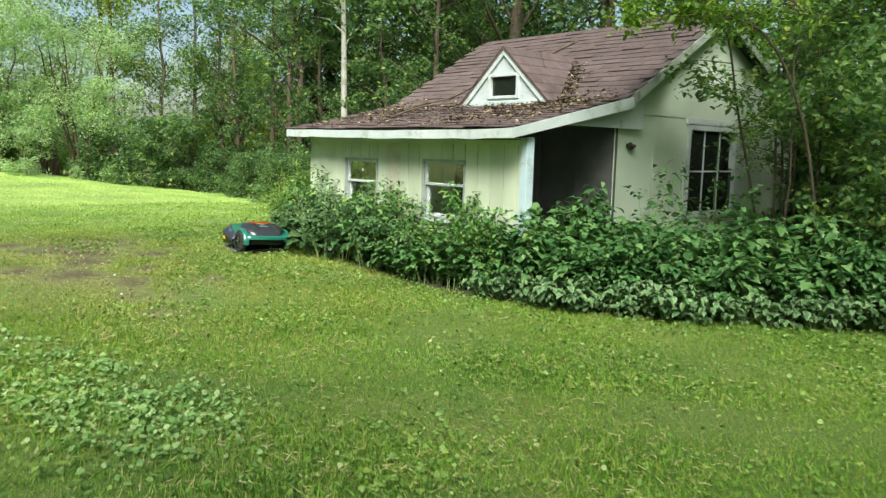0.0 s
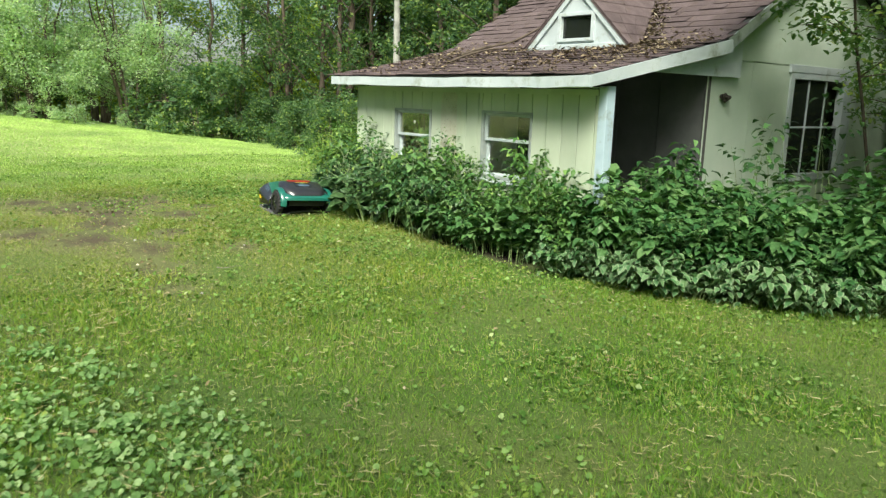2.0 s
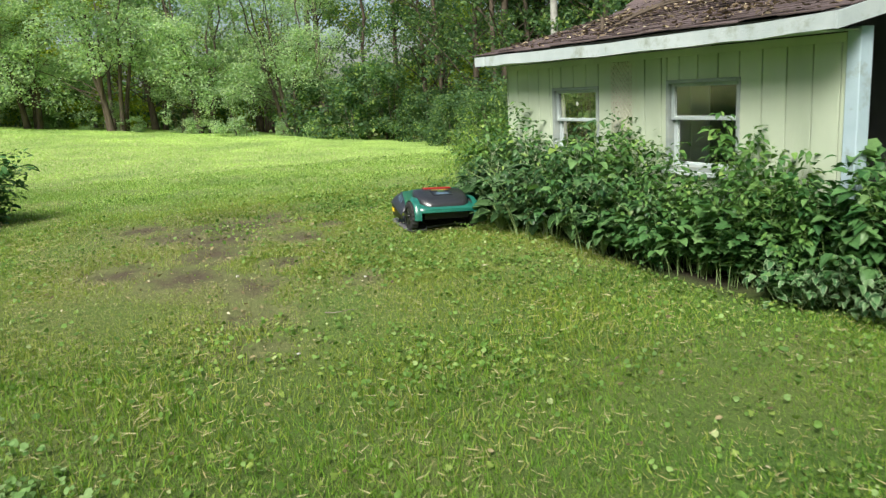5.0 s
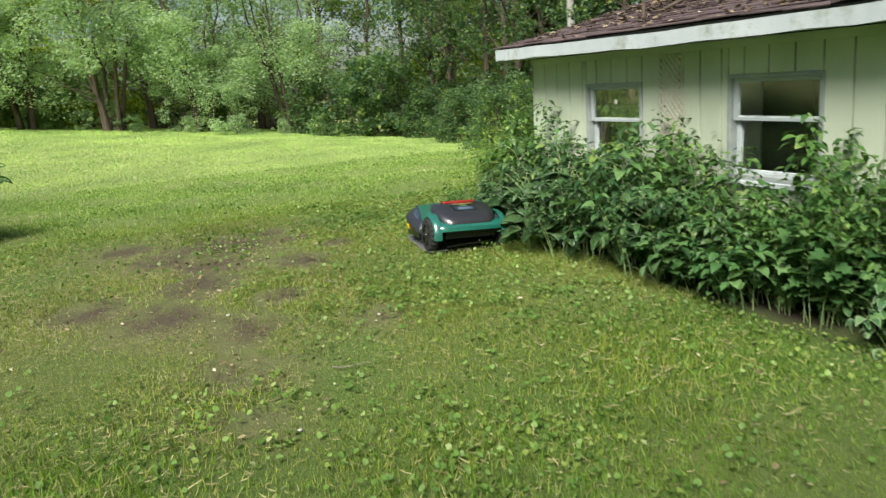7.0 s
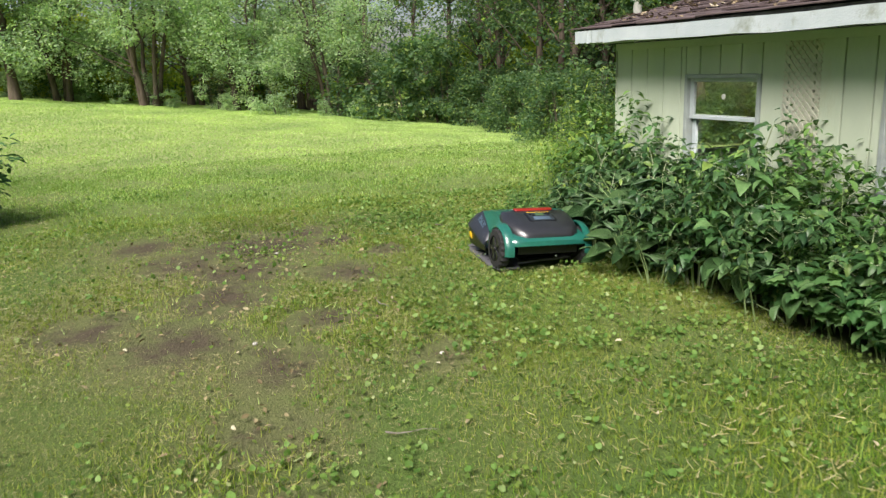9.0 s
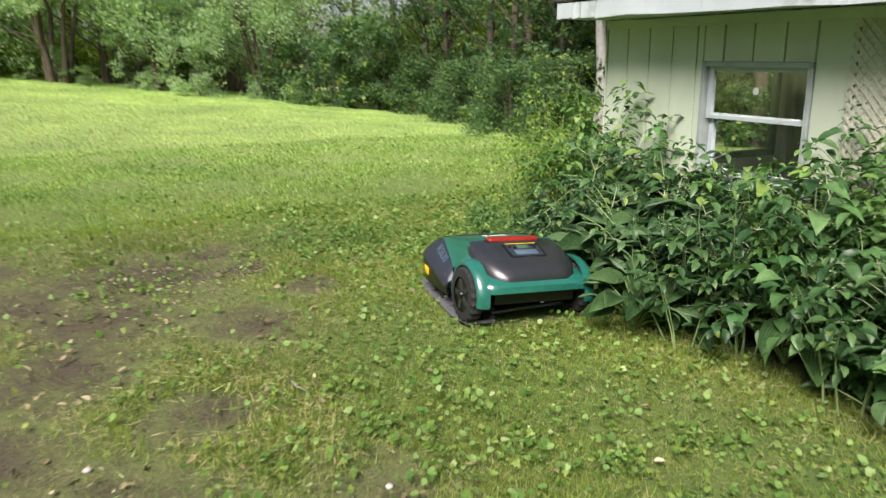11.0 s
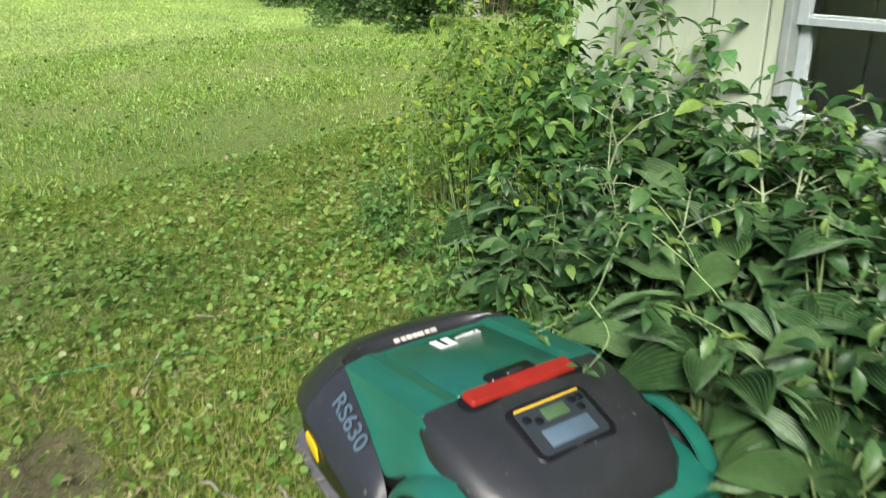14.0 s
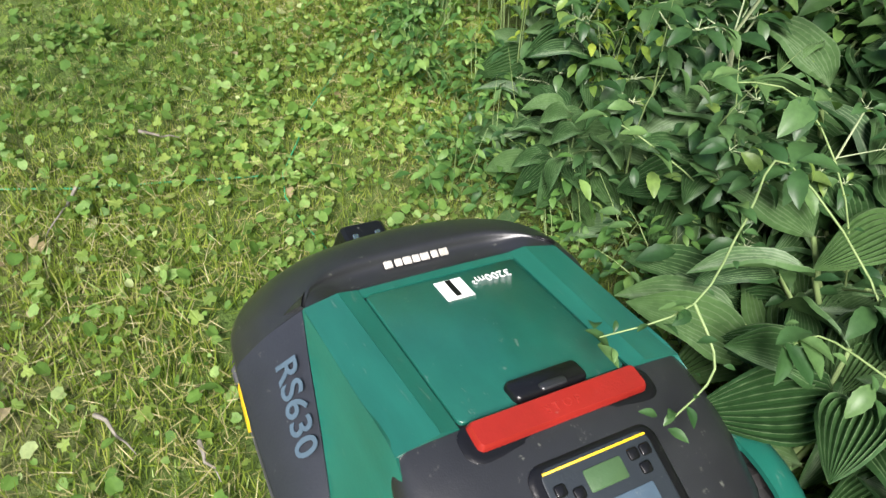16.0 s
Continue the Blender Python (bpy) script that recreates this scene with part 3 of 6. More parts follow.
def sash_window(name, a, b, lo, hi, mid):
    w = new(name)
    w.parent = shed
    bm = bmesh.new()
    t = 0.03
    for p, q in (((a, -0.012, lo), (a + t, 0.085, hi)), ((b - t, -0.012, lo), (b, 0.085, hi)), ((a + t, -0.012, hi - t), (b - t, 0.085, hi)), ((a + t, -0.022, lo), (b - t, 0.085, lo + 0.035))):
        box(bm, p, q, 0.003)
    part("window_frame", bm, "frame", w, "grey weathered wooden frame")
    bm = bmesh.new()
    for zl, zh, y0 in ((mid, hi - t, 0.020), (lo + 0.035, mid + 0.03, 0.052)):
        for p, q in (((a + t, y0, zl), (a + t + 0.035, y0 + 0.03, zh)), ((b - t - 0.022, y0, zl), (b - t, y0 + 0.03, zh)), ((a + t + 0.035, y0 + 0.002, zl), (b - t - 0.022, y0 + 0.028, zl + 0.024)), ((a + t + 0.035, y0 + 0.002, zh - 0.024), (b - t - 0.022, y0 + 0.028, zh))):
            box(bm, p, q, 0.002)
    part("sash", bm, "white", w)
    for zl, zh, y0 in ((mid + 0.024, hi - t - 0.024, 0.034), (lo + 0.059, mid + 0.006, 0.066)):
        pane = part("pane", a_box((a + t + 0.035, y0, zl), (b - t - 0.022, y0 + 0.004, zh)), "glass", w)
        pane.visible_shadow = False
    part("window_sill", a_box((a - 0.03, -0.045, lo - 0.035), (b + 0.03, 0.016, lo - 0.001), 0.004), "white", w)
    return w


first = sash_window("window", *WIN[0], 0.865)
bm = bmesh.new()
bmesh.ops.create_cone(bm, cap_ends=True, segments=9, radius1=0.021, radius2=0.020, depth=0.0015, matrix=Matrix.Translation((1.235, 0.0325, 1.030)) @ Matrix.Rotation(radians(90), 4, "X"))
part("sticker", bm, "print", first, "small pale round sticker on the glass")
sash_window("window", *WIN[1], 0.895)

# a strip of diamond lattice with flaking paint between the windows
bm = bmesh.new()
for k in range(-6, 40):
    for sgn in (1, -1):
        z0, z1 = 0.28 + 0.052 * k, 0.28 + 0.052 * k + 0.30
        p = [Vector((1.80 if sgn > 0 else 2.08, 0, z0)), Vector((2.08 if sgn > 0 else 1.80, 0, z1))]
        if z0 < 0.2:
            f = (0.2 - z0) / 0.30
            p[0] = p[0].lerp(p[1], f)
        if z1 > 1.38:
            f = (1.38 - z0) / 0.30
            if f <= 0.05:
                continue
            p[1] = p[0].lerp(p[1], min(1, f))
        d = (p[1] - p[0])
        ang = math.atan2(d.z, d.x)
        y = -0.0040 if sgn > 0 else -0.0070
        mat = Matrix.Translation((p[0] + p[1]) / 2 + Vector((0, y, 0))) @ Matrix.Rotation(-ang, 4, "Y") @ Matrix.Diagonal((d.length, 0.003, 0.016, 1))
        bmesh.ops.create_cube(bm, size=1.0, matrix=mat)
part("lattice_strip", bm, "flaking", shed, "flaking diamond lattice strip")

# open porch end: header, inner walls, gable wall with a many-paned window
part("header_beam", prism([(0.55, 1.625), (2.16, 1.625), (2.16, roof_z(2.16) - 0.10), (1.78, BREAK_Z - 0.145), (0.75, roof_z(0.75) - 0.13)], 4.095, 4.135, "x"), "white", shed, "bluish white header board")
for i in range(5):
    x0 = max(0.12, -0.098 + 0.27 * i)
    part("inner_board", a_box((x0, 1.70, -0.05), (0.162 + 0.27 * i, 1.735, roof_z(1.7) - 0.06), 0.004), "palewood", shed, "pale inner board coloured dark grey for the porch's shade")
# same back wall, coloured darker here to paint the porch's shade
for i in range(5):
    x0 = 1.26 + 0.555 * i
    part("inner_board", a_box((x0, 1.70, -0.05), (x0 + 0.545, 1.735, roof_z(1.7) - 0.06), 0.003), "inside", shed, "inner board coloured dark grey for the porch's shade")
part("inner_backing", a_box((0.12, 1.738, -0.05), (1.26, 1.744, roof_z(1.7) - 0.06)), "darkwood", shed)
part("corner_post", a_box((0.120, 1.640, -0.05), (0.178, 1.697, 1.52), 0.004), "palewood", shed, "pale grey inner corner post")
for lo, hi in (((0.10, -0.05), (E0, 1.45)), ((E0, -0.05), (E1, E_LO)), ((E0, E_HI), (E1, 1.45)), ((E1, -0.05), (1.69, 1.45))):
    part("inner_end_wall", a_box((0.0955, *lo), (0.115, *hi)), "palewood", shed, "pale grey inner end wall")
part("porch_ceiling", prism([(0.06, roof_z(0.06) - 0.085), (0.06, roof_z(0.06) - 0.075), (1.69, roof_z(1.69) - 0.075), (1.69, roof_z(1.69) - 0.085)], 0.12, 4.06, "x"), "palewood", shed)
W3 = (3.36, 4.66, 0.52, 1.675)
G0, G1 = 1.745, 6.435


def gable_piece(a, b, lo, top):
    """A slab of the gable wall between y = a and b, up to the roof or to a fixed height."""
    ys = [a] + [y for y in (RIDGE_Y,) if a < y < b] + [b]
    up = [(y, (roof_z(y) - 0.06) if top is None else top) for y in ys]
    return prism([(a, lo)] + up + [(b, lo)], GX - 0.085, GX - 0.016, "x")


gable = None
bm = gable_piece(G0, W3[0], BASE, None)
gable = part("gable_wall", bm, "gable", shed, "pale green weathered gable wall")
part("gable_core", gable_piece(W3[1], G1, BASE, None), "gable", gable)
part("gable_core", gable_piece(W3[0], W3[1], BASE, W3[2]), "gable", gable)
part("gable_core", gable_piece(W3[0], W3[1], W3[3], None), "gable", gable)
ys = [1.70, 2.52, W3[0], W3[1], 5.50, 6.44]
for a, b in zip(ys, ys[1:]):
    win = a >= W3[0] - 0.01 and b <= W3[1] + 0.01
    for lo, hi in ([(BASE, W3[2]), (W3[3], 1.80)] if win else [(BASE, 1.80)]):
        part("panel", a_box((GX - 0.0155, a + 0.003, lo), (GX, b - 0.003, min(hi, roof_z(max(a, 1.75)) - 0.06 if a < 2 else hi, roof_z(b) - 0.06)), 0.002), "gable", gable)
up = [(y, roof_z(y) - 0.07) for y in (2.0, 2.8, RIDGE_Y, 4.8, 6.3)]
part("panel", prism([(2.0, 1.815), *up, (6.3, 1.815)], GX - 0.0155, GX + 0.004, "x"), "gable", gable)
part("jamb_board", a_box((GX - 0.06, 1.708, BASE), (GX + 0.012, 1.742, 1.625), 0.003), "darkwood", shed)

w3 = new("window")
w3.parent = shed
bm = bmesh.new()
a, b, lo, hi = W3
for p, q in (((GX - 0.08, a - 0.05, lo - 0.05), (GX + 0.025, a + 0.03, hi + 0.06)), ((GX - 0.08, b - 0.03, lo - 0.05), (GX + 0.025, b + 0.05, hi + 0.06)), ((GX - 0.08, a + 0.03, hi - 0.01), (GX + 0.025, b - 0.03, hi + 0.06)), ((GX - 0.08, a + 0.03, lo - 0.05), (GX + 0.04, b - 0.03, lo + 0.03))):
    box(bm, p, q, 0.003)
part("window_frame", bm, "white", w3)
part("head_casing", a_box((GX + 0.001, a - 0.09, hi + 0.061), (GX + 0.032, b + 0.33, hi + 0.150), 0.003), "white", w3, "broad white head casing")
part("side_casing", a_box((GX + 0.001, b + 0.051, lo - 0.05), (GX + 0.022, b + 0.20, hi + 0.060), 0.003), "white", w3)
for i in (1, 2):
    y = a + 0.03 + (b - a - 0.06) * i / 3
    part("muntin", a_box((GX - 0.035, y - 0.013, lo + 0.03), (GX - 0.010, y + 0.013, hi - 0.01), 0.002), "white", w3)
for i in (1,):
    z = lo + 0.03 + (hi - lo - 0.04) * i / 2
    part("muntin", a_box((GX - 0.032, a + 0.03, z - 0.011), (GX - 0.012, b - 0.03, z + 0.011), 0.002), "white", w3)
for i in range(3):
    y0 = a + 0.03 + (b - a - 0.06) * i / 3 + 0.013
    y1 = a + 0.03 + (b - a - 0.06) * (i + 1) / 3 - 0.013
    for j in range(2):
        z0 = lo + 0.03 + (hi - lo - 0.04) * j / 2 + 0.011
        z1 = lo + 0.03 + (hi - lo - 0.04) * (j + 1) / 2 - 0.011
        if (i, j) in ((2, 1),):
            continue
        p = part("pane", a_box((GX - 0.024, y0, z0), (GX - 0.020, y1, z1)), "darkglass", w3)
        p.visible_shadow = False

# roof deck, fascias and bargeboards
def deck(profile, x0, x1, thick):
    vs, fs = [], []
    for y, z in profile:
        a, b = x0(y), x1(y)
        vs += [(a, y, z), (b, y, z), (b, y, z - thick), (a, y, z - thick)]
    for i in range(len(profile) - 1):
        for k in range(4):
            fs.append((i * 4 + k, i * 4 + (k + 1) % 4, i * 4 + 4 + (k + 1) % 4, i * 4 + 4 + k))
    n = len(vs)
    fs += [(3, 2, 1, 0), (n - 4, n - 3, n - 2, n - 1)]
    return vs, fs


prof = [(EAVE_Y, EAVE_Z), (0.7, roof_z(0.7) - 0.012), (1.45, roof_z(1.45) + 0.002), (BREAK_Y, BREAK_Z + 0.012), (2.0, roof_z(2.0) + 0.004), (RIDGE_Y, RIDGE_Z), (BACK_Y, BACK_Z)]
roof = raw("roof", *deck(prof, left_x, right_x, 0.05), "darkwood", shed, "faded maroon shingle roof strewn with dry leaves")
def eave_board(x0, x1, sag, seed):
    n = 14
    vs, fs = [], []
    r = np.random.default_rng(seed)
    for i in range(n + 1):
        x = x0 + (x1 - x0) * i / n
        dz = sag * math.sin(math.pi * i / n) + r.normal(0, 0.0022)
        dy = r.normal(0, 0.0018)
        vs += [(x, EAVE_Y - 0.024 + dy, 1.549 + dz), (x, EAVE_Y - 0.002, 1.549 + dz), (x, EAVE_Y - 0.002, 1.452 + dz + r.normal(0, 0.003)), (x, EAVE_Y - 0.024 + dy, 1.452 + dz + r.normal(0, 0.003))]
    for i in range(n):
        for k in range(4):
            fs.append((i * 4 + k, i * 4 + (k + 1) % 4, i * 4 + 4 + (k + 1) % 4, i * 4 + 4 + k))
    fs += [(3, 2, 1, 0), (4 * n, 4 * n + 1, 4 * n + 2, 4 * n + 3)]
    raw("fascia", vs, fs, "white", shed, "weathered white eave board")


eave_board(-0.118, 0.262, 0.003, 1)
eave_board(0.268, 4.255, -0.014, 2)
part("soffit", a_box((-0.05, EAVE_Y, 1.448), (4.18, -0.013, 1.456)), "siding", shed)
for name, xa, xb in (("fascia", 4.256, 4.278), ("fascia", -0.141, -0.119)):
    pr = [(EAVE_Y - 0.022, EAVE_Z - 0.004), (BREAK_Y, BREAK_Z - 0.0), (BREAK_Y + 0.03, BREAK_Z - 0.125), (EAVE_Y - 0.022, EAVE_Z - 0.103)]
    part(name, prism(pr, xa, xb, "x"), "white", shed)
    pr = [(BREAK_Y - 0.02, BREAK_Z + 0.0), (RIDGE_Y, RIDGE_Z + 0.0), (BACK_Y, BACK_Z), (BACK_Y, BACK_Z - 0.10), (RIDGE_Y, RIDGE_Z - 0.10), (BREAK_Y + 0.04, BREAK_Z - 0.10)]
    dx = -0.03 if xa > 0 else -0.16
    part("bargeboard", prism(pr, xa + dx, xb + dx, "x"), "mossy", shed, "mossy grey-green bargeboard")

# dormer
DX0, DX1, DY, DZ, DP = 1.646, 3.234, 1.44, 1.935, 2.655
DM = (DX0 + DX1) / 2
dormer = new("dormer")
dormer.parent = shed


def tri(w, h, z0):
    return [(DM - w, z0), (DM + w, z0), (DM, z0 + h)]


hw, hh = (DX1 - DX0) / 2, DP - DZ
for s in (-1, 1):
    part("dormer_wall", prism([(DM + s * 0.70, DZ + 0.01), (DM + s * 0.285, DZ + 0.01), (DM + s * 0.285, DZ + 0.385)], DY, DY + 0.04, "y"), "white", dormer)
part("dormer_wall", prism([(DM - 0.285, DZ + 0.01), (DM + 0.285, DZ + 0.01), (DM + 0.285, DZ + 0.075), (DM - 0.285, DZ + 0.075)], DY, DY + 0.04, "y"), "white", dormer)
part("dormer_wall", prism([(DM - 0.34, DZ + 0.405), (DM + 0.34, DZ + 0.405), (DM, DZ + 0.70)], DY, DY + 0.04, "y"), "white", dormer)
bm = bmesh.new()
for p, q in (((DM - 0.285, DZ + 0.075), (DM - 0.232, DZ + 0.405)), ((DM + 0.232, DZ + 0.075), (DM + 0.285, DZ + 0.405)), ((DM - 0.232, DZ + 0.362), (DM + 0.232, DZ + 0.405)), ((DM - 0.232, DZ + 0.075), (DM + 0.232, DZ + 0.112))):
    box(bm, (p[0], DY - 0.028, p[1]), (q[0], DY + 0.045, q[1]), 0.003)
part("window_frame", bm, "white", dormer)
p = part("pane", a_box((DM - 0.231, DY + 0.02, DZ + 0.113), (DM + 0.231, DY + 0.024, DZ + 0.361)), "darkglass", dormer)
p.visible_shadow = False
part("attic_back", a_box((DM - 0.4, DY + 0.25, DZ), (DM + 0.4, DY + 0.27, DZ + 0.36)), "darkwood", dormer)
for s in (-1, 1):
    pr = [(DM + s * hw, DZ - 0.005), (DM, DP + 0.0), (DM, DP - 0.082), (DM + s * (hw - 0.096), DZ - 0.005)]
    part("rake_board", prism(pr, DY - 0.03, DY - 0.003, "y"), "white", dormer)
part("dormer_sill", a_box((DM - 0.60, DY - 0.04, DZ - 0.02), (DM + 0.60, DY - 0.002, DZ + 0.045), 0.004), "white", dormer, "rotten white base board")
back_y = BREAK_Y + (DP - BREAK_Z) / (RIDGE_Z - BREAK_Z) * (RIDGE_Y - BREAK_Y)
for s in (-1, 1):
    e, pk = DM + s * (hw + 0.03), DP + 0.02
    vs = [(e, DY - 0.04, DZ), (DM, DY - 0.04, pk), (DM, back_y + 0.03, pk), (e, DY + 0.16, DZ)]
    vs += [(x, y, z - 0.03) for x, y, z in vs]
    fs = [(0, 1, 2, 3), (7, 6, 5, 4), (0, 4, 5, 1), (1, 5, 6, 2), (2, 6, 7, 3), (3, 7, 4, 0)]
    part_roof = raw("dormer_roof", vs, fs, "shingle", dormer)
    for k in range(6):
        f0, f1 = k / 6, (k + 1) / 6 + 0.02
        n = 3 - k // 3
        for j in range(n):
            def on(f, g):
                ya = DY - 0.05
                yb = (DY + 0.14) * (1 - f) + back_y * f
                return Vector((e + (DM - e) * f, ya + (yb - ya) * g, DZ + (pk - DZ) * f + 0.006))
            q = [on(f0, j / n + 0.004), on(f0, (j + 1) / n - 0.004), on(min(f1, 1), (j + 1) / n - 0.004), on(min(f1, 1), j / n + 0.004)]
            up = [v + Vector((0, 0, 0.016)) for v in q[:2]] + [v + Vector((0, 0, 0.004)) for v in q[2:]]
            raw("shingle", [tuple(v) for v in q + up], [(0, 1, 2, 3), (7, 6, 5, 4), (0, 4, 5, 1), (1, 5, 6, 2), (2, 6, 7, 3), (3, 7, 4, 0)], "shingle", dormer)


def shingles():
    """Courses of tabs on the two front slopes; each slightly lifted, slipped or curled."""
    faces = [(0, 1, 2, 3), (7, 6, 5, 4), (0, 4, 5, 1), (1, 5, 6, 2), (2, 6, 7, 3), (3, 7, 4, 0)]
    shapes, cache = [], []
    for k in range(6):
        w, h = 0.315, 0.172
        lift = 0.009 + 0.002 * k
        z = [0.006 + lift, 0.006 + lift * (0.6 + 0.1 * k), 0.003, 0.003]
        top = [(0, -h, z[0]), (w, -h, z[1]), (w, 0.01, z[2] + 0.004), (0, 0.01, z[3] + 0.004)]
        vs = top + [(x, y, zz - 0.007) for x, y, zz in top]
        me = bpy.data.meshes.new("shingle")
        me.from_pydata(vs, [], faces)
        me.materials.append(MAT["shingle"])
        shapes.append(vs)
        cache.append(me)
    low = math.hypot(BREAK_Y - EAVE_Y, BREAK_Z - EAVE_Z)
    high = math.hypot(RIDGE_Y - BREAK_Y, RIDGE_Z - BREAK_Z)
    rows = int((low + high) / 0.14)
    count, upper_v, upper_f = 0, [], []
    s_low = math.atan2(BREAK_Z - EAVE_Z, BREAK_Y - EAVE_Y)
    s_high = math.atan2(RIDGE_Z - BREAK_Z, RIDGE_Y - BREAK_Y)
    for r in range(1, rows + 1):
        d = r * (low + high) / rows
        if d <= low:
            y = EAVE_Y + (BREAK_Y - EAVE_Y) * d / low
        else:
            y = BREAK_Y + (RIDGE_Y - BREAK_Y) * (d - low) / high
        z = np.interp(y, [p[0] for p in prof], [p[1] for p in prof])
        slope = s_low + (s_high - s_low) * float(smooth(low - 0.22, low + 0.26, d))
        x = left_x(y) - 0.02 - (0.155 if r % 2 else 0.0) * 0.6
        while x < right_x(y) - 0.12:
            inside = DX0 + 0.05 < x + 0.157 < DX1 - 0.05 and y > DY + 0.05 and z < DZ + (DP - DZ) * (1 - abs(x + 0.157 - DM) / hw) - 0.02
            sc = min(1.0, (right_x(y) + 0.015 - x) / 0.315)
            if not inside:
                m = pose(x, y + rng.uniform(-0.004, 0.004), z + 0.004, math.degrees(slope), 0, rng.uniform(-0.6, 0.6)) @ Matrix.Diagonal((sc * 0.985, 1, 1, 1))
                kind = int(rng.integers(0, 6))
                if count < 300:
                    ob = new("shingle", cache[kind])
                    ob.parent = roof
                    ob.matrix_basis = m
                else:
                    upper_f += [tuple(i + len(upper_v) for i in f) for f in faces]
                    upper_v += [tuple(m @ Vector(v)) for v in shapes[kind]]
                count += 1
            x += 0.315
    tagged(raw("upper_shingles", upper_v, upper_f, "shingle", roof), kind="stuff")


# ---- plants ----
def clump(name, label, n_stems, height, spread, leaf, n_leaf, mat, seed, shape=(LEAF, LEAF_F), stem_r=0.004, bare=0.25, droop=0.15, rim=None, tops=0.0):
    """A herb or shrub: arching stems from one root with leaves along their upper part."""
    r = np.random.default_rng(seed)
    lines, at, yaw, pitch, size = [], [], [], [], []
    for i in range(n_stems):
        a, out = r.uniform(0, 2 * math.pi), spread * math.sqrt(r.uniform(0.02, 1))
        h = height * r.uniform(0.6, 1.05) * (1 - 0.35 * (out / spread) ** 2)
        root = np.array([0.3 * out * math.cos(a), 0.3 * out * math.sin(a), -0.03])
        tip = np.array([out * math.cos(a), out * math.sin(a), h])
        bend = r.normal(0, 0.05, 3) * height
        ts = np.linspace(0, 1, 6)
        pts = root + (tip - root) * ts[:, None] ** np.array([1.4, 1.4, 0.85]) + bend * (ts * (1 - ts))[:, None] * 3
        lines.append((pts, stem_r * (1.15 - ts)))
        m = max(3, n_leaf // n_stems)
        tt = r.uniform(bare, 1.0, m) ** (0.8 - 0.45 * tops)
        p = np.stack([np.interp(tt, ts, pts[:, k]) for k in range(3)], -1)
        ya = r.uniform(0, 2 * math.pi, m)
        reach = leaf * r.uniform(0.15, 1.1, m)
        p += np.stack([np.cos(ya) * reach, np.sin(ya) * reach, r.normal(0, 0.02, m)], -1)
        at.append(p)
        yaw.append(ya + r.normal(0, 0.5, m))
        pitch.append(r.normal(-droop, 0.3, m))
        size.append(leaf * r.uniform(0.55, 1.25, m))
    th = tagged(new(name), label, "plant")
    tagged(tubes("stem", lines, "stem", th, 4), kind="stuff")
    at = np.concatenate(at)
    at[:, 2] = np.maximum(at[:, 2], 0.02)
    leaves = scatter("foliage", *shape, at, np.concatenate(yaw), np.concatenate(pitch), r.normal(0, 0.25, len(at)), np.concatenate(size), mat, th, rim=rim)
    leaves.data.shade_smooth()
    tagged(leaves, kind="stuff")
    return th


def big_leaf_shape(n=12, width=0.28, arch=0.10, ribs=0.20):
    """A broad pointed leaf with raised ribs and a wavy margin, as a grid."""
    vs, fs = [], []
    m = 21
    for i in range(n):
        t = i / (n - 1)
        w = width * math.sin(math.pi * min(1, t ** 0.75)) ** 0.8 if 0 < t < 1 else 0.004
        for j in range(m):
            s = (j / (m - 1)) * 2 - 1
            z = arch * (4 * t * (1 - t)) * 0.5 - 0.16 * t * t + 0.30 * abs(s) ** 1.4 * w + ribs * (1 if j % 2 else 0) * w
            z += 0.10 * w * abs(s) ** 3 * math.sin(11 * t + (1.3 if s > 0 else 0))
            vs.append((t + 0.0, s * w, z))
    for i in range(n - 1):
        for j in range(m - 1):
            a = i * m + j
            fs.append((a, a + m, a + m + 1, a + 1))
    return vs, fs


HOSTA = big_leaf_shape()
# ridges paler than grooves: the ribs' light and shade put into colour
HOSTA_RIB_TONE = [0.80 if j % 2 else 0.0 for i in range(12) for j in range(21)]
LOBED = ([(0, 0, 0), (-0.12, 0.28, 0.03), (0.18, 0.5, 0.06), (0.38, 0.26, 0.03), (0.62, 0.42, 0.0), (0.72, 0.16, 0.0), (1, 0, -0.08), (0.72, -0.16, 0.0), (0.62, -0.42, 0.0), (0.38, -0.26, 0.03), (0.18, -0.5, 0.06), (-0.12, -0.28, 0.03)],
         [(0, 3, 2, 1), (0, 5, 4, 3), (0, 7, 6, 5), (0, 9, 8, 7), (0, 11, 10, 9)])


def hosta(seed, n=24):
    r = np.random.default_rng(seed)
    th = tagged(new("hosta"), "clump of broad ribbed dark green hosta leaves", "plant")
    lines, at, yaw, pitch, size = [], [], [], [], []
    for i in range(n):
        a = 2 * math.pi * i / n * 2.4 + r.uniform(-0.3, 0.3)
        k = r.uniform(0.3, 1.0)
        tip = np.array([math.cos(a) * 0.22 * k, math.sin(a) * 0.22 * k, 0.40 - 0.27 * k ** 1.5 + r.uniform(-0.04, 0.05)])
        pts = [np.zeros(3), tip * (0.35, 0.35, 0.6), tip]
        lines.append((pts, [0.007, 0.006, 0.0045]))
        at.append(tip)
        yaw.append(a + r.normal(0, 0.3))
        pitch.append(r.uniform(-0.25, 0.55) - 0.25 * k)
        size.append(r.uniform(0.13, 0.23))
    tagged(tubes("stalk", lines, "stem", th, 5), kind="stuff")
    scatter("foliage", *HOSTA, np.array(at), np.array(yaw), np.array(pitch), r.normal(0, 0.35, n), np.array(size), "hosta", th, rim=HOSTA_RIB_TONE)
    return th


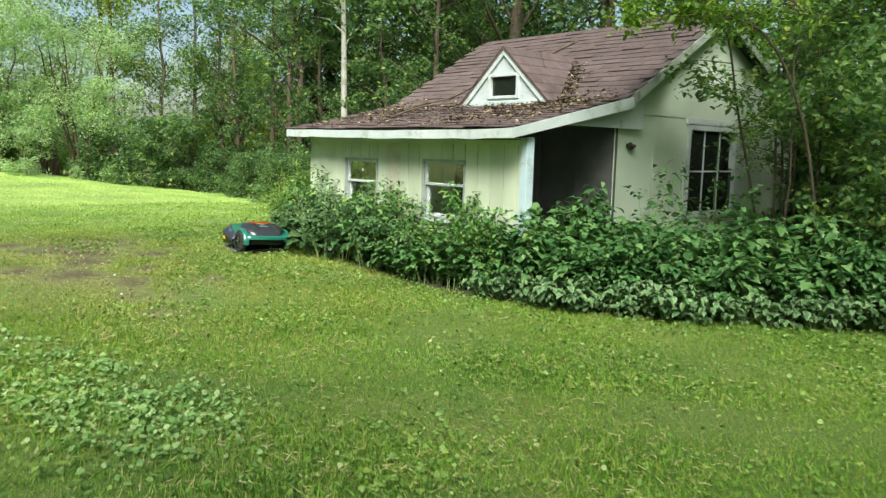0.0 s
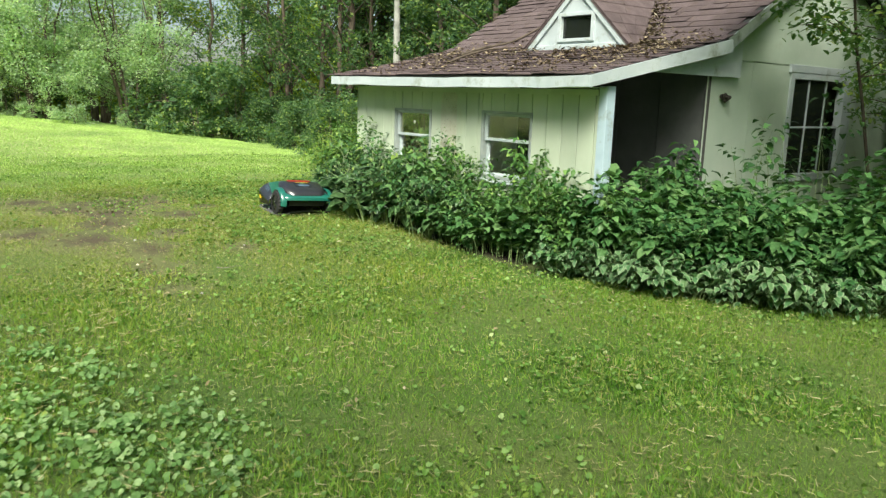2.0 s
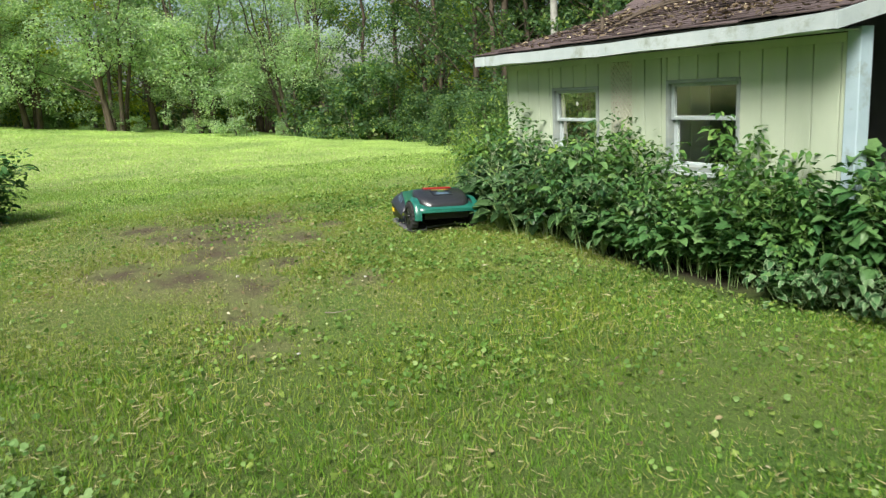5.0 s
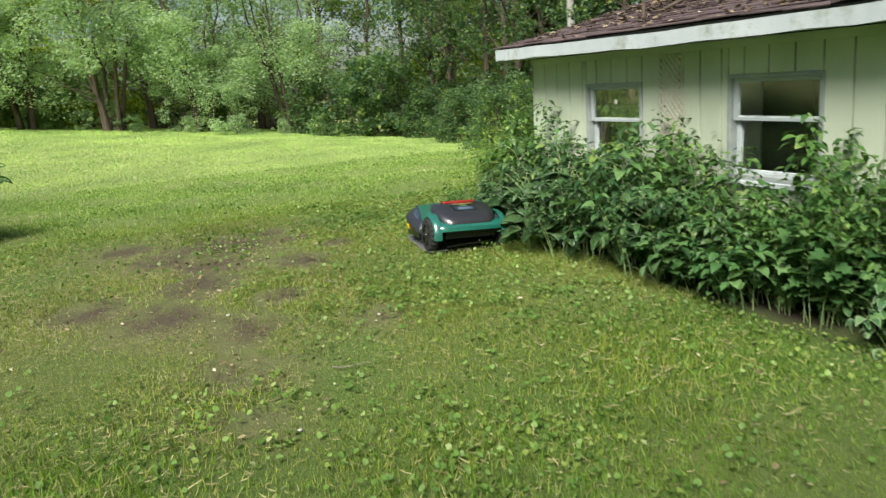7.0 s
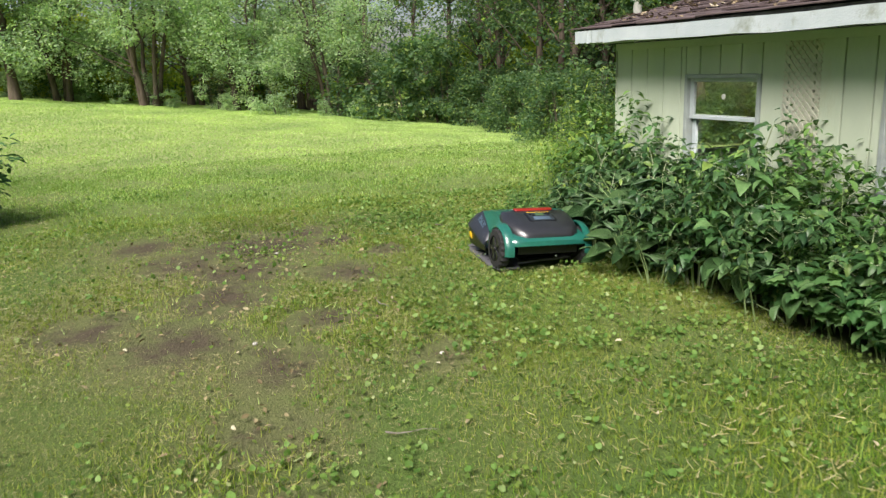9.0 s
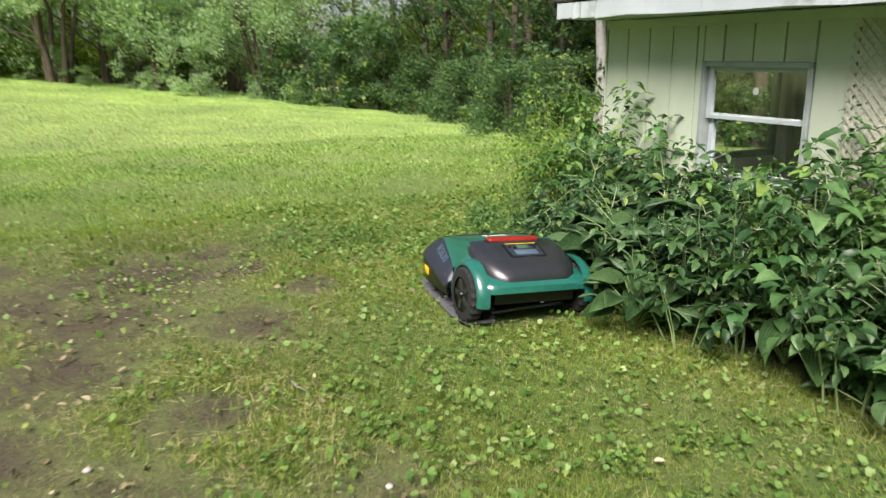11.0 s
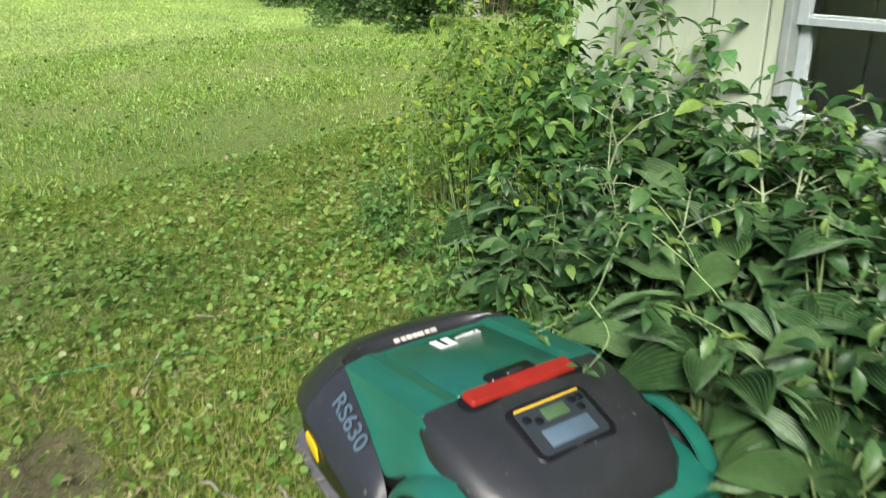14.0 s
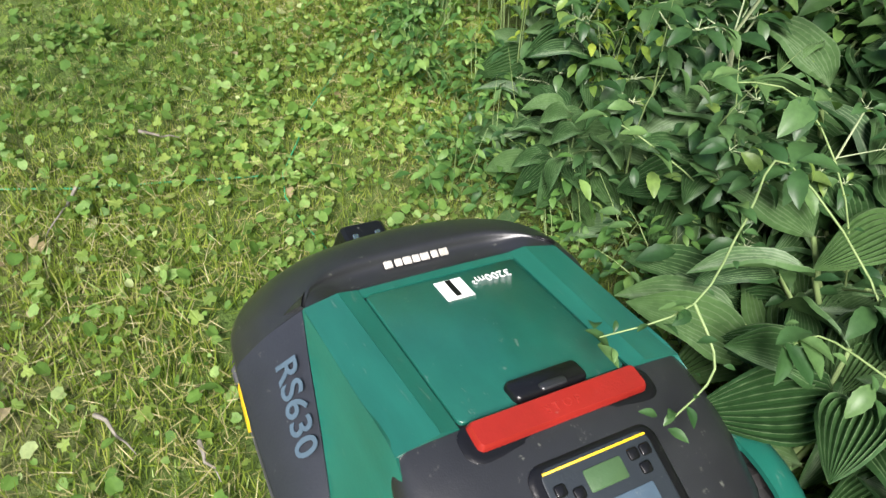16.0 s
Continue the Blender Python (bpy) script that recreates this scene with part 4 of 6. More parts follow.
def jewelweed(seed, height=0.8, stems=3):
    """Thick pale watery stems that fork at the nodes, a whorl of soft oval leaves at every branch's end."""
    r = np.random.default_rng(seed)
    th = tagged(new("jewelweed"), "jewelweed with thick pale forking stems and soft oval leaves", "plant")
    lines, at, yaw, pitch, size = [], [], [], [], []

    def leaf(p, a, lift, length):
        stalk = p + np.array([math.cos(a), math.sin(a), 0.35]) * length * 0.3
        lines.append(([p, stalk], [0.0012, 0.0009]))
        at.append(stalk), yaw.append(a), pitch.append(lift), size.append(length)

    def whorl(p, n, length):
        turn = r.uniform(0, 6.28)
        for k in range(n):
            leaf(p, turn + 6.28 * k / n + r.normal(0, 0.25), r.normal(-0.12, 0.22), length * r.uniform(0.55, 1.2))
        for k in range(3):
            leaf(p, r.uniform(0, 6.28), r.uniform(0.2, 0.9), length * r.uniform(0.2, 0.4))

    for i in range(stems):
        a, h = r.uniform(0, 6.28), height * r.uniform(0.65, 1.05)
        steps = int(r.integers(6, 9))
        pts = [np.array([r.normal(0, 0.05), r.normal(0, 0.05), -0.02])]
        for k in range(steps):
            lean = 0.10 + 0.05 * k
            b = a + (0.8 if k % 2 else -0.8)
            pts.append(pts[-1] + np.array([math.cos(b) * lean, math.sin(b) * lean, 1.0]) * h / steps)
        rad = np.linspace(0.0075, 0.0028, steps + 1)
        lines.append((pts, rad))
        whorl(pts[-1], 6, 0.085)
        for k in range(2, steps):
            for fork in range(2 if r.uniform() < 0.55 else 1):
                b = a + k * 2.4 + fork * 2.9 + r.normal(0, 0.3)
                ln = r.uniform(0.14, 0.30) * (1.15 - 0.5 * k / steps)
                way = np.array([math.cos(b), math.sin(b), 0])
                q1 = pts[k] + way * ln * 0.5 + np.array([0, 0, ln * r.uniform(0.25, 0.5)])
                q2 = q1 + way * ln * 0.5 + np.array([0, 0, ln * r.uniform(-0.05, 0.35)])
                lines.append(([pts[k], q1, q2], [rad[k] * 0.6, rad[k] * 0.45, 0.0015]))
                whorl(q2, 5, 0.090)
                leaf(q1, b + 1.2, r.normal(-0.2, 0.2), r.uniform(0.05, 0.1))
                leaf(q1, b - 1.2, r.normal(-0.2, 0.2), r.uniform(0.05, 0.1))
    tagged(tubes("stem", lines, "palestem", th, 5), kind="stuff")
    n = len(at)
    leaves = tagged(scatter("foliage", *SOFT, np.array(at), np.array(yaw), np.array(pitch), r.normal(0, 0.25, n), np.array(size), "softleaf", th), kind="stuff")
    leaves.data.shade_smooth()
    return th


def fern(seed):
    r = np.random.default_rng(seed)
    th = tagged(new("fern"), "arching light green fern beside the gable wall", "plant")
    at, yaw, pitch, roll, size, lines = [], [], [], [], [], []
    for i in range(13):
        a, ln = r.uniform(0, 2 * math.pi), r.uniform(0.6, 1.0)
        ts = np.linspace(0, 1, 9)
        pts = np.stack([np.cos(a) * ln * 0.85 * ts, np.sin(a) * ln * 0.85 * ts, ln * (1.15 * ts - 0.75 * ts ** 2)], -1)
        lines.append((pts, 0.005 * (1.1 - ts)))
        for t in np.linspace(0.15, 0.98, 26):
            p = [np.interp(t, ts, pts[:, k]) for k in range(3)]
            for s in (1, -1):
                at.append(p), yaw.append(a + s * 1.25), pitch.append(-0.15 + 0.1 * r.normal()), roll.append(0.2 * r.normal())
                size.append(0.20 * math.sin(math.pi * min(1, 0.12 + 0.88 * t)) + 0.015)
    tagged(tubes("stalk", lines, "stem", th, 4), kind="stuff")
    thin = [(x, y * 0.42, z) for x, y, z in LEAF]
    scatter("frond", thin, LEAF_F, np.array(at), np.array(yaw), np.array(pitch), np.array(roll), np.array(size), "fern", th)
    return th


def spread_copies(templates, spots, group, tilt=5):
    for i, (x, y, s) in enumerate(spots):
        t = templates[i % len(templates)]
        m = pose(x, y, ground_at(x, y), rng.uniform(-tilt, tilt), rng.uniform(-tilt, tilt), rng.uniform(0, 360))
        o = copy_thing(t, m)
        o.scale = (s * rng.uniform(0.9, 1.1), s * rng.uniform(0.9, 1.1), s * rng.uniform(0.88, 1.12))
        tagged(o, group=group)


def drop_templates(templates):
    for t in templates:
        for o in [*t.children_recursive, t]:
            bpy.data.objects.remove(o)


# the overgrown border: herbs in front of the low wall, hostas at its foot, variegated cover by the porch
herbs = [clump("tall_herb", "bushy green jewelweed-like herb against the house wall", 15, 1.12, 0.46, 0.074, 700, "jewel", 100 + i, shape=OVAL, tops=0.45, bare=0.12) for i in range(4)]
shrubs = [clump("leafy_shrub", "dense dark green shrub overgrowing the wall", 16, 1.05, 0.50, 0.105, 640, "shrub", 200 + i, shape=(LOBED if i % 2 else BROAD), stem_r=0.005, bare=0.08, tops=0.3) for i in range(4)]
brambles = [clump("bramble", "bramble with broad toothed leaves in the border", 9, 0.92, 0.55, 0.135, 230, "bramble", 240 + i, shape=(LOBED if i % 2 else BROAD), stem_r=0.005, bare=0.15, tops=0.6) for i in range(3)]
covers = [clump("variegated_cover", "low pale-edged leafy ground cover at the lawn's edge", 15, 0.46, 0.38, 0.085, 320, "ivy", 300 + i, shape=BROAD, bare=0.1, stem_r=0.003, rim=BROAD_RIM, tops=0.5, droop=0.2) for i in range(3)]
spires = [clump("upright_weed", "thin upright yellow-green weed at the corner of the house", 8, 1.25, 0.26, 0.064, 150, "yellowherb", 330 + i, shape=OVAL, bare=0.1, stem_r=0.0035, tops=0.3) for i in range(2)]
wands = [clump("leafy_wand", "tall thin weed with sparse dark leaves against the wall", 4, 1.30, 0.22, 0.075, 60, "shrub", 350 + i, shape=BROAD, bare=0.3, stem_r=0.0035, tops=0.7) for i in range(3)]
lanky = [clump("lanky_herb", "lanky herb with long pale stems and broad leaves", 7, 0.72, 0.46, 0.066, 130, "softleaf", 340 + i, shape=SOFT, bare=0.3, stem_r=0.0055) for i in range(3)]
hostas = [hosta(400 + i) for i in range(3)]
jewels = [jewelweed(420 + i, 0.80 - 0.06 * i, 3 + i % 2) for i in range(4)]
ferns = [fern(500 + i) for i in range(2)]


def edge_y(x):
    """The lawn's border along the plants."""
    return float(np.interp(x, [-0.9, -0.3, 0.3, 1.5, 3.2, 4.2, 5.4, 6.2, 7.3, 9.0], [0.1, -0.55, -1.0, -1.05, -0.95, -0.75, -0.38, 0.15, 1.1, 2.6]))


r_ = np.random.default_rng(11)
spots_s, spots_h, spots_c, spots_o, spots_b = [], [], [], [], []
for x in [0.1, 0.45, *np.arange(2.14, 4.3, 0.34)]:
    spots_h.append((x + r_.uniform(-0.12, 0.12), -0.26 + r_.uniform(-0.08, 0.05), r_.uniform(0.80, 1.04) if 1.9 < x < 3.5 else r_.uniform(0.62, 0.95)))
for x in np.arange(1.0, 4.3, 0.36):
    if x > 2.0:
        spots_h.append((x + r_.uniform(-0.12, 0.12), edge_y(x) + 0.42 + r_.uniform(-0.08, 0.08), r_.uniform(0.58, 0.84)))
    if x > 2.3:
        spots_s.append((x + r_.uniform(-0.12, 0.12), edge_y(x) + 0.36 + r_.uniform(-0.08, 0.08), r_.uniform(0.5, 0.72)))
        spots_b.append((x + r_.uniform(-0.2, 0.2), edge_y(x) + 0.30 + r_.uniform(-0.06, 0.12), r_.uniform(0.6, 0.9)))
for x in np.arange(4.3, 8.4, 0.45):
    for k in ((0.5, 0.95, 1.4, 1.9) if x < 6.2 else (0.5, 0.95)):
        spots_s.append((x + r_.uniform(-0.16, 0.16), edge_y(x) + k + r_.uniform(-0.14, 0.14), r_.uniform(0.66, 1.04) * (0.8 + 0.18 * k)))
    spots_b.append((x, edge_y(x) + r_.uniform(0.4, 0.8), r_.uniform(0.7, 1.0)))
    spots_b.append((x + 0.2, edge_y(x) + r_.uniform(1.0, 1.7), r_.uniform(0.9, 1.2)))
for x in np.arange(4.3, 8.4, 0.26):
    spots_c.append((x + r_.uniform(-0.1, 0.1), edge_y(x) + 0.20 + r_.uniform(-0.05, 0.10), r_.uniform(0.8, 1.1)))
spots_h += [(-0.45, 0.8, 0.75), (-0.35, 0.25, 0.62), (-0.1, -0.2, 0.62), (0.35, -0.45, 0.62), (2.05, -0.62, 0.7), (0.72, -0.16, 0.72), (1.15, -0.15, 0.66), (1.5, -0.16, 0.68)]
spots_o += [(0.50, -0.75, 0.75), (0.80, -0.65, 0.9), (1.2, -0.70, 1.0), (1.55, -0.90, 0.95), (1.75, -0.75, 1.0), (0.62, -0.90, 0.6), (2.2, -0.75, 1.0), (2.7, -0.8, 0.9), (0.3, -0.6, 0.8), (1.50, -1.00, 0.9), (1.68, -1.12, 0.8), (1.27, -0.84, 1.0), (0.42, -0.50, 0.9), (0.66, -0.94, 0.5), (1.00, -0.55, 1.1), (1.45, -0.60, 1.1), (1.38, -1.12, 0.85), (0.55, -0.30, 1.0), (0.80, -0.38, 1.05), (1.10, -0.42, 1.1), (1.42, -0.36, 1.05), (1.75, -0.38, 1.05), (0.95, -0.80, 0.8), (0.98, -0.22, 1.1), (1.28, -0.62, 0.95)]
spread_copies(shrubs, spots_s, "border shrubs")
spread_copies(herbs, spots_h, "border herbs")
spread_copies(brambles, spots_b, "border brambles", 8)
spread_copies(wands, [(3.3, -0.32, 0.78), (3.75, -0.30, 0.86), (3.95, -0.42, 0.80), (4.45, 0.3, 0.95), (4.35, 0.75, 1.05), (4.55, 1.7, 1.25), (4.5, 2.2, 1.3), (4.6, 2.6, 1.35), (4.7, 3.0, 1.3), (0.9, -0.2, 0.85), (2.0, -0.2, 0.85)], "tall weeds by the wall")
spread_copies(covers, spots_c, "border ground cover")
spread_copies(hostas, spots_o, "border hostas", 8)
spread_copies(jewels, [(0.62, -0.22, 1.05), (0.98, -0.26, 0.95), (1.32, -0.22, 0.92), (1.68, -0.24, 1.05), (2.0, -0.28, 1.1), (1.18, -0.52, 1.0), (1.52, -0.50, 1.0), (1.88, -0.55, 1.05), (0.72, -0.56, 0.85), (2.25, -0.5, 1.1), (1.72, -0.86, 0.85), (2.0, -0.84, 0.9), (2.35, -0.78, 0.95), (1.02, -0.84, 0.62), (2.7, -0.66, 0.95), (3.05, -0.62, 0.9), (2.55, -0.32, 1.1), (0.42, -0.72, 0.6)], "jewelweeds", 6)
spread_copies(spires, [(-0.85, 0.3, 0.85), (-0.7, 0.45, 0.9), (-0.5, 0.05, 0.85), (-0.15, -0.75, 0.62), (-0.55, -0.2, 0.8), (-0.3, -0.45, 0.75), (0.05, -0.62, 0.75), (0.25, -0.75, 0.7), (-0.75, 0.1, 0.7), (-0.62, -0.25, 0.72), (-0.4, -0.3, 0.66), (-0.2, -0.55, 0.6), (-0.05, -0.4, 0.78), (0.15, -0.5, 0.72), (0.3, -0.62, 0.66), (-0.5, 0.3, 0.8), (-0.9, 0.55, 0.7), (0.5, -0.7, 0.6)], "corner weeds")
spread_copies(lanky, [(0.75, -0.78, 0.7), (1.05, -0.70, 0.95), (1.55, -0.82, 1.0), (2.05, -0.8, 1.05), (0.5, -0.88, 0.55), (0.95, -0.92, 0.55), (1.9, -1.0, 0.85), (2.5, -0.8, 1.0)], "lanky herbs")
fringe = [clump("fringe_weed", "small soft weed at the border's foot", 9, 0.26, 0.17, 0.036, 120, "jewel", 360 + i, shape=OVAL, bare=0.1, stem_r=0.0018, tops=0.2) for i in range(3)]
r_ = np.random.default_rng(12)
spread_copies(fringe, [(x + r_.uniform(-0.07, 0.07), float(np.interp(x, [-0.6, -0.1, 0.35, 0.6, 0.95, 2.0, 3.2, 4.2], [-0.5, -0.90, -1.10, -1.10, -1.08, -1.12, -1.02, -0.85])) + r_.uniform(-0.06, 0.16), r_.uniform(0.6, 1.15)) for x in np.arange(-0.6, 1.0, 0.105)], "fringe weeds", 10)
drop_templates(fringe)
spread_copies(ferns, [(6.7, 1.55, 0.95), (7.0, 2.0, 1.05), (7.4, 2.3, 1.0), (6.3, 1.7, 0.8), (7.2, 2.1, 1.2), (7.7, 2.6, 1.25), (7.0, 2.7, 1.25), (6.6, 2.2, 1.15), (7.5, 3.1, 1.2), (8.1, 3.2, 1.25)], "border ferns")
bush = [clump("garden_bush", "rounded green bush standing alone on the lawn", 22, 1.0, 0.62, 0.10, 1100, "shrub", 260 + i, bare=0.05) for i in range(1)]
spread_copies(bush, [(-2.3, -5.35, 1.0), (-1.95, -5.65, 0.85)], "lawn bushes")
drop_templates(jewels + brambles + wands + spires + lanky + herbs + shrubs + covers + hostas + ferns + bush)


def flow(points, k=4):
    """A smooth line through points."""
    p = np.array([points[0], *points, points[-1]], float)
    out = []
    for i in range(1, len(p) - 2):
        for t in np.linspace(0, 1, k, endpoint=False):
            q = 0.5 * (2 * p[i] + (p[i + 1] - p[i - 1]) * t + (2 * p[i - 1] - 5 * p[i] + 4 * p[i + 1] - p[i + 2]) * t * t + (3 * p[i] - p[i - 1] - 3 * p[i + 1] + p[i + 2]) * t ** 3)
            out.append(q)
    return out + [p[-1]]


def overhang():
    th = tagged(new("overhanging_herb"), "long pale arching stems with soft leaves over the mower", "plant")
    ways = [[(1.52, -0.92, 0.02), (1.36, -0.95, 0.36), (1.15, -1.05, 0.56), (1.20, -1.20, 0.55), (1.25, -1.33, 0.50), (1.21, -1.44, 0.455)],
            [(1.25, -1.33, 0.50), (1.32, -1.35, 0.46), (1.335, -1.43, 0.425)],
            [(1.30, -0.80, 0.02), (1.22, -0.88, 0.40), (1.08, -0.95, 0.60), (1.00, -1.08, 0.62)],
            [(1.60, -0.98, 0.02), (1.50, -1.08, 0.36), (1.38, -1.22, 0.50), (1.36, -1.29, 0.51)],
            [(1.02, -0.78, 0.02), (0.98, -0.90, 0.30), (0.90, -1.02, 0.42), (0.80, -1.06, 0.44)]]
    tagged(tubes("stem", [(flow(w), np.linspace(0.0022, 0.0011, 4 * (len(w) - 1) + 1)) for w in ways], "stem", th, 6), kind="stuff")
    r = np.random.default_rng(99)
    spots, sizes = [], []
    for p, n, s in (((1.21, -1.44, 0.455), 4, 0.055), ((1.335, -1.43, 0.425), 3, 0.035), ((1.25, -1.33, 0.50), 3, 0.05), ((1.15, -1.05, 0.56), 6, 0.10), ((1.20, -1.19, 0.55), 3, 0.07), ((1.08, -0.95, 0.60), 6, 0.11), ((1.00, -1.08, 0.62), 5, 0.085), ((1.36, -1.29, 0.51), 6, 0.09), ((1.44, -1.15, 0.43), 4, 0.08), ((0.80, -1.06, 0.44), 6, 0.075), ((0.90, -1.02, 0.42), 4, 0.07)):
        for k in range(n):
            spots.append(p), sizes.append(s * r.uniform(0.75, 1.2))
    for w in ways:
        for p in flow(w)[3:]:
            spots.append(tuple(p)), sizes.append(r.uniform(0.018, 0.042))
    n = len(spots)
    leaves = tagged(scatter("foliage", *SOFT, np.array(spots) + r.normal(0, 0.008, (n, 3)), r.uniform(0, 6.28, n), r.normal(-0.05, 0.3, n), r.normal(0, 0.25, n), 0.70 * np.array(sizes), "softleaf", th), kind="stuff")
    leaves.data.shade_smooth()


overhang()


# ---- trees ----
def tree(name, label, height, trunk, crown_low, crown_r, n_leaf, leaf, mat, seed, bark="bark", stems=1, lean=0.06, limbs=14, clumps=60):
    r = np.random.default_rng(seed)
    th = tagged(new(name), label, "tree")
    lines, tips = [], []
    for s in range(stems):
        a = r.uniform(0, 6.28)
        out = (0.25 * height if stems > 1 else lean * height) * r.uniform(0.5, 1)
        ts = np.linspace(0, 1, 9)
        wob = r.normal(0, 0.012 * height, (9, 3)) * np.array([1, 1, 0]) * ts[:, None]
        root = np.array([math.cos(a), math.sin(a), 0]) * (0.10 * stems ** 0.5 if stems > 1 else 0)
        pts = root + np.stack([np.cos(a) * out * ts ** 1.3, np.sin(a) * out * ts ** 1.3, height * 0.94 * ts - 0.15], -1) + wob
        rad = trunk * (1.0 if stems == 1 else 0.6) * (1 - 0.86 * ts ** 0.8)
        rad[0] *= 1.35
        lines.append((pts, rad))
        for k in range(max(3, limbs // stems)):
            t = r.uniform(max(0.12, crown_low / height * 0.8), 0.95)
            p = np.array([np.interp(t, ts, pts[:, c]) for c in range(3)])
            b, ln = r.uniform(0, 6.28), crown_r * r.uniform(0.5, 1.0) * (1.15 - 0.6 * t)
            q = p + np.array([math.cos(b) * ln, math.sin(b) * ln, ln * (r.uniform(0.4, 1.1) if stems == 1 else r.uniform(0.1, 0.7))])
            m = (p + q) / 2 + np.array([0, 0, 0.08 * ln])
            rr = np.interp(t, ts, rad) * 0.34
            lines.append(([p, m, q], [rr, rr * 0.6, rr * 0.2]))
            tips += [q, m * 0.4 + q * 0.6]
        tips.append(pts[-1])
    boles = lines[:: max(3, limbs // stems) + 1]
    for k, bole in enumerate(boles):
        tubes("trunk", [bole], bark, th, 8)
    tagged(tubes("limb", [l for l in lines if not any(l is o for o in boles)], bark, th, 6), kind="stuff")
    tips = np.array(tips)
    c = tips[r.integers(0, len(tips), clumps)] + r.normal(0, 0.13 * crown_r, (clumps, 3))
    low_ones = r.uniform(0, 1, clumps) < (0.35 if crown_low < 0.3 else 0.12 if crown_low < 0.6 else 0.0)
    c[:, 2] = np.where(low_ones, c[:, 2] * r.uniform(0.05, 0.6, clumps), c[:, 2])
    c[:, 2] = np.clip(c[:, 2], crown_low * 0.75, height)
    per = n_leaf // clumps
    rad = crown_r * r.uniform(0.12, 0.30, clumps)
    d = r.normal(0, 1, (clumps, per, 3))
    d *= (r.uniform(0.2, 1, (clumps, per, 1)) ** 0.5) / np.linalg.norm(d, axis=2, keepdims=True)
    at = (c[:, None] + d * rad[:, None, None] * np.array([1.15, 1.15, 0.75])).reshape(-1, 3)
    n = len(at)
    scatter("crown", BIT, BIT_F, at, r.uniform(0, 6.28, n), r.normal(-0.3, 0.5, n), r.normal(0, 0.6, n), leaf * r.uniform(0.6, 1.4, n), mat, th)
    return th


tall = [tree("forest_tree", "tall broadleaf tree with a dark trunk at the wood's edge", 14, 0.22, 2.4, 3.6, 12000, 0.135, "canopy", 600 + i, clumps=130, limbs=26) for i in range(4)]
slim = [tree("slender_tree", "slender pale-barked young tree in the wood", 11, 0.115, 5.0, 1.9, 3600, 0.13, "canopy", 620 + i, bark="palebark", clumps=50, lean=0.03) for i in range(2)]
poles = [tree("slender_tree", "slender dark-barked young tree in the wood", 10, 0.11, 1.6, 1.7, 5200, 0.10, "canopy", 630 + i, clumps=70, limbs=26, lean=0.07) for i in range(3)]
low = [tree("small_garden_tree", "low many-stemmed grey-green tree at the lawn's far edge", 5.8, 0.14, 1.05, 2.7, 20000, 0.090, "hazeleaf", 640 + i, stems=6, limbs=36, clumps=74) for i in range(3)]
gold = [tree("bright_tree", "yellow-green tree behind the lawn, sunlight put into its colour", 9, 0.2, 1.8, 3.2, 8000, 0.14, "yellowleaf", 660 + i, clumps=70) for i in range(2)]
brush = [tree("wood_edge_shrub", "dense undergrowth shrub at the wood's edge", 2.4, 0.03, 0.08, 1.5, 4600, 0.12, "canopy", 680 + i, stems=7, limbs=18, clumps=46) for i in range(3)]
# added bushes whose bright colour stands for sunlit gaps under the crowns
glow = [tree("bright_bush", "low yellow-green bush behind the garden trees, coloured to look sunlit", 2.6, 0.04, 0.08, 1.8, 3600, 0.13, "yellowleaf", 695, stems=6, limbs=18, clumps=46)]
pale_brush = [tree("wood_edge_shrub", "pale green undergrowth shrub at the wood's edge", 1.7 + 0.5 * i, 0.02, 0.06, 0.9 + 0.3 * i, 3400, 0.10, "hazeleaf", 690 + i, stems=5 + i, limbs=20 + 6 * i, clumps=34 + 12 * i) for i in range(3)]


def plant_trees(templates, spots, group):
    for i, (x, y, s) in enumerate(spots):
        o = copy_thing(templates[i % len(templates)], pose(x, y, ground_at(x, y) - 0.05, 0, 0, rng.uniform(0, 360)))
        o.scale = (s * rng.uniform(0.92, 1.08), s * rng.uniform(0.92, 1.08), s)
        tagged(o, group=group)


def jitter(spots, a=0.5):
    return [(x + rng.uniform(-a, a), y + rng.uniform(-a, a), s * rng.uniform(0.88, 1.12)) for x, y, s in spots]


plant_trees(tall, jitter([(-10.5, 7.0, 1), (-8.0, 9.0, 1.05), (-13.0, 9.5, 1), (-20.5, 4.0, 0.8), (-5.5, 8.2, 0.95), (-2.7, 7.3, 0.95), (-1.0, 8.2, 0.9), (1.2, 9.6, 1.0), (3.0, 8.4, 0.95), (5.2, 9.8, 1.0), (7.2, 8.6, 0.95), (8.6, 11, 1.0), (9.4, 6.6, 0.9), (11.5, 8.0, 1), (10.6, 4.6, 0.85), (12.5, 2.6, 0.9), (-7, 14, 1.1), (4, 14, 1.1), (-33, -3, 0.8)]), "trees of the wood")
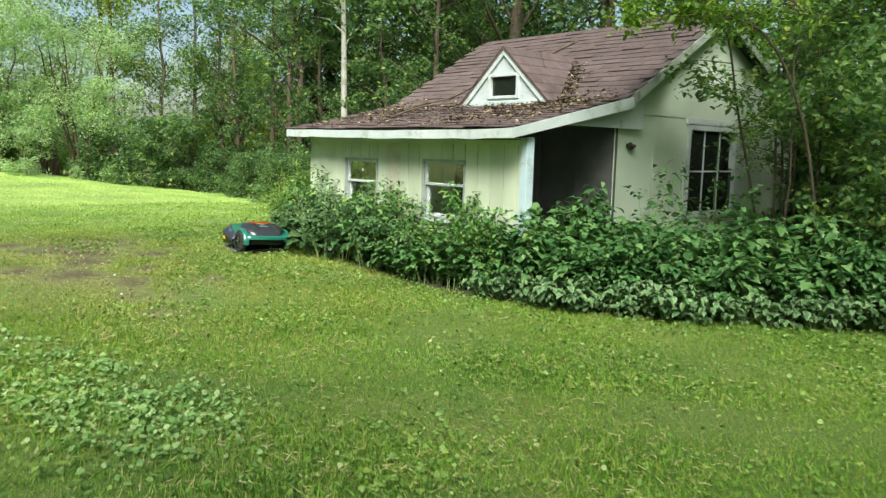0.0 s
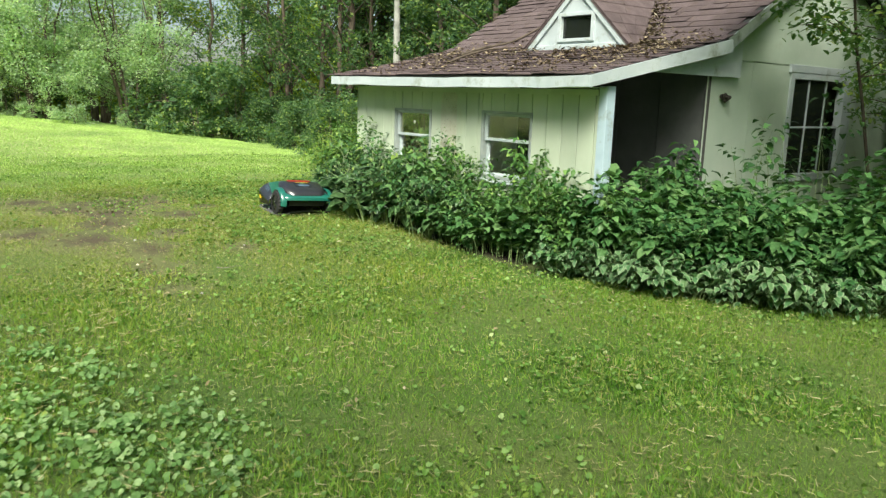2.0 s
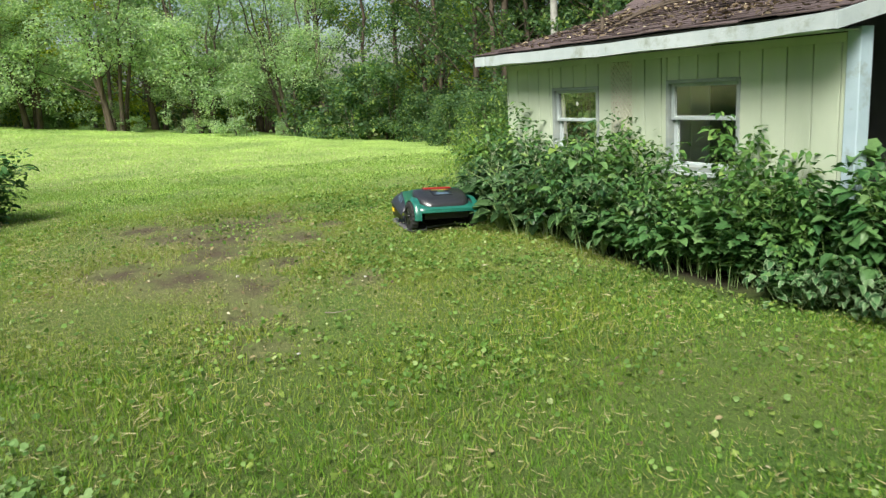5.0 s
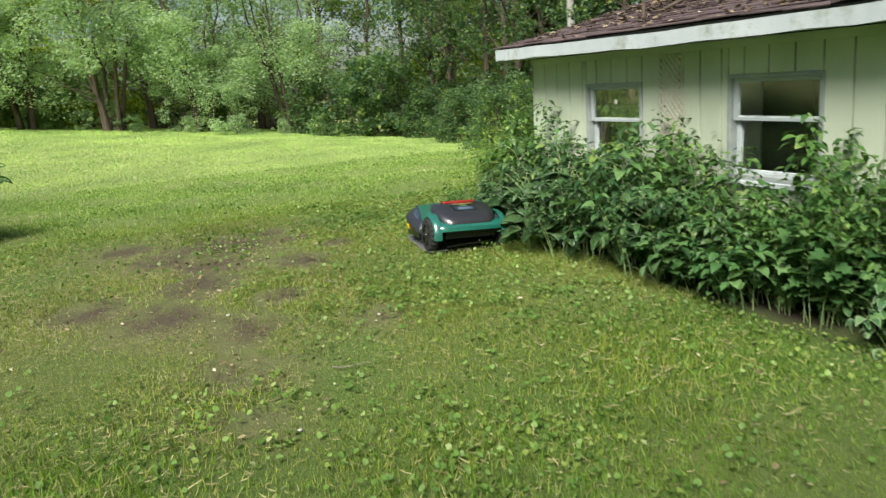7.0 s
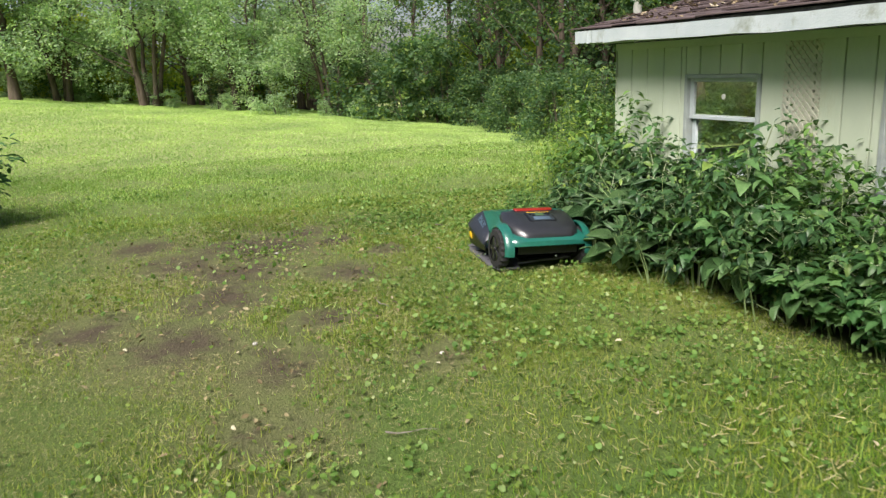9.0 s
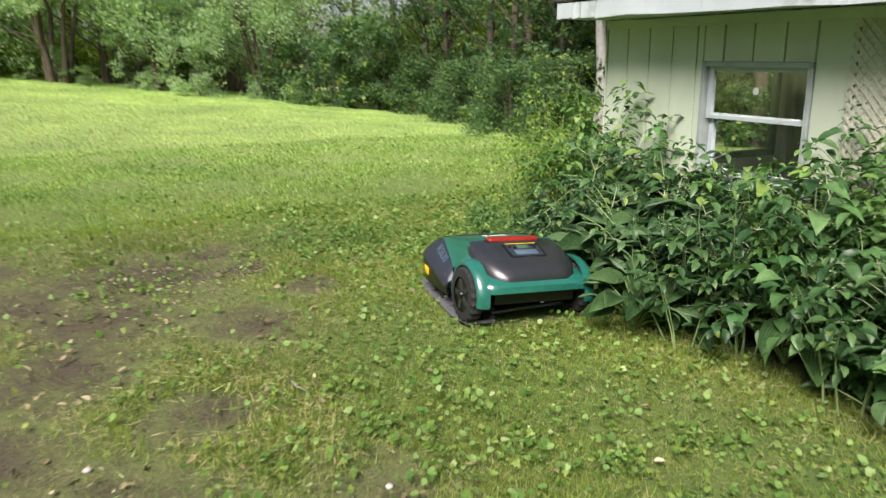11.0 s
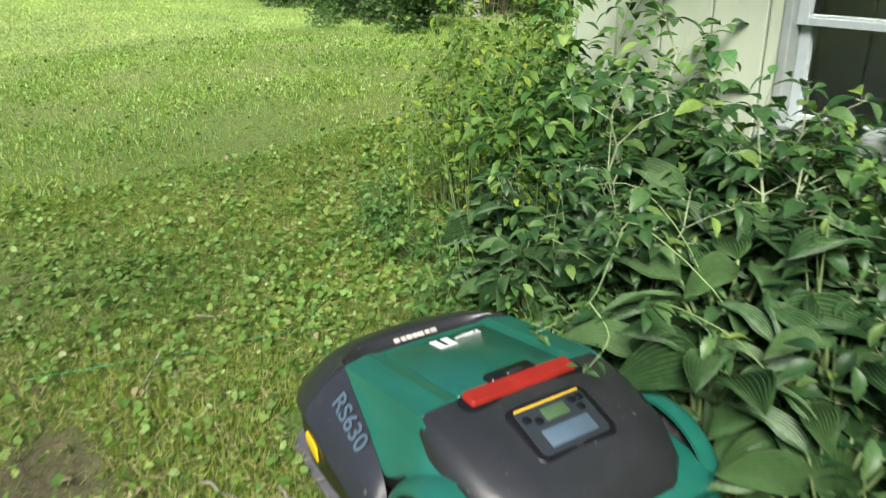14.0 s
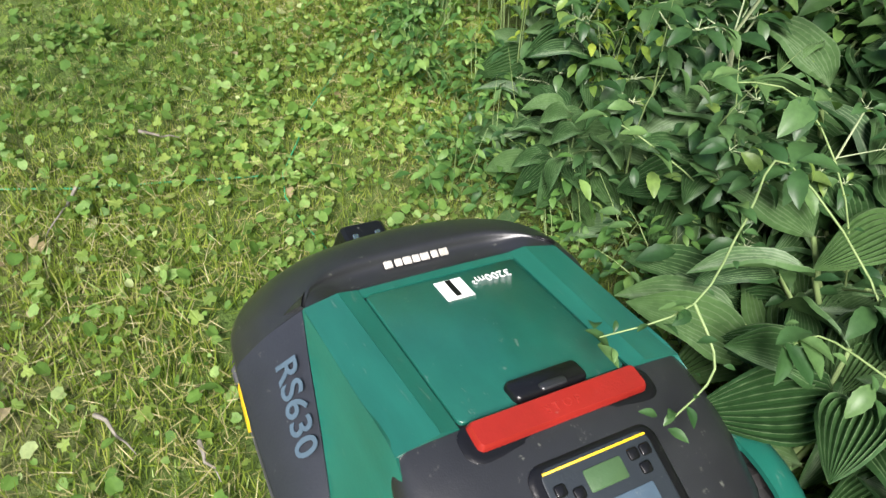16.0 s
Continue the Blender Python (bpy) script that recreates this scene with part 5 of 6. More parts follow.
plant_trees(poles, jitter([(-9.9, 5.2, 1), (-8.7, 5.6, 0.8), (-8.2, 6.8, 0.9), (-6.9, 6.6, 0.9), (-10.9, 7.2, 1.0), (-5.0, 7.0, 1.0), (-9.5, 5.4, 1), (-7.4, 6.4, 0.9), (-5.8, 5.7, 1), (-4.4, 6.2, 0.9), (-11.3, 5.6, 1), (-12.9, 5.6, 0.95), (-16.6, 4.2, 0.9), (-13.6, 5.0, 0.95), (-15.2, 4.6, 0.9), (-14.4, 6.4, 1.0), (-3.2, 5.6, 0.9), (-10.4, 6.2, 1), (8.2, 7.4, 0.9), (10.0, 5.6, 0.9), (2.0, 7.6, 0.9)], 0.3), "slender trees of the wood")
plant_trees(slim, [(-6.6, 5.2, 1.0), (7.4, 6.9, 0.8), (8.6, 5.4, 0.7)], "slender trees of the wood")
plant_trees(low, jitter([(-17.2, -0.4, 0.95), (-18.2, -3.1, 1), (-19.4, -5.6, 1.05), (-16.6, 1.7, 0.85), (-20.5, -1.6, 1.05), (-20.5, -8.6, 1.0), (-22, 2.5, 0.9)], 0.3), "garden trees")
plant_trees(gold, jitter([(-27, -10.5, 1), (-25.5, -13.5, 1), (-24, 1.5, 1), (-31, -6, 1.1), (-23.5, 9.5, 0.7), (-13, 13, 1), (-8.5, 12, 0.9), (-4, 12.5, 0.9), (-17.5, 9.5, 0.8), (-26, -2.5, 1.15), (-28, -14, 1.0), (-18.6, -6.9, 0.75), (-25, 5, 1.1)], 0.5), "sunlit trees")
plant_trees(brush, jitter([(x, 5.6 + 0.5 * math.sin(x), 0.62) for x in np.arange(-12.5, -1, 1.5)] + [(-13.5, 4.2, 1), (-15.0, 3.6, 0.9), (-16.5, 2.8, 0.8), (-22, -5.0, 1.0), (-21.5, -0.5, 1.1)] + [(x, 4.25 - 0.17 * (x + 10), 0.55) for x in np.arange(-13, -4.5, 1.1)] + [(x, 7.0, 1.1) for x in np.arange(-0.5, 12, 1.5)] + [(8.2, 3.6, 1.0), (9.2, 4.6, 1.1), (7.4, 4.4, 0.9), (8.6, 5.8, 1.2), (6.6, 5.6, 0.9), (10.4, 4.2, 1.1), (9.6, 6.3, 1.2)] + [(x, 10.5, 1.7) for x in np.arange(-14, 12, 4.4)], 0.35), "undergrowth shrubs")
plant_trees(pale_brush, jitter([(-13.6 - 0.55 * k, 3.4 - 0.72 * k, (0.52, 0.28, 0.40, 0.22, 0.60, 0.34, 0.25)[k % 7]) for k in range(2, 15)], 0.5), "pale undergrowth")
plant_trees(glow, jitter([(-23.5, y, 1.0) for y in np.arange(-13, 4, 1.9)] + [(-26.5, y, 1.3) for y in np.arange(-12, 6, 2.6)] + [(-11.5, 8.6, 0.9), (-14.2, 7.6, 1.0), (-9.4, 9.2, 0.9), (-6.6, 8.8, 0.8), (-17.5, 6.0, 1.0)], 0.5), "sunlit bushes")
# unseen tall trees added behind the walker keep the near lawn in soft shade
high = [tree("forest_tree", "unseen tall broadleaf tree with a high spreading crown, added for shade", 13, 0.22, 5.0, 4.2, 9000, 0.24, "canopy", 720 + i, clumps=90, limbs=24) for i in range(2)]
plant_trees(high, [(2.5, -15.5, 1), (7.5, -17.5, 1.05), (15.5, -12.0, 1.0)], "trees behind the lawn")
# one more unseen tree, added beside the view to shade the gable wall
gable_shade_tree = [tree("forest_tree", "unseen tall thin-crowned broadleaf tree, added to shade the gable", 13, 0.20, 5.5, 4.0, 1900, 0.22, "canopy", 725, clumps=60, limbs=22)]
plant_trees(gable_shade_tree, [(9.6, -1.0, 0.8)], "trees behind the lawn")
drop_templates(glow + gable_shade_tree + poles + high + tall + slim + low + gold + brush + pale_brush)

# thin saplings close to the gable window
def sapling(ways, n_leaf, leaf, mat, seed, low):
    """A thin bent trunk with fine side twigs and loose sprays of small leaves."""
    r = np.random.default_rng(seed)
    th = tagged(new("sapling"), "thin dark leaning sapling in front of the gable wall", "tree")
    trunk = np.array(flow(ways, 5))
    tubes("trunk", [(trunk, np.linspace(0.019, 0.008, len(trunk)))], "bark", th, 7)
    lines, at = [], []
    keys = trunk[trunk[:, 2] > low]
    for k in range(26):
        p = keys[int(r.integers(0, len(keys)))]
        b, ln = r.uniform(0, 6.28), r.uniform(0.35, 0.95)
        q = p + np.array([math.cos(b) * ln, math.sin(b) * ln, ln * r.uniform(-0.1, 0.5)])
        m = (p + q) / 2 + np.array([0, 0, 0.06])
        lines.append(([p, m, q], [0.007, 0.005, 0.002]))
        t = r.uniform(0.3, 1.05, n_leaf // 26)
        at.append(p + (q - p) * t[:, None] + r.normal(0, 0.07, (len(t), 3)))
    tagged(tubes("side_twig", lines, "bark", th, 4), kind="stuff")
    at = np.concatenate(at)
    n = len(at)
    tagged(scatter("foliage", LEAF, LEAF_F, at, r.uniform(0, 6.28, n), r.normal(-0.3, 0.4, n), r.normal(0, 0.4, n), leaf * r.uniform(0.6, 1.3, n), mat, th), kind="stuff")
    return tagged(th, group="saplings")


sapling([(5.0, 3.75, 0.0), (5.0, 3.16, 1.24), (5.0, 2.81, 1.91), (5.0, 2.48, 2.67), (5.0, 2.12, 2.81), (5.0, 1.60, 3.10)], 2000, 0.080, "sapleaf", 701, 1.5)
sapling([(5.0, 4.05, 0.0), (5.0, 3.94, 1.17), (5.0, 3.81, 2.25), (5.0, 3.92, 3.32), (5.0, 4.0, 4.2)], 1200, 0.080, "sapleaf", 702, 1.3)
sapling([(5.05, 4.22, 0.0), (5.0, 4.15, 1.17), (5.0, 3.98, 2.05), (5.0, 3.99, 2.69), (5.0, 4.45, 3.61)], 1100, 0.080, "sapleaf", 703, 1.3)
sapling([(5.1, 4.5, 0.0), (5.0, 4.49, 1.17), (5.0, 4.49, 2.08), (5.0, 4.58, 3.12), (5.0, 4.7, 4.2)], 1300, 0.080, "sapleaf", 704, 1.0)
sapling([(6.2, 2.6, 0.0), (6.0, 2.4, 1.6), (5.7, 1.9, 2.6), (5.2, 1.3, 2.75), (4.9, 0.75, 2.62)], 1500, 0.075, "yellowherb", 705, 2.45)
for k, (x, y, h) in enumerate(((5.6, 2.9, 3.9), (5.7, 3.7, 4.3))):
    t = tree("sapling", "leafy young tree close to the gable window", h, 0.020, 2.0, 0.95, 1500, 0.070, "sapleaf", 730 + k, limbs=24, clumps=34, lean=0.05)
    t.matrix_basis = pose(x, y, ground_at(x, y), 0, 0, 70 * k)
    tagged(t, group="saplings")
for k, (x, y, h) in enumerate(((5.9, 4.6, 4.4), (6.6, 4.0, 4.6), (7.1, 3.2, 4.2), (7.4, 2.6, 3.6))):
    t = tree("sapling", "leafy young tree beside the gable wall", h, 0.026, 0.6, 1.2, 2600, 0.085, "sapleaf", 710 + k, limbs=22, clumps=60, lean=0.08)
    t.matrix_basis = pose(x, y, ground_at(x, y), 0, 0, 40 * k)
    tagged(t, group="saplings")


# far woods all round, one mass of coarse foliage
def far_woods():
    r = np.random.default_rng(77)
    n = 60000
    a = r.uniform(0, 2 * math.pi, n)
    d = r.uniform(34, 52, n)
    z = 15.0 * r.uniform(0, 1, n) ** 0.9 * (1 - 0.80 * np.exp(-((a - 3.05) / 0.6) ** 2)) * (0.65 + 0.35 * np.sin(a * 9) * np.sin(a * 23 + 1))
    x, y = -6 + d * np.cos(a), d * np.sin(a)
    ob = scatter("far_woods", BIT, BIT_F, np.stack([x, y, z + gz(x, y)], -1), r.uniform(0, 6.28, n), r.normal(-0.2, 0.5, n), r.normal(0, 0.7, n), r.uniform(0.5, 1.1, n), "canopy")
    return tagged(ob, "far green woods closing the garden", "woods", kind="stuff")


far_woods()


# ---- charging base ----
def mower_pose():
    return pose(1.159, -1.515, 0.074, 3.2, 0.7, 174.9)


dock = tagged(new("charging_base"), "grey plastic charging base with a black contact tower", "charging base")
dock.matrix_world = pose(0.70, -1.48, 0.052, 0, 0, -8.8)
# its own axes: x away from the tower over the plate, y across
outline = [(-0.06, -0.08), (-0.01, -0.20), (0.07, -0.28), (0.58, -0.275), (0.73, -0.245), (0.745, -0.11), (0.64, -0.09), (0.615, 0.10), (0.60, 0.31), (0.20, 0.31), (0.05, 0.235), (-0.03, 0.13), (-0.06, 0.06)]
plate = part("base_plate", prism(outline, 0.0, 0.016, "z", 0.005), "plate", dock)
for i in range(5):
    x = 0.12 + 0.105 * i
    part("groove_rib", a_box((x, -0.05, 0.0145), (x + 0.022, 0.24, 0.021), 0.003), "black", plate)
for i in range(4):
    part("groove_rib", a_box((0.10 + 0.13 * i, -0.245, 0.0145), (0.108 + 0.13 * i, -0.075, 0.019), 0.002), "black", plate)
part("ridge", a_box((0.05, -0.075, 0.014), (0.62, -0.055, 0.026), 0.006), "plate", plate)
for k in range(6):
    part("tread_bar", a_box((0.655, -0.235 + 0.018 * k, 0.0145), (0.735, -0.227 + 0.018 * k, 0.0205), 0.002), "black", plate)
for x, y in ((0.07, -0.20), (0.36, -0.22), (0.62, -0.20), (0.10, 0.22), (0.40, 0.25), (0.58, 0.20), (0.08, -0.065), (0.28, -0.065)):
    bm = bmesh.new()
    bmesh.ops.create_cone(bm, cap_ends=True, segments=10, radius1=0.013, radius2=0.010, depth=0.012, matrix=Matrix.Translation((x, y, 0.021)))
    part("peg", bm, "metal", plate, "shiny ground peg")


def loft(sections, caps=True):
    """Skin over equal rings of points."""
    vs = [p for s in sections for p in s]
    n = len(sections[0])
    fs = [(i * n + k, i * n + (k + 1) % n, (i + 1) * n + (k + 1) % n, (i + 1) * n + k) for i in range(len(sections) - 1) for k in range(n)]
    if caps:
        fs += [tuple(range(n))[::-1], tuple(range((len(sections) - 1) * n, len(sections) * n))]
    return vs, fs


def rounded(cx, cy, hx, hy, z, r, seg=4):
    out = []
    for sx, sy, a0 in ((1, 1, 0), (-1, 1, 90), (-1, -1, 180), (1, -1, 270)):
        for k in range(seg + 1):
            a = radians(a0 + 90 * k / seg)
            out.append((cx + sx * (hx - r) + r * math.cos(a), cy + sy * (hy - r) + r * math.sin(a), z))
    return out


tower = raw("contact_tower", *loft([rounded(-0.015, 0, 0.065, 0.100, 0.014, 0.03), rounded(-0.015, 0, 0.052, 0.074, 0.05, 0.022), rounded(-0.012, 0, 0.036, 0.046, 0.163, 0.012), rounded(-0.012, 0, 0.032, 0.041, 0.175, 0.010), rounded(-0.012, 0, 0.026, 0.035, 0.180, 0.008)]), "black", dock, "glossy black contact tower", smooth=False)
for y in (-0.021, 0.021):
    part("contact_strip", a_box((0.022, y - 0.005, 0.116), (0.038, y + 0.005, 0.168), 0.003), "metal", tower, "bright metal contact")
for y in (-0.021, 0.021):
    part("contact_strip", a_box((-0.012, y - 0.006, 0.1765), (0.0225, y + 0.006, 0.1835), 0.002), "metal", tower, "bright metal contact")
part("contact_slot", a_box((0.020, -0.040, 0.108), (0.030, 0.040, 0.174), 0.002), "rubber", tower)


# ---- robotic mower, parked on the base ----
mower = tagged(new("robotic_lawn_mower"), "green and charcoal robotic lawn mower parked on its charging base", "lawn mower")
mower.matrix_world = mower_pose()
# own axes: x to its front, y to its left, z up; length 0.74, width 0.62


def sect(x, hw, z0, z1, crown, edge=0.035):
    """A cross-section of a shell: flat bottom, rounded shoulders, slightly crowned top."""
    pts = [(x, -hw, z0), (x, -hw, z1 - edge), (x, -hw + edge * 0.4, z1 - edge * 0.35), (x, -hw + edge, z1)]
    for k in range(1, 6):
        s = -1 + 2 * k / 6
        pts.append((x, s * (hw - edge), z1 + crown * (1 - s * s)))
    pts += [(x, hw - edge, z1), (x, hw - edge * 0.4, z1 - edge * 0.35), (x, hw, z1 - edge), (x, hw, z0)]
    return pts


def shell(name, rows, mat, parent, label=""):
    ob = raw(name, *loft([sect(*r) for r in rows]), mat, parent, label)
    for p in ob.data.polygons:
        p.use_smooth = True
    ob.data.set_sharp_from_angle(angle=radians(38))
    return ob


def grid_rows(rows, k):
    """Every row and then every column of control points drawn out to a smooth line."""
    rows = [flow(r, k) for r in rows]
    cols = [flow([r[j] for r in rows], k) for j in range(len(rows[0]))]
    return [[c[i] for c in cols] for i in range(len(cols[0]))]


def patch(name, rows, mat, parent, label="", k=4, thick=0.006, crisp=60):
    """A curved moulded panel through rows of control points, with real thickness inwards."""
    g_ = grid_rows(rows, k)
    n, m = len(g_), len(g_[0])
    vs = [tuple(p) for r in g_ for p in r]
    fs = [(i * m + j, i * m + j + 1, (i + 1) * m + j + 1, (i + 1) * m + j) for i in range(n - 1) for j in range(m - 1)]
    bm = bmesh.new()
    bv = [bm.verts.new(v) for v in vs]
    for f in fs:
        bm.faces.new([bv[i] for i in f])
    up = sum((f.normal.z if not f.normal_update() else 0) + 0.6 * f.normal.y * (1 if f.calc_center_median().y > 0 else -1) + 0.5 * f.normal.x * (1 if f.calc_center_median().x > 0 else -1) for f in bm.faces)
    if up < 0:
        bmesh.ops.reverse_faces(bm, faces=bm.faces)
    bmesh.ops.solidify(bm, geom=list(bm.faces), thickness=thick)
    bmesh.ops.recalc_face_normals(bm, faces=bm.faces)
    ob = part(name, bm, mat, parent, label, True)
    ob.data.set_sharp_from_angle(angle=radians(crisp))
    return ob


def mirrored(cols):
    """Columns from the middle to the left side, mirrored to the right."""
    return [(x, -y, z) for x, y, z in cols[:0:-1]] + list(cols)


body = shell("body", [(-0.33, 0.20, 0.07, 0.15, 0.01), (-0.20, 0.222, 0.05, 0.20, 0.012), (0.0, 0.215, 0.05, 0.215, 0.012), (0.15, 0.215, 0.05, 0.20, 0.012), (0.26, 0.20, 0.05, 0.17, 0.01), (0.36, 0.15, 0.055, 0.13, 0.01)], "black", mower)

# rounded nose with a scooped carrying handle behind its rim
rim = [(0.325, 0.0, 0.2500), (0.324, 0.075, 0.2500), (0.316, 0.140, 0.2505), (0.294, 0.190, 0.2520), (0.264, 0.213, 0.2545), (0.240, 0.224, 0.2560)]
hip = [(0.396, 0.0, 0.2260), (0.392, 0.078, 0.2255), (0.376, 0.162, 0.2245), (0.343, 0.226, 0.2230), (0.292, 0.265, 0.2190), (0.242, 0.276, 0.2160)]
low_ = [(0.432, 0.0, 0.1700), (0.428, 0.086, 0.1700), (0.411, 0.180, 0.1690), (0.370, 0.262, 0.1680), (0.312, 0.306, 0.1670), (0.244, 0.319, 0.1660)]
lip = [(x - 0.004, y * 0.985, 0.150) for x, y, z in low_]
dip = [0.020, 0.020, 0.018, 0.004, 0.0, 0.0]
back = [(0.246, 0.0, 0.2605), (0.246, 0.075, 0.2605), (0.245, 0.140, 0.2600), (0.243, 0.178, 0.2590), (0.241, 0.206, 0.2575), (0.2385, 0.2215, 0.2562)]
scoop = [(b[0] + 0.22 * (r[0] - b[0]), b[1] + 0.3 * (r[1] - b[1]), b[2] + 0.3 * (r[2] - b[2]) - d) for b, r, d in zip(back, rim, dip)]
scoop2 = [(b[0] + 0.72 * (r[0] - b[0]), b[1] + 0.8 * (r[1] - b[1]), b[2] + 0.8 * (r[2] - b[2]) - 0.85 * d) for b, r, d in zip(back, rim, dip)]
patch("nose_cover", [mirrored(r) for r in (back, scoop, scoop2, rim, hip, low_, lip)], "greypl", mower, "rounded charcoal nose cover with a scooped handle", 5)
ring = low_ + [(0.150, 0.3235, 0.143), (0.060, 0.325, 0.118), (-0.040, 0.321, 0.092)]
patch("lower_band", [mirrored([(x - 0.005 * (x > 0.3), y - 0.004, z - 0.006) for x, y, z in ring]), mirrored([(x - 0.008 * (x > 0.3), y - 0.006, 0.5 * z + 0.025) for x, y, z in ring]), mirrored([(x - 0.02 * (x > 0.3), y - 0.014, 0.042) for x, y, z in ring])], "black", mower, "black lower band", 4)
for s in (-1, 1):
    top_ = [(0.2385, 0.2240, 0.2555), (0.160, 0.2420, 0.2355), (0.060, 0.2620, 0.2040), (-0.020, 0.2780, 0.1640), (-0.052, 0.2860, 0.1180)]
    bot_ = [(0.2440, 0.3195, 0.1655), (0.150, 0.3255, 0.1400), (0.060, 0.3270, 0.1140), (-0.020, 0.3260, 0.0920), (-0.048, 0.3230, 0.0860)]
    mid_ = [((a[0] + b[0]) / 2, (a[1] + b[1]) / 2 + 0.006, (a[2] + b[2]) / 2 + 0.005) for a, b in zip(top_, bot_)]
    lipb = [(x, y - 0.006, z - 0.010) for x, y, z in bot_]
    patch("side_panel", [[(x, s * y, z) for x, y, z in r] for r in (top_, mid_, bot_, lipb)], "side", mower, "dark slate side panel with model lettering" if s > 0 else "dark slate side panel")
    patch("reflector", [[(0.248, s * 0.3170, 0.122), (0.220, s * 0.3195, 0.121), (0.188, s * 0.3225, 0.114)], [(0.250, s * 0.3175, 0.106), (0.220, s * 0.3205, 0.104), (0.184, s * 0.3235, 0.100)], [(0.240, s * 0.3165, 0.090), (0.218, s * 0.3190, 0.086), (0.184, s * 0.3220, 0.084)]], "yellow", mower, "yellow reflector", 3, 0.004)
    # green cover: flat shelf beside the lid, pale-shining bevel, steep flank down to the side panel and wheel arch
    shelf = [[(0.246, s * 0.1345, 0.2600), (0.10, s * 0.1345, 0.2805), (-0.056, s * 0.1345, 0.3030)], [(0.247, s * 0.166, 0.2635), (0.10, s * 0.163, 0.2850), (-0.056, s * 0.160, 0.3080)]]
    patch("cover_shelf", shelf, "green", mower, "", 3, 0.010)
    bevel_ = [[(0.247, s * 0.1665, 0.2630), (0.10, s * 0.1635, 0.2845), (-0.056, s * 0.1605, 0.3075)], [(0.2395, s * 0.2220, 0.2568), (0.20, s * 0.2225, 0.2640), (-0.060, s * 0.2215, 0.2985)]]
    patch("cover_bevel", bevel_, "green", mower, "", 4, 0.010)
    flank_t = [(0.2390, 0.2225, 0.2558), (0.200, 0.2228, 0.2630), (0.060, 0.2222, 0.2820), (-0.058, 0.2215, 0.2975), (-0.130, 0.2280, 0.2580), (-0.200, 0.2300, 0.2450)]
    flank_m = [(0.2385, 0.2230, 0.2550), (0.180, 0.2310, 0.2500), (0.060, 0.2400, 0.2380), (-0.050, 0.2480, 0.2280), (-0.120, 0.2500, 0.2360), (-0.195, 0.2480, 0.2440)]
    flank_b = [(0.2375, 0.2235, 0.2545), (0.160, 0.2405, 0.2350), (0.060, 0.2600, 0.2030), (-0.022, 0.2760, 0.1680), (-0.085, 0.2700, 0.2050), (-0.190, 0.2620, 0.2420)]
    patch("flank", [[(x, s * y, z) for x, y, z in r] for r in (flank_t, flank_m, flank_b)], "green", mower, "steep green flank", 4, 0.008)
    rows_ = []
    for w, rr in ((0.240, 0.157), (0.266, 0.156), (0.286, 0.150), (0.297, 0.139), (0.295, 0.130)):
        rows_.append([(-0.205 + rr * 1.06 * math.cos(radians(a_)), s * w, 0.092 + rr * math.sin(radians(a_))) for a_ in range(190, -11, -20)])
    patch("fender", rows_, "green", mower, "", 3, 0.008)
patch("front_strip", [[(0.2455, -0.134, 0.2602), (0.2455, 0.0, 0.2612), (0.2455, 0.134, 0.2602)], [(0.230, -0.134, 0.2625), (0.230, 0.0, 0.2635), (0.230, 0.134, 0.2625)]], "green", mower, "", 3, 0.010)
shell("rear_skirt", [(-0.20, 0.250, 0.14, 0.225, 0.0, 0.035), (-0.30, 0.272, 0.13, 0.192, 0.0, 0.03), (-0.355, 0.258, 0.125, 0.176, 0.0, 0.025), (-0.376, 0.225, 0.130, 0.160, 0.0, 0.02)], "green", mower, "green rear skirt")
shell("rear_cover", [(-0.0575, 0.2215, 0.22, 0.3000, 0.005, 0.014), (-0.075, 0.231, 0.20, 0.3010, 0.006, 0.026), (-0.12, 0.240, 0.19, 0.2970, 0.008, 0.038), (-0.18, 0.243, 0.18, 0.2790, 0.010, 0.042), (-0.25, 0.235, 0.17, 0.2550, 0.010, 0.042), (-0.31, 0.208, 0.17, 0.2280, 0.008, 0.038), (-0.345, 0.168, 0.165, 0.2000, 0.006, 0.028), (-0.354, 0.150, 0.165, 0.1800, 0.004, 0.012)], "greypl", mower, "charcoal rear cover with the control panel")


def slab(x0, x1, y0, y1, z0, z1, t, b=0.004):
    """A thin plate laid on a slope from height z0 at x0 to z1 at x1."""
    ln = math.hypot(x1 - x0, z1 - z0)
    bm = a_box((0, y0, 0), (ln, y1, t), b)
    bmesh.ops.transform(bm, matrix=Matrix.Translation((x0, 0, z0)) @ Matrix.Rotation(-math.atan2(z1 - z0, x1 - x0), 4, "Y"), verts=bm.verts)
    return bm


def pad(name, x0, x1, y0, y1, z0, z1, t, r, mat, parent, label="", dome=0.3):
    """A rounded low pad on a slope: full outline below, rolled edge, slightly smaller top."""
    ln, cy = math.hypot(x1 - x0, z1 - z0), (y0 + y1) / 2
    m = Matrix.Translation((x0, 0, z0)) @ Matrix.Rotation(-math.atan2(z1 - z0, x1 - x0), 4, "Y")
    rings = []
    for inset, h in ((0.0, 0.0), (0.0, t * (1 - dome)), (0.25 * r * dome, t * (1 - 0.35 * dome)), (0.6 * r * dome, t)):
        rings.append([tuple(m @ Vector(p)) for p in rounded(ln / 2, cy, ln / 2 - inset, (y1 - y0) / 2 - inset, h, max(0.001, r - inset), 5)])
    ob = raw(name, *loft(rings), mat, parent, label, True)
    ob.data.set_sharp_from_angle(angle=radians(50))
    return ob


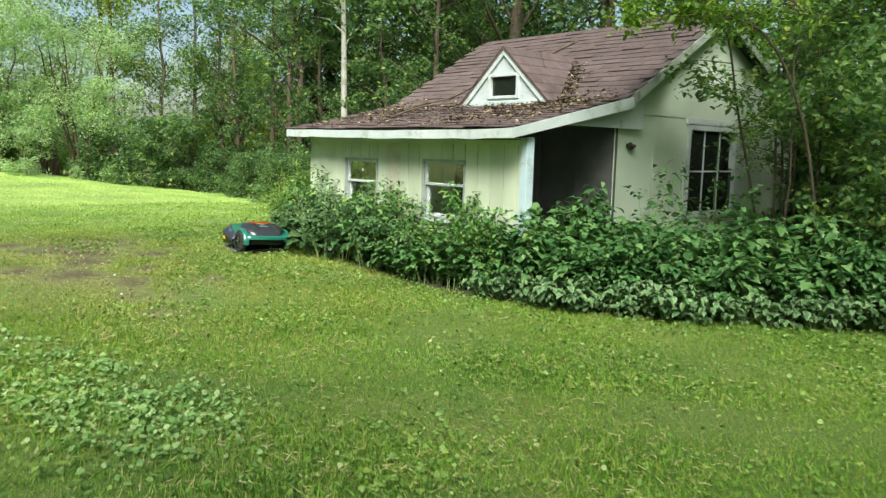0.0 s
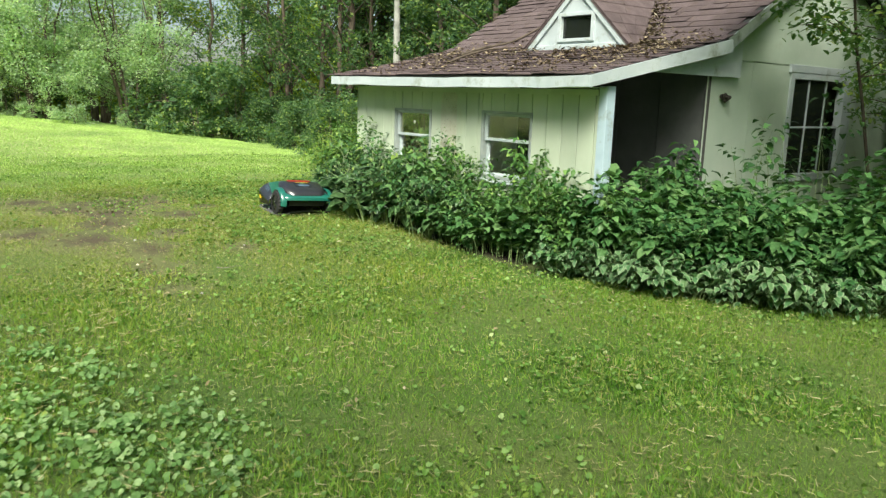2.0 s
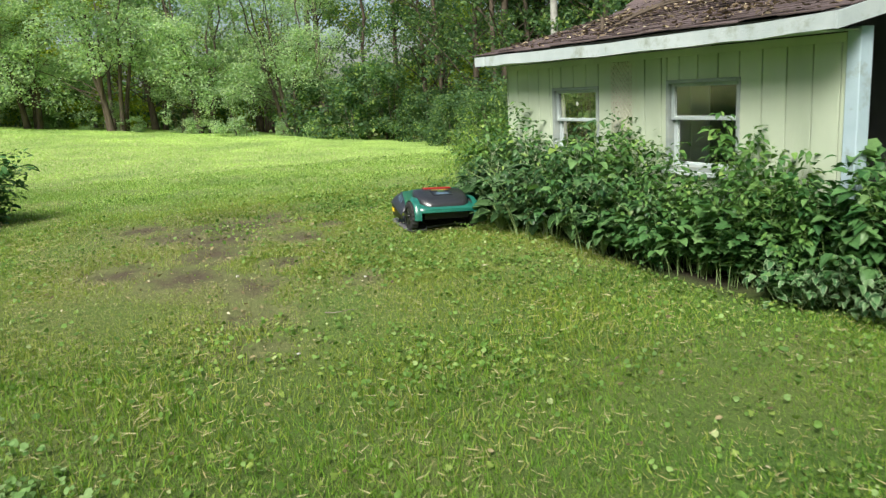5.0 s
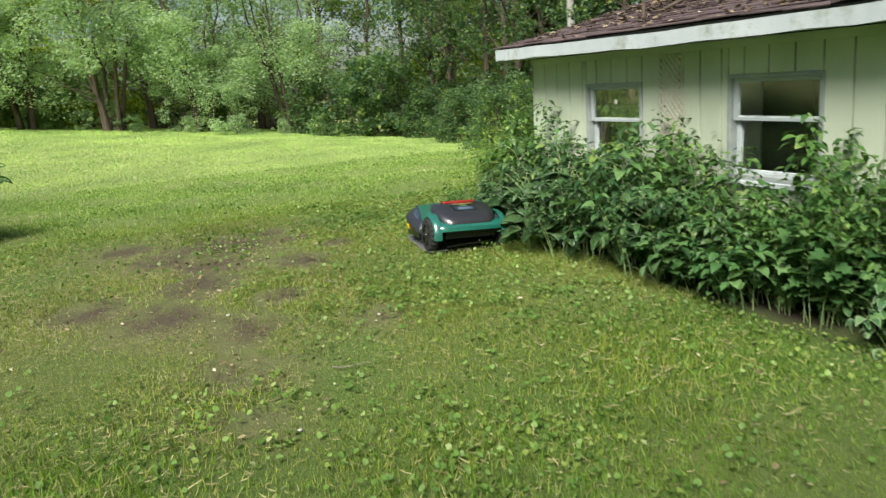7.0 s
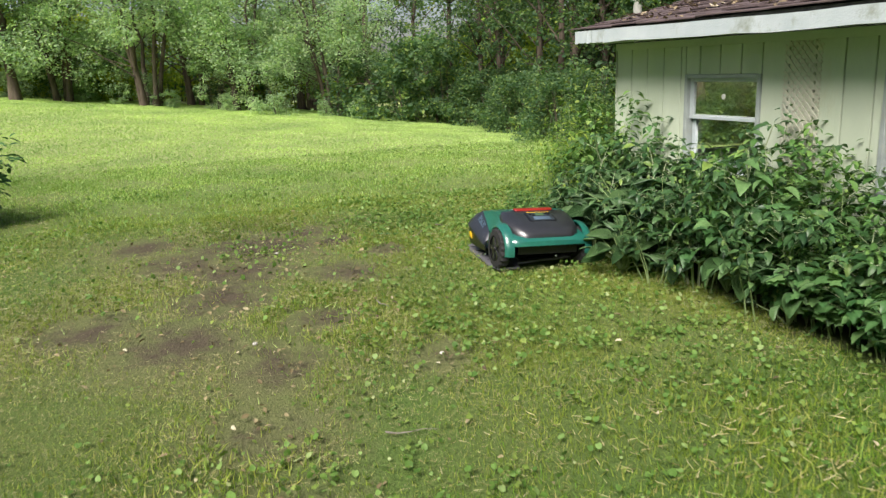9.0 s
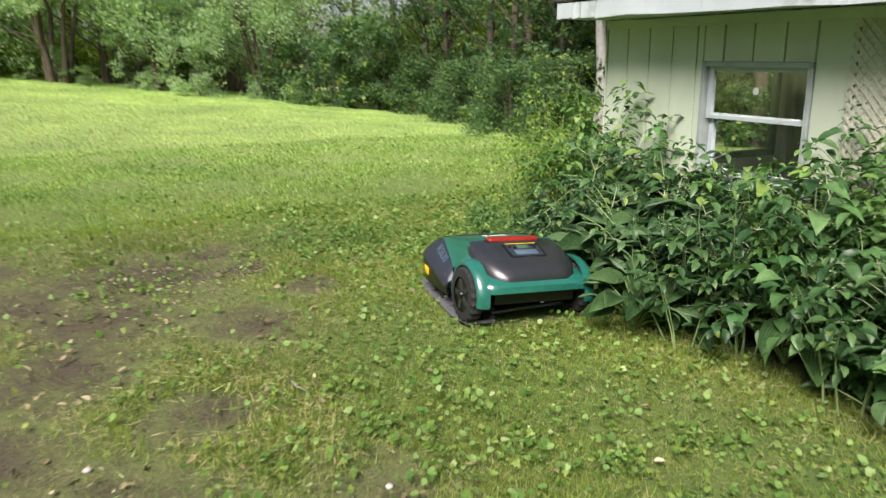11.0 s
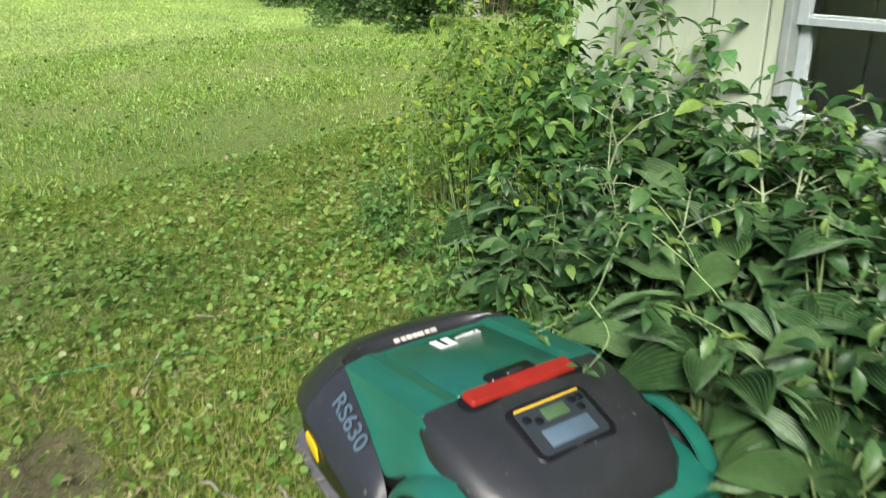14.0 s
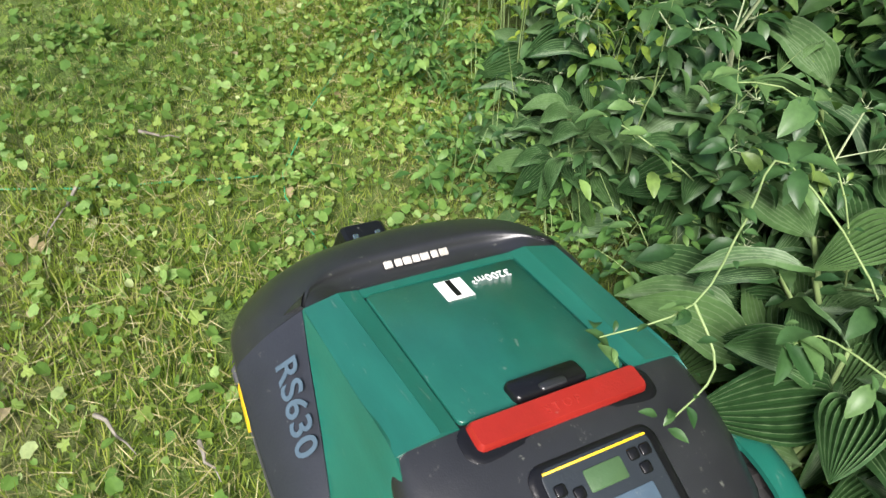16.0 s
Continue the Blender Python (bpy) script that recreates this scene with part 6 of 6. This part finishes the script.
lid = pad("lid", -0.052, 0.2275, -0.1315, 0.1315, 0.2925, 0.2520, 0.0108, 0.010, "greenlid", mower, "dark green flat lid", 0.35)
patch("lid_seam", [[(0.2300, -0.1345, 0.2570), (0.0, -0.1345, 0.2905), (-0.056, -0.1345, 0.2985)], [(0.2300, 0.1345, 0.2570), (0.0, 0.1345, 0.2905), (-0.056, 0.1345, 0.2985)]], "black", mower, "", 2, 0.004)
pad("stop_bezel", -0.113, -0.055, -0.148, 0.148, 0.2985, 0.3035, 0.0055, 0.024, "black", mower, "", 0.6)
stop = pad("stop_bar", -0.098, -0.056, -0.131, 0.131, 0.3005, 0.3035, 0.0145, 0.010, "red", mower, "red stop bar", 0.7)
latch = pad("latch", -0.053, -0.016, -0.066, 0.050, 0.3030, 0.2975, 0.0105, 0.010, "black", mower, "glossy black lid latch", 0.7)
pad("latch_grip", -0.052, -0.038, -0.030, 0.012, 0.3130, 0.3110, 0.0035, 0.006, "greypl", latch, "", 0.8)
bezel = pad("control_panel", -0.256, -0.134, -0.100, 0.094, 0.2555, 0.2985, 0.0068, 0.022, "black", mower, "black control panel with a small green display", 0.5)
pad("panel_face", -0.246, -0.143, -0.085, 0.078, 0.2650, 0.3010, 0.0024, 0.014, "panel", bezel, "", 0.3)
pad("stripe", -0.1505, -0.1475, -0.082, 0.075, 0.3005, 0.3016, 0.0016, 0.001, "yellow", bezel, "", 0.3)
pad("display", -0.187, -0.161, -0.033, 0.024, 0.2877, 0.2968, 0.0020, 0.003, "lcd", bezel, "small green display", 0.3)
for x, y in ((-0.166, -0.052), (-0.166, -0.071), (-0.185, -0.060), (-0.172, 0.062), (-0.182, 0.040)):
    z = 0.2650 + (x + 0.246) * 0.350
    pad("button", x - 0.007, x + 0.007, y - 0.008, y + 0.008, z + 0.0008, z + 0.0057, 0.0030, 0.004, "black", bezel, "", 0.5)
pad("name_plate", -0.236, -0.200, -0.060, 0.052, 0.2700, 0.2826, 0.0022, 0.003, "blueprint", bezel, "slate blue name plate", 0.3)


def wheel(s):
    w = new("wheel")
    w.parent = mower
    w.location = (-0.205, s * 0.278, 0.090)
    vs, fs = [], []
    n = 40
    prof_ = [(-0.033, 0.080), (-0.030, 0.112), (-0.020, 0.120), (0.020, 0.120), (0.030, 0.112), (0.033, 0.080)]
    for k in range(n):
        a = 2 * math.pi * k / n
        for j, (y, rr) in enumerate(prof_):
            rr = rr + (0.008 if k % 2 and 1 <= j <= 4 else 0)
            vs.append((rr * math.cos(a), y, rr * math.sin(a)))
    m = len(prof_)
    for k in range(n):
        for j in range(m - 1):
            fs.append((k * m + j, k * m + j + 1, ((k + 1) % n) * m + j + 1, ((k + 1) % n) * m + j))
    raw("tyre", vs, fs, "rubber", w)
    bm = bmesh.new()
    bmesh.ops.create_cone(bm, cap_ends=True, segments=28, radius1=0.081, radius2=0.076, depth=0.05, matrix=Matrix.Rotation(radians(90), 4, "X"))
    part("rim", bm, "black", w)
    bm = bmesh.new()
    for k in range(5):
        mt = Matrix.Rotation(2 * math.pi * k / 5, 4, "Y") @ Matrix.Translation((0.045, s * 0.027, 0)) @ Matrix.Diagonal((0.055, 0.008, 0.022, 1))
        bmesh.ops.create_cube(bm, size=1.0, matrix=mt)
    part("spokes", bm, "greypl", w)
    bm = bmesh.new()
    bmesh.ops.create_cone(bm, cap_ends=True, segments=16, radius1=0.020, radius2=0.014, depth=0.016, matrix=Matrix.Translation((0, s * 0.032, 0)) @ Matrix.Rotation(radians(90 if s < 0 else -90), 4, "X"))
    part("hub", bm, "black", w)


wheel(1)
wheel(-1)
bm = bmesh.new()
bmesh.ops.create_cone(bm, cap_ends=True, segments=20, radius1=0.05, radius2=0.05, depth=0.04, matrix=Matrix.Translation((0.24, 0, 0.045)) @ Matrix.Rotation(radians(90), 4, "X"))
part("front_wheel", bm, "rubber", mower)


def lettering(name, text, size, mat, parent, m, thick=0.0006, bold=0.0):
    cu = bpy.data.curves.new(name, "FONT")
    cu.body, cu.size, cu.extrude, cu.align_x, cu.align_y = text, size, thick, "CENTER", "CENTER"
    cu.offset = bold
    tmp = new(name, cu)
    me = bpy.data.meshes.new_from_object(tmp.evaluated_get(bpy.context.evaluated_depsgraph_get()))
    bpy.data.objects.remove(tmp)
    ob = link(name, me, mat, parent)
    ob.matrix_basis = m
    return ob


TURN = Matrix.Rotation(radians(-90), 4, "Z")
slope_m = Matrix.Rotation(radians(8.2), 4, "Y")


def on_lid(x):
    return 0.2925 - (x + 0.052) * 0.1449 + 0.0109


lettering("area_print", "3200m\u00b2", 0.023, "print", lid, Matrix.Translation((0.1985, -0.070, on_lid(0.1985) + 0.0006)) @ slope_m @ TURN @ Matrix.Rotation(radians(180), 4, "Z"))
part("number_label", slab(0.167, 0.215, -0.0235, 0.0235, on_lid(0.167), on_lid(0.215), 0.0010, 0.0003), "print", lid, "white label with a black number one")
lettering("label_number", "1", 0.052, "black", lid, Matrix.Translation((0.191, 0.001, on_lid(0.191) + 0.0018)) @ slope_m @ TURN, bold=0.0018)
lettering("stop_print", "S T O P", 0.017, "redprint", stop, Matrix.Translation((-0.080, 0.0, 0.3170)) @ Matrix.Rotation(radians(-4), 4, "Y") @ TURN)
for k, (y, w) in enumerate(((0.056, 0.015), (0.038, 0.013), (0.022, 0.015), (0.006, 0.013), (-0.010, 0.016), (-0.028, 0.013), (-0.045, 0.016))):
    part("raised_mark", slab(0.296, 0.308, y - w / 2, y + w / 2, 0.2360, 0.2415, 0.004, 0.0015), "stone", mower, "pale raised maker's mark")
pa, pb, pc = Vector((0.200, 0.262, 0.2225)), Vector((0.035, 0.280, 0.1785)), Vector((0.110, 0.326, 0.128))
nx = (pb - pa).normalized()
nz = nx.cross(pc - pa).normalized()
if nz.y < 0:
    nz = -nz
ny = nz.cross(nx)
rot = Matrix((nx, ny, nz)).transposed().to_4x4()
lettering("model_print", "RS630", 0.056, "blueprint", mower, Matrix.Translation((pa + pb) / 2 + nz * 0.0075) @ rot, bold=0.0008)


# ---- boundary cable and small litter ----
def cable(points, name="boundary_cable"):
    pts = [(x, y, ground_at(x, y) + 0.012 + 0.008 * math.sin(9 * x + 5 * y)) for x, y in points]
    lines = []
    for a, b in zip(pts, pts[1:]):
        for k in range(5):
            lines.append(tuple(np.array(a) + (np.array(b) - np.array(a)) * k / 5))
    lines.append(pts[-1])
    ob = tubes(name, [(lines, [0.0021] * len(lines))], "wire", None, 5)
    return tagged(ob, "thin green boundary cable lying in the grass", "cable")


cable([(0.60, -1.48), (0.53, -1.48), (0.44, -1.49), (0.35, -1.49), (0.27, -1.46), (0.16, -1.37), (0.05, -1.29), (-0.10, -1.14), (-0.28, -0.98), (-0.5, -0.75)])
cable([(0.26, -1.50), (0.20, -1.64), (0.11, -1.88), (0.06, -2.01), (0.0, -2.2)])


def twig(x, y, ln, yaw):
    r = np.random.default_rng(int(abs(x * 1000)))
    ts = np.linspace(0, 1, 5)
    z = ground_at(x, y) + 0.035
    pts = np.stack([x + math.cos(yaw) * ln * ts, y + math.sin(yaw) * ln * ts, z + 0 * ts], -1) + r.normal(0, 0.004, (5, 3))
    ob = tubes("twig", [(pts, 0.0036 * (1.25 - ts))], "twig", None, 5)
    return tagged(ob, "short dry twig lying in the grass", "twig", "twigs on the lawn")


for x, y, ln, yaw in ((0.15, -1.88, 0.16, -0.6), (0.74, -1.99, 0.11, 0.3), (0.87, -1.88, 0.08, 0.2), (2.9, -3.1, 0.22, 1.2), (0.0, -1.7, 0.1, 0.9), (1.6, -2.7, 0.15, 0.2)):
    twig(x, y, ln, yaw)


def pebble(x, y, s, k):
    bm = bmesh.new()
    bmesh.ops.create_icosphere(bm, subdivisions=2, radius=s)
    for v in bm.verts:
        v.co *= 1 + 0.25 * noise.noise(v.co * 25 + Vector((k, 0, 0)))
        v.co.z *= 0.6
    ob = part("pebble", bm, "stone", None, "", True)
    ob.location = (x, y, ground_at(x, y) + 0.008)
    return tagged(ob, "small pale stone lying in the lawn", "stone", "stones in the lawn")


for k, (x, y, s) in enumerate(((1.85, -3.42, 0.014), (2.3, -2.6, 0.013), (3.4, -3.4, 0.012), (0.2, -3.0, 0.012))):
    pebble(x, y, s, k)

# dead branch and leaf litter on the roof, an old nest by the jamb
br = [([(0.80, 1.05, roof_z(1.05) + 0.03), (0.86, 1.40, roof_z(1.4) + 0.07), (0.97, 1.80, roof_z(1.8) + 0.06), (1.10, 2.15, roof_z(2.15) + 0.05), (1.24, 2.45, roof_z(2.45) + 0.04)], [0.020, 0.019, 0.016, 0.012, 0.006]),
      ([(1.35, 0.42, roof_z(0.42) + 0.03), (1.45, 0.60, roof_z(0.6) + 0.08), (1.50, 0.95, roof_z(0.95) + 0.10), (1.58, 1.40, roof_z(1.4) + 0.05)], [0.017, 0.016, 0.012, 0.006]),
      ([(1.22, 0.35, roof_z(0.35) + 0.0), (1.21, 0.36, roof_z(0.35) + 0.13)], [0.020, 0.018]),
      ([(1.80, 2.95, roof_z(2.95) + 0.03), (1.93, 3.18, roof_z(3.18) + 0.05), (2.06, 3.42, roof_z(3.42) + 0.04)], [0.010, 0.016, 0.012])]
br = [(flow(p, 3), np.interp(np.linspace(0, 1, 3 * (len(p) - 1) + 1), np.linspace(0, 1, len(p)), q)) for p, q in br]
dead = tagged(new("dead_branch"), "dark dead broken branches lying on the roof", "branch")
for line in br:
    tubes("limb", [line], "bark", dead, 6)
r_ = np.random.default_rng(5)
n = 7200
lx, ly = r_.uniform(-0.05, 4.2, n), EAVE_Y + 2.2 * r_.uniform(0, 1, n) ** 0.8
k = (r_.uniform(0, 1, n) < 0.35 + 0.6 * np.exp(-((ly - 1.25) / 0.35) ** 2)) & (r_.uniform(0, 1, n) < 0.25 + 0.75 * (np.abs(lx - 3.3) < 0.8) + 0.3 * (lx < 2))
lx, ly = lx[k], ly[k]
vy = 1.5 + 1.2 * r_.uniform(0, 1, 900) ** 1.7
lx = np.concatenate([lx, 3.30 - 0.68 * (vy - 1.55) + np.abs(r_.normal(0, 0.13, 900))])
ly = np.concatenate([ly, vy])
lz = np.array([roof_z(v) for v in ly]) + r_.uniform(0.012, 0.035, len(ly))
tagged(scatter("roof_litter", LEAF, LEAF_F, np.stack([lx, ly, lz], -1), r_.uniform(0, 6.28, len(lx)), r_.normal(0.1, 0.3, len(lx)), r_.normal(0, 0.4, len(lx)), r_.uniform(0.025, 0.066, len(lx)), "rooflitter"), "dry brown leaves lying on the roof", "leaf litter", kind="stuff")
bm = bmesh.new()
bmesh.ops.create_icosphere(bm, subdivisions=3, radius=0.042, matrix=Matrix.Translation((GX + 0.035, 1.98, 1.42)) @ Matrix.Diagonal((0.8, 1.7, 0.9, 1)))
for v in bm.verts:
    v.co += v.normal * 0.045 * noise.noise(v.co * 30)
tagged(part("old_nest", bm, "dark"), "dark dried nest stuck to the gable wall", "nest")


# ---- lawn: blades, broad leaves and fallen leaves ----
def on_lawn(x, y):
    keep = y < np.interp(x, [-0.9, -0.3, 0.3, 1.5, 3.2, 4.2, 5.4, 6.2, 7.3, 9.0], [0.1, -0.5, -0.9, -0.95, -0.85, -0.65, -0.28, 0.25, 1.2, 2.7]) + 0.06
    keep |= x < -0.7
    ca, sa = math.cos(radians(-8.8)), math.sin(radians(-8.8))
    u, v = (x - 0.70) * ca + (y + 1.48) * sa, -(x - 0.70) * sa + (y + 1.48) * ca
    on_plate = (u > -0.06) & (u < 0.75) & (np.abs(v) < 0.285)
    return keep & ~on_plate


def bare(x, y):
    """How worn the turf is, 0 to 1."""
    v, halo = np.zeros_like(x), np.zeros_like(x)
    for cx, cy, r in WORN:
        v = np.maximum(v, 1 - np.hypot(x - cx, y - cy) / r)
        halo = np.maximum(halo, 1 - np.hypot(x - cx, y - cy) / (2.0 * r))
    wob = 0.22 * np.sin(5.1 * x + 2 * np.sin(3.3 * y)) * np.sin(4.7 * y + 1.3 * np.sin(4.1 * x))
    return np.maximum(np.clip((v + 1.5 * wob - 0.03) * 1.9, 0, 0.97) * (v > 0), np.clip(0.8 * halo + 0.8 * wob - 0.08, 0, 0.32))


def turf(x0, x1, y0, y1, density, h0, h1, seed, wide=1.0):
    r = np.random.default_rng(seed)
    n = int((x1 - x0) * (y1 - y0) * density)
    x, y = r.uniform(x0, x1, n), r.uniform(y0, y1, n)
    k = on_lawn(x, y) & (r.uniform(0, 1, n) > bare(x, y))
    x, y = x[k], y[k]
    n = len(x)
    h = r.uniform(h0, h1, n) * (0.85 + 0.3 * np.sin(x * 2.2 + np.sin(y * 1.7)) * np.sin(y * 2.6) * (x > -2))
    z = gz(x, y) - 0.005
    return np.stack([x, y, z], -1), r.uniform(0, 6.28, n), r.normal(0.8, 0.42, n), r.normal(0, 0.6, n), np.stack([h, h * wide * 0.9, h], -1)


def dry_part(cat, seed):
    """Which blades belong to the drier, yellower turf that begins towards the charging base."""
    p, rr = cat[0], np.random.default_rng(seed)
    streak = 0.25 * np.sin(1.7 * p[:, 0] + 2.2 * np.sin(1.1 * p[:, 1])) * np.sin(2.3 * p[:, 1])
    return rr.uniform(0, 1, len(p)) < 0.92 * (1 - smooth(2.2, 5.2, p[:, 0] + 3 * streak)) * smooth(-3.5, -1.0, p[:, 0]) + 0.12


near = turf(-1.6, 2.6, -3.4, 0.2, 17500, 0.020, 0.060, 1)
sets = [turf(2.6, 10, -7.2, 2.5, 5000, 0.025, 0.075, 2, 1.8), turf(-1.6, 2.6, -7.2, -3.4, 4600, 0.025, 0.06, 3, 1.7), turf(-6, -1.6, -7.5, 4, 2200, 0.03, 0.055, 4, 2.6)]
wide = [np.concatenate([q[i] for q in sets]) for i in range(5)]
for cat, shape, seed, label in ((near, (BLADE, BLADE_F), 61, "short mown lawn grass round the charging base"), (wide, (SLIVER, SLIVER_F), 62, "short mown lawn grass mixed with moss and weeds")):
    dry_ones = dry_part(cat, seed)
    tagged(scatter("lawn_grass", *shape, *[c[~dry_ones] for c in cat], "grass"), label, "grass", kind="stuff")
    tagged(scatter("dry_lawn_grass", *shape, *[c[dry_ones] for c in cat], "drygrass"), "drier yellowish grass among the green lawn", "grass", kind="stuff")
sets = [turf(10, 18, -20, 6, 170, 0.04, 0.07, 13, 5.0), turf(-22, 10, -20, -11, 150, 0.04, 0.07, 14, 6.0), turf(-6, 10, -11, -7.2, 500, 0.035, 0.06, 15, 3.5)]
cat = [np.concatenate([s[i] for s in sets]) for i in range(5)]
tagged(scatter("outer_lawn_grass", SLIVER, SLIVER_F, *cat, "grass"), "lawn grass at the garden's outer side", "grass", kind="stuff")
# pale blades thicken towards the far end to paint its stronger light
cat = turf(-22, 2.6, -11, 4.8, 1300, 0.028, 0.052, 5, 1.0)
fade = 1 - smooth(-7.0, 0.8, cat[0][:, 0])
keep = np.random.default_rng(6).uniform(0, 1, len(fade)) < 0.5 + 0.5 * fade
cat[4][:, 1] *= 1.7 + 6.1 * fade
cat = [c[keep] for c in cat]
tagged(scatter("far_lawn_grass", SLIVER, SLIVER_F, *cat, "palegrass"), "grass on the open far lawn, coloured pale for its brighter light", "grass", kind="stuff")
sets = [turf(-1.2, 3.0, -4.6, -0.4, 4200, 0.016, 0.055, 8, 0.55), turf(3.0, 8.0, -6.5, 0.0, 420, 0.03, 0.07, 10, 1.3), turf(-0.9, 3.4, -4.9, -2.5, 2400, 0.016, 0.05, 16, 0.9), turf(-4.0, 3.0, -7.0, -4.6, 420, 0.03, 0.07, 12, 1.6)]
x_, yw_, p_, r2_, s_ = [np.concatenate([s[i] for s in sets]) for i in range(5)]
x_[:, 2] += np.random.default_rng(17).uniform(0.018, 0.05, len(x_))
tagged(scatter("lawn_straw", BLADE, BLADE_F, x_, yw_, 0.12 * (p_ - 0.8), r2_, s_, "straw"), "dry straw bits lying in the lawn", "straw", kind="stuff")


def broadleaf(x0, x1, y0, y1, density, s0, s1, seed, only=False):
    r = np.random.default_rng(seed)
    n = int((x1 - x0) * (y1 - y0) * density)
    x, y = r.uniform(x0, x1, n), r.uniform(y0, y1, n)
    patch = 0.5 + 0.5 * np.sin(1.9 * x + 1.4 * np.sin(1.3 * y)) * np.sin(1.6 * y + 0.8 + np.sin(1.1 * x))
    if only:
        patch = 1.25 * np.exp(-(((x - 5.3 - 0.8 * (y + 4.8)) / 1.5) ** 2 + ((y + 4.85 + 0.15 * np.sin(3 * x)) / 0.72) ** 2) ** 2) * (0.45 + 0.55 * patch)
    tuft = 0.5 + 0.5 * np.sin(11 * x + 2 * np.sin(7 * y)) * np.sin(10 * y + 2 * np.sin(8 * x + 1))
    patch = patch * (0.35 + 1.15 * tuft ** 1.5)
    if not only:
        rim_y = np.interp(x, [-0.9, 0.3, 1.5, 3.2, 4.2, 5.4, 6.2, 7.3, 9.0], [0.1, -0.9, -0.95, -0.85, -0.65, -0.28, 0.25, 1.2, 2.7])
        patch = np.maximum(patch, 0.95 * np.exp(-((np.maximum(0, rim_y - y)) / 1.3) ** 2) * smooth(1.6, 3.4, x) * (0.35 + 0.65 * tuft))
    k = on_lawn(x, y) & (r.uniform(0, 1, n) < (0.0 if only else 0.06 + 0.16 * smooth(-2.8, -2.0, y) * (1 - smooth(1.6, 2.8, x))) + 0.94 * patch ** 2.6) & (r.uniform(0, 1, n) > bare(x, y) * 0.8)
    x, y = x[k], y[k]
    n = len(x)
    return np.stack([x, y, gz(x, y) + r.uniform(0.012, 0.056, n)], -1), r.uniform(0, 6.28, n), r.normal(0.0, 0.55, n), r.normal(0, 0.55, n), s0 + (s1 - s0) * r.uniform(0, 1, n) ** 1.5


sets = [broadleaf(-1.6, 2.6, -3.4, 0.2, 5600, 0.007, 0.029, 21), broadleaf(2.6, 10, -7.2, 2.5, 1500, 0.012, 0.030, 22), broadleaf(-1.6, 2.6, -7.2, -3.4, 900, 0.012, 0.027, 23), broadleaf(-6, -1.6, -7.5, 4, 260, 0.014, 0.03, 24)]
cat = [np.concatenate([s[i] for s in sets]) for i in range(5)]
ROUND = [(0, 0, 0), (-0.1, 0.36, 0.04), (0.35, 0.56, 0.08), (0.85, 0.32, 0.03), (1, 0, 0), (0.85, -0.32, 0.03), (0.35, -0.56, 0.08), (-0.1, -0.36, 0.04)]
ROUND_F = [(0, 3, 2, 1), (0, 5, 4, 3), (0, 7, 6, 5)]
pick = np.random.default_rng(29).uniform(0, 1, len(cat[0])) < 0.5
tagged(scatter("lawn_weeds", ROUND, ROUND_F, *[c[pick] for c in cat], "clover"), "round-leaved creeping weeds spread through the lawn", "weeds", kind="stuff")
other = [c[~pick] for c in cat]
other[4] = other[4] * 1.05
tagged(scatter("lawn_weeds", *LOBED, *other, "weed"), "small lobed weeds mixed into the grass", "weeds", kind="stuff")

tagged(scatter("ground_ivy", ROUND, ROUND_F, *broadleaf(3.0, 7.6, -6.2, -3.3, 3600, 0.014, 0.032, 25, True), "paleivy"), "dense patch of pale round-leaved ground ivy in the lawn", "weeds", kind="stuff")
r_ = np.random.default_rng(31)
n = 4200
x, y = r_.uniform(-2, 6, n), r_.uniform(-5, -0.5, n)
k = on_lawn(x, y) & (r_.uniform(0, 1, n) < 0.12 + bare(x, y))
x, y = x[k], y[k]
n = len(x)
tagged(scatter("fallen_leaves", LEAF, LEAF_F, np.stack([x, y, gz(x, y) + r_.uniform(0.015, 0.04, n)], -1), r_.uniform(0, 6.28, n), r_.normal(0, 0.3, n), r_.normal(0, 0.4, n), r_.uniform(0.012, 0.042, n), "dryleaf"), "dry fallen leaves and chips on the lawn", "leaf litter", kind="stuff")

shingles()
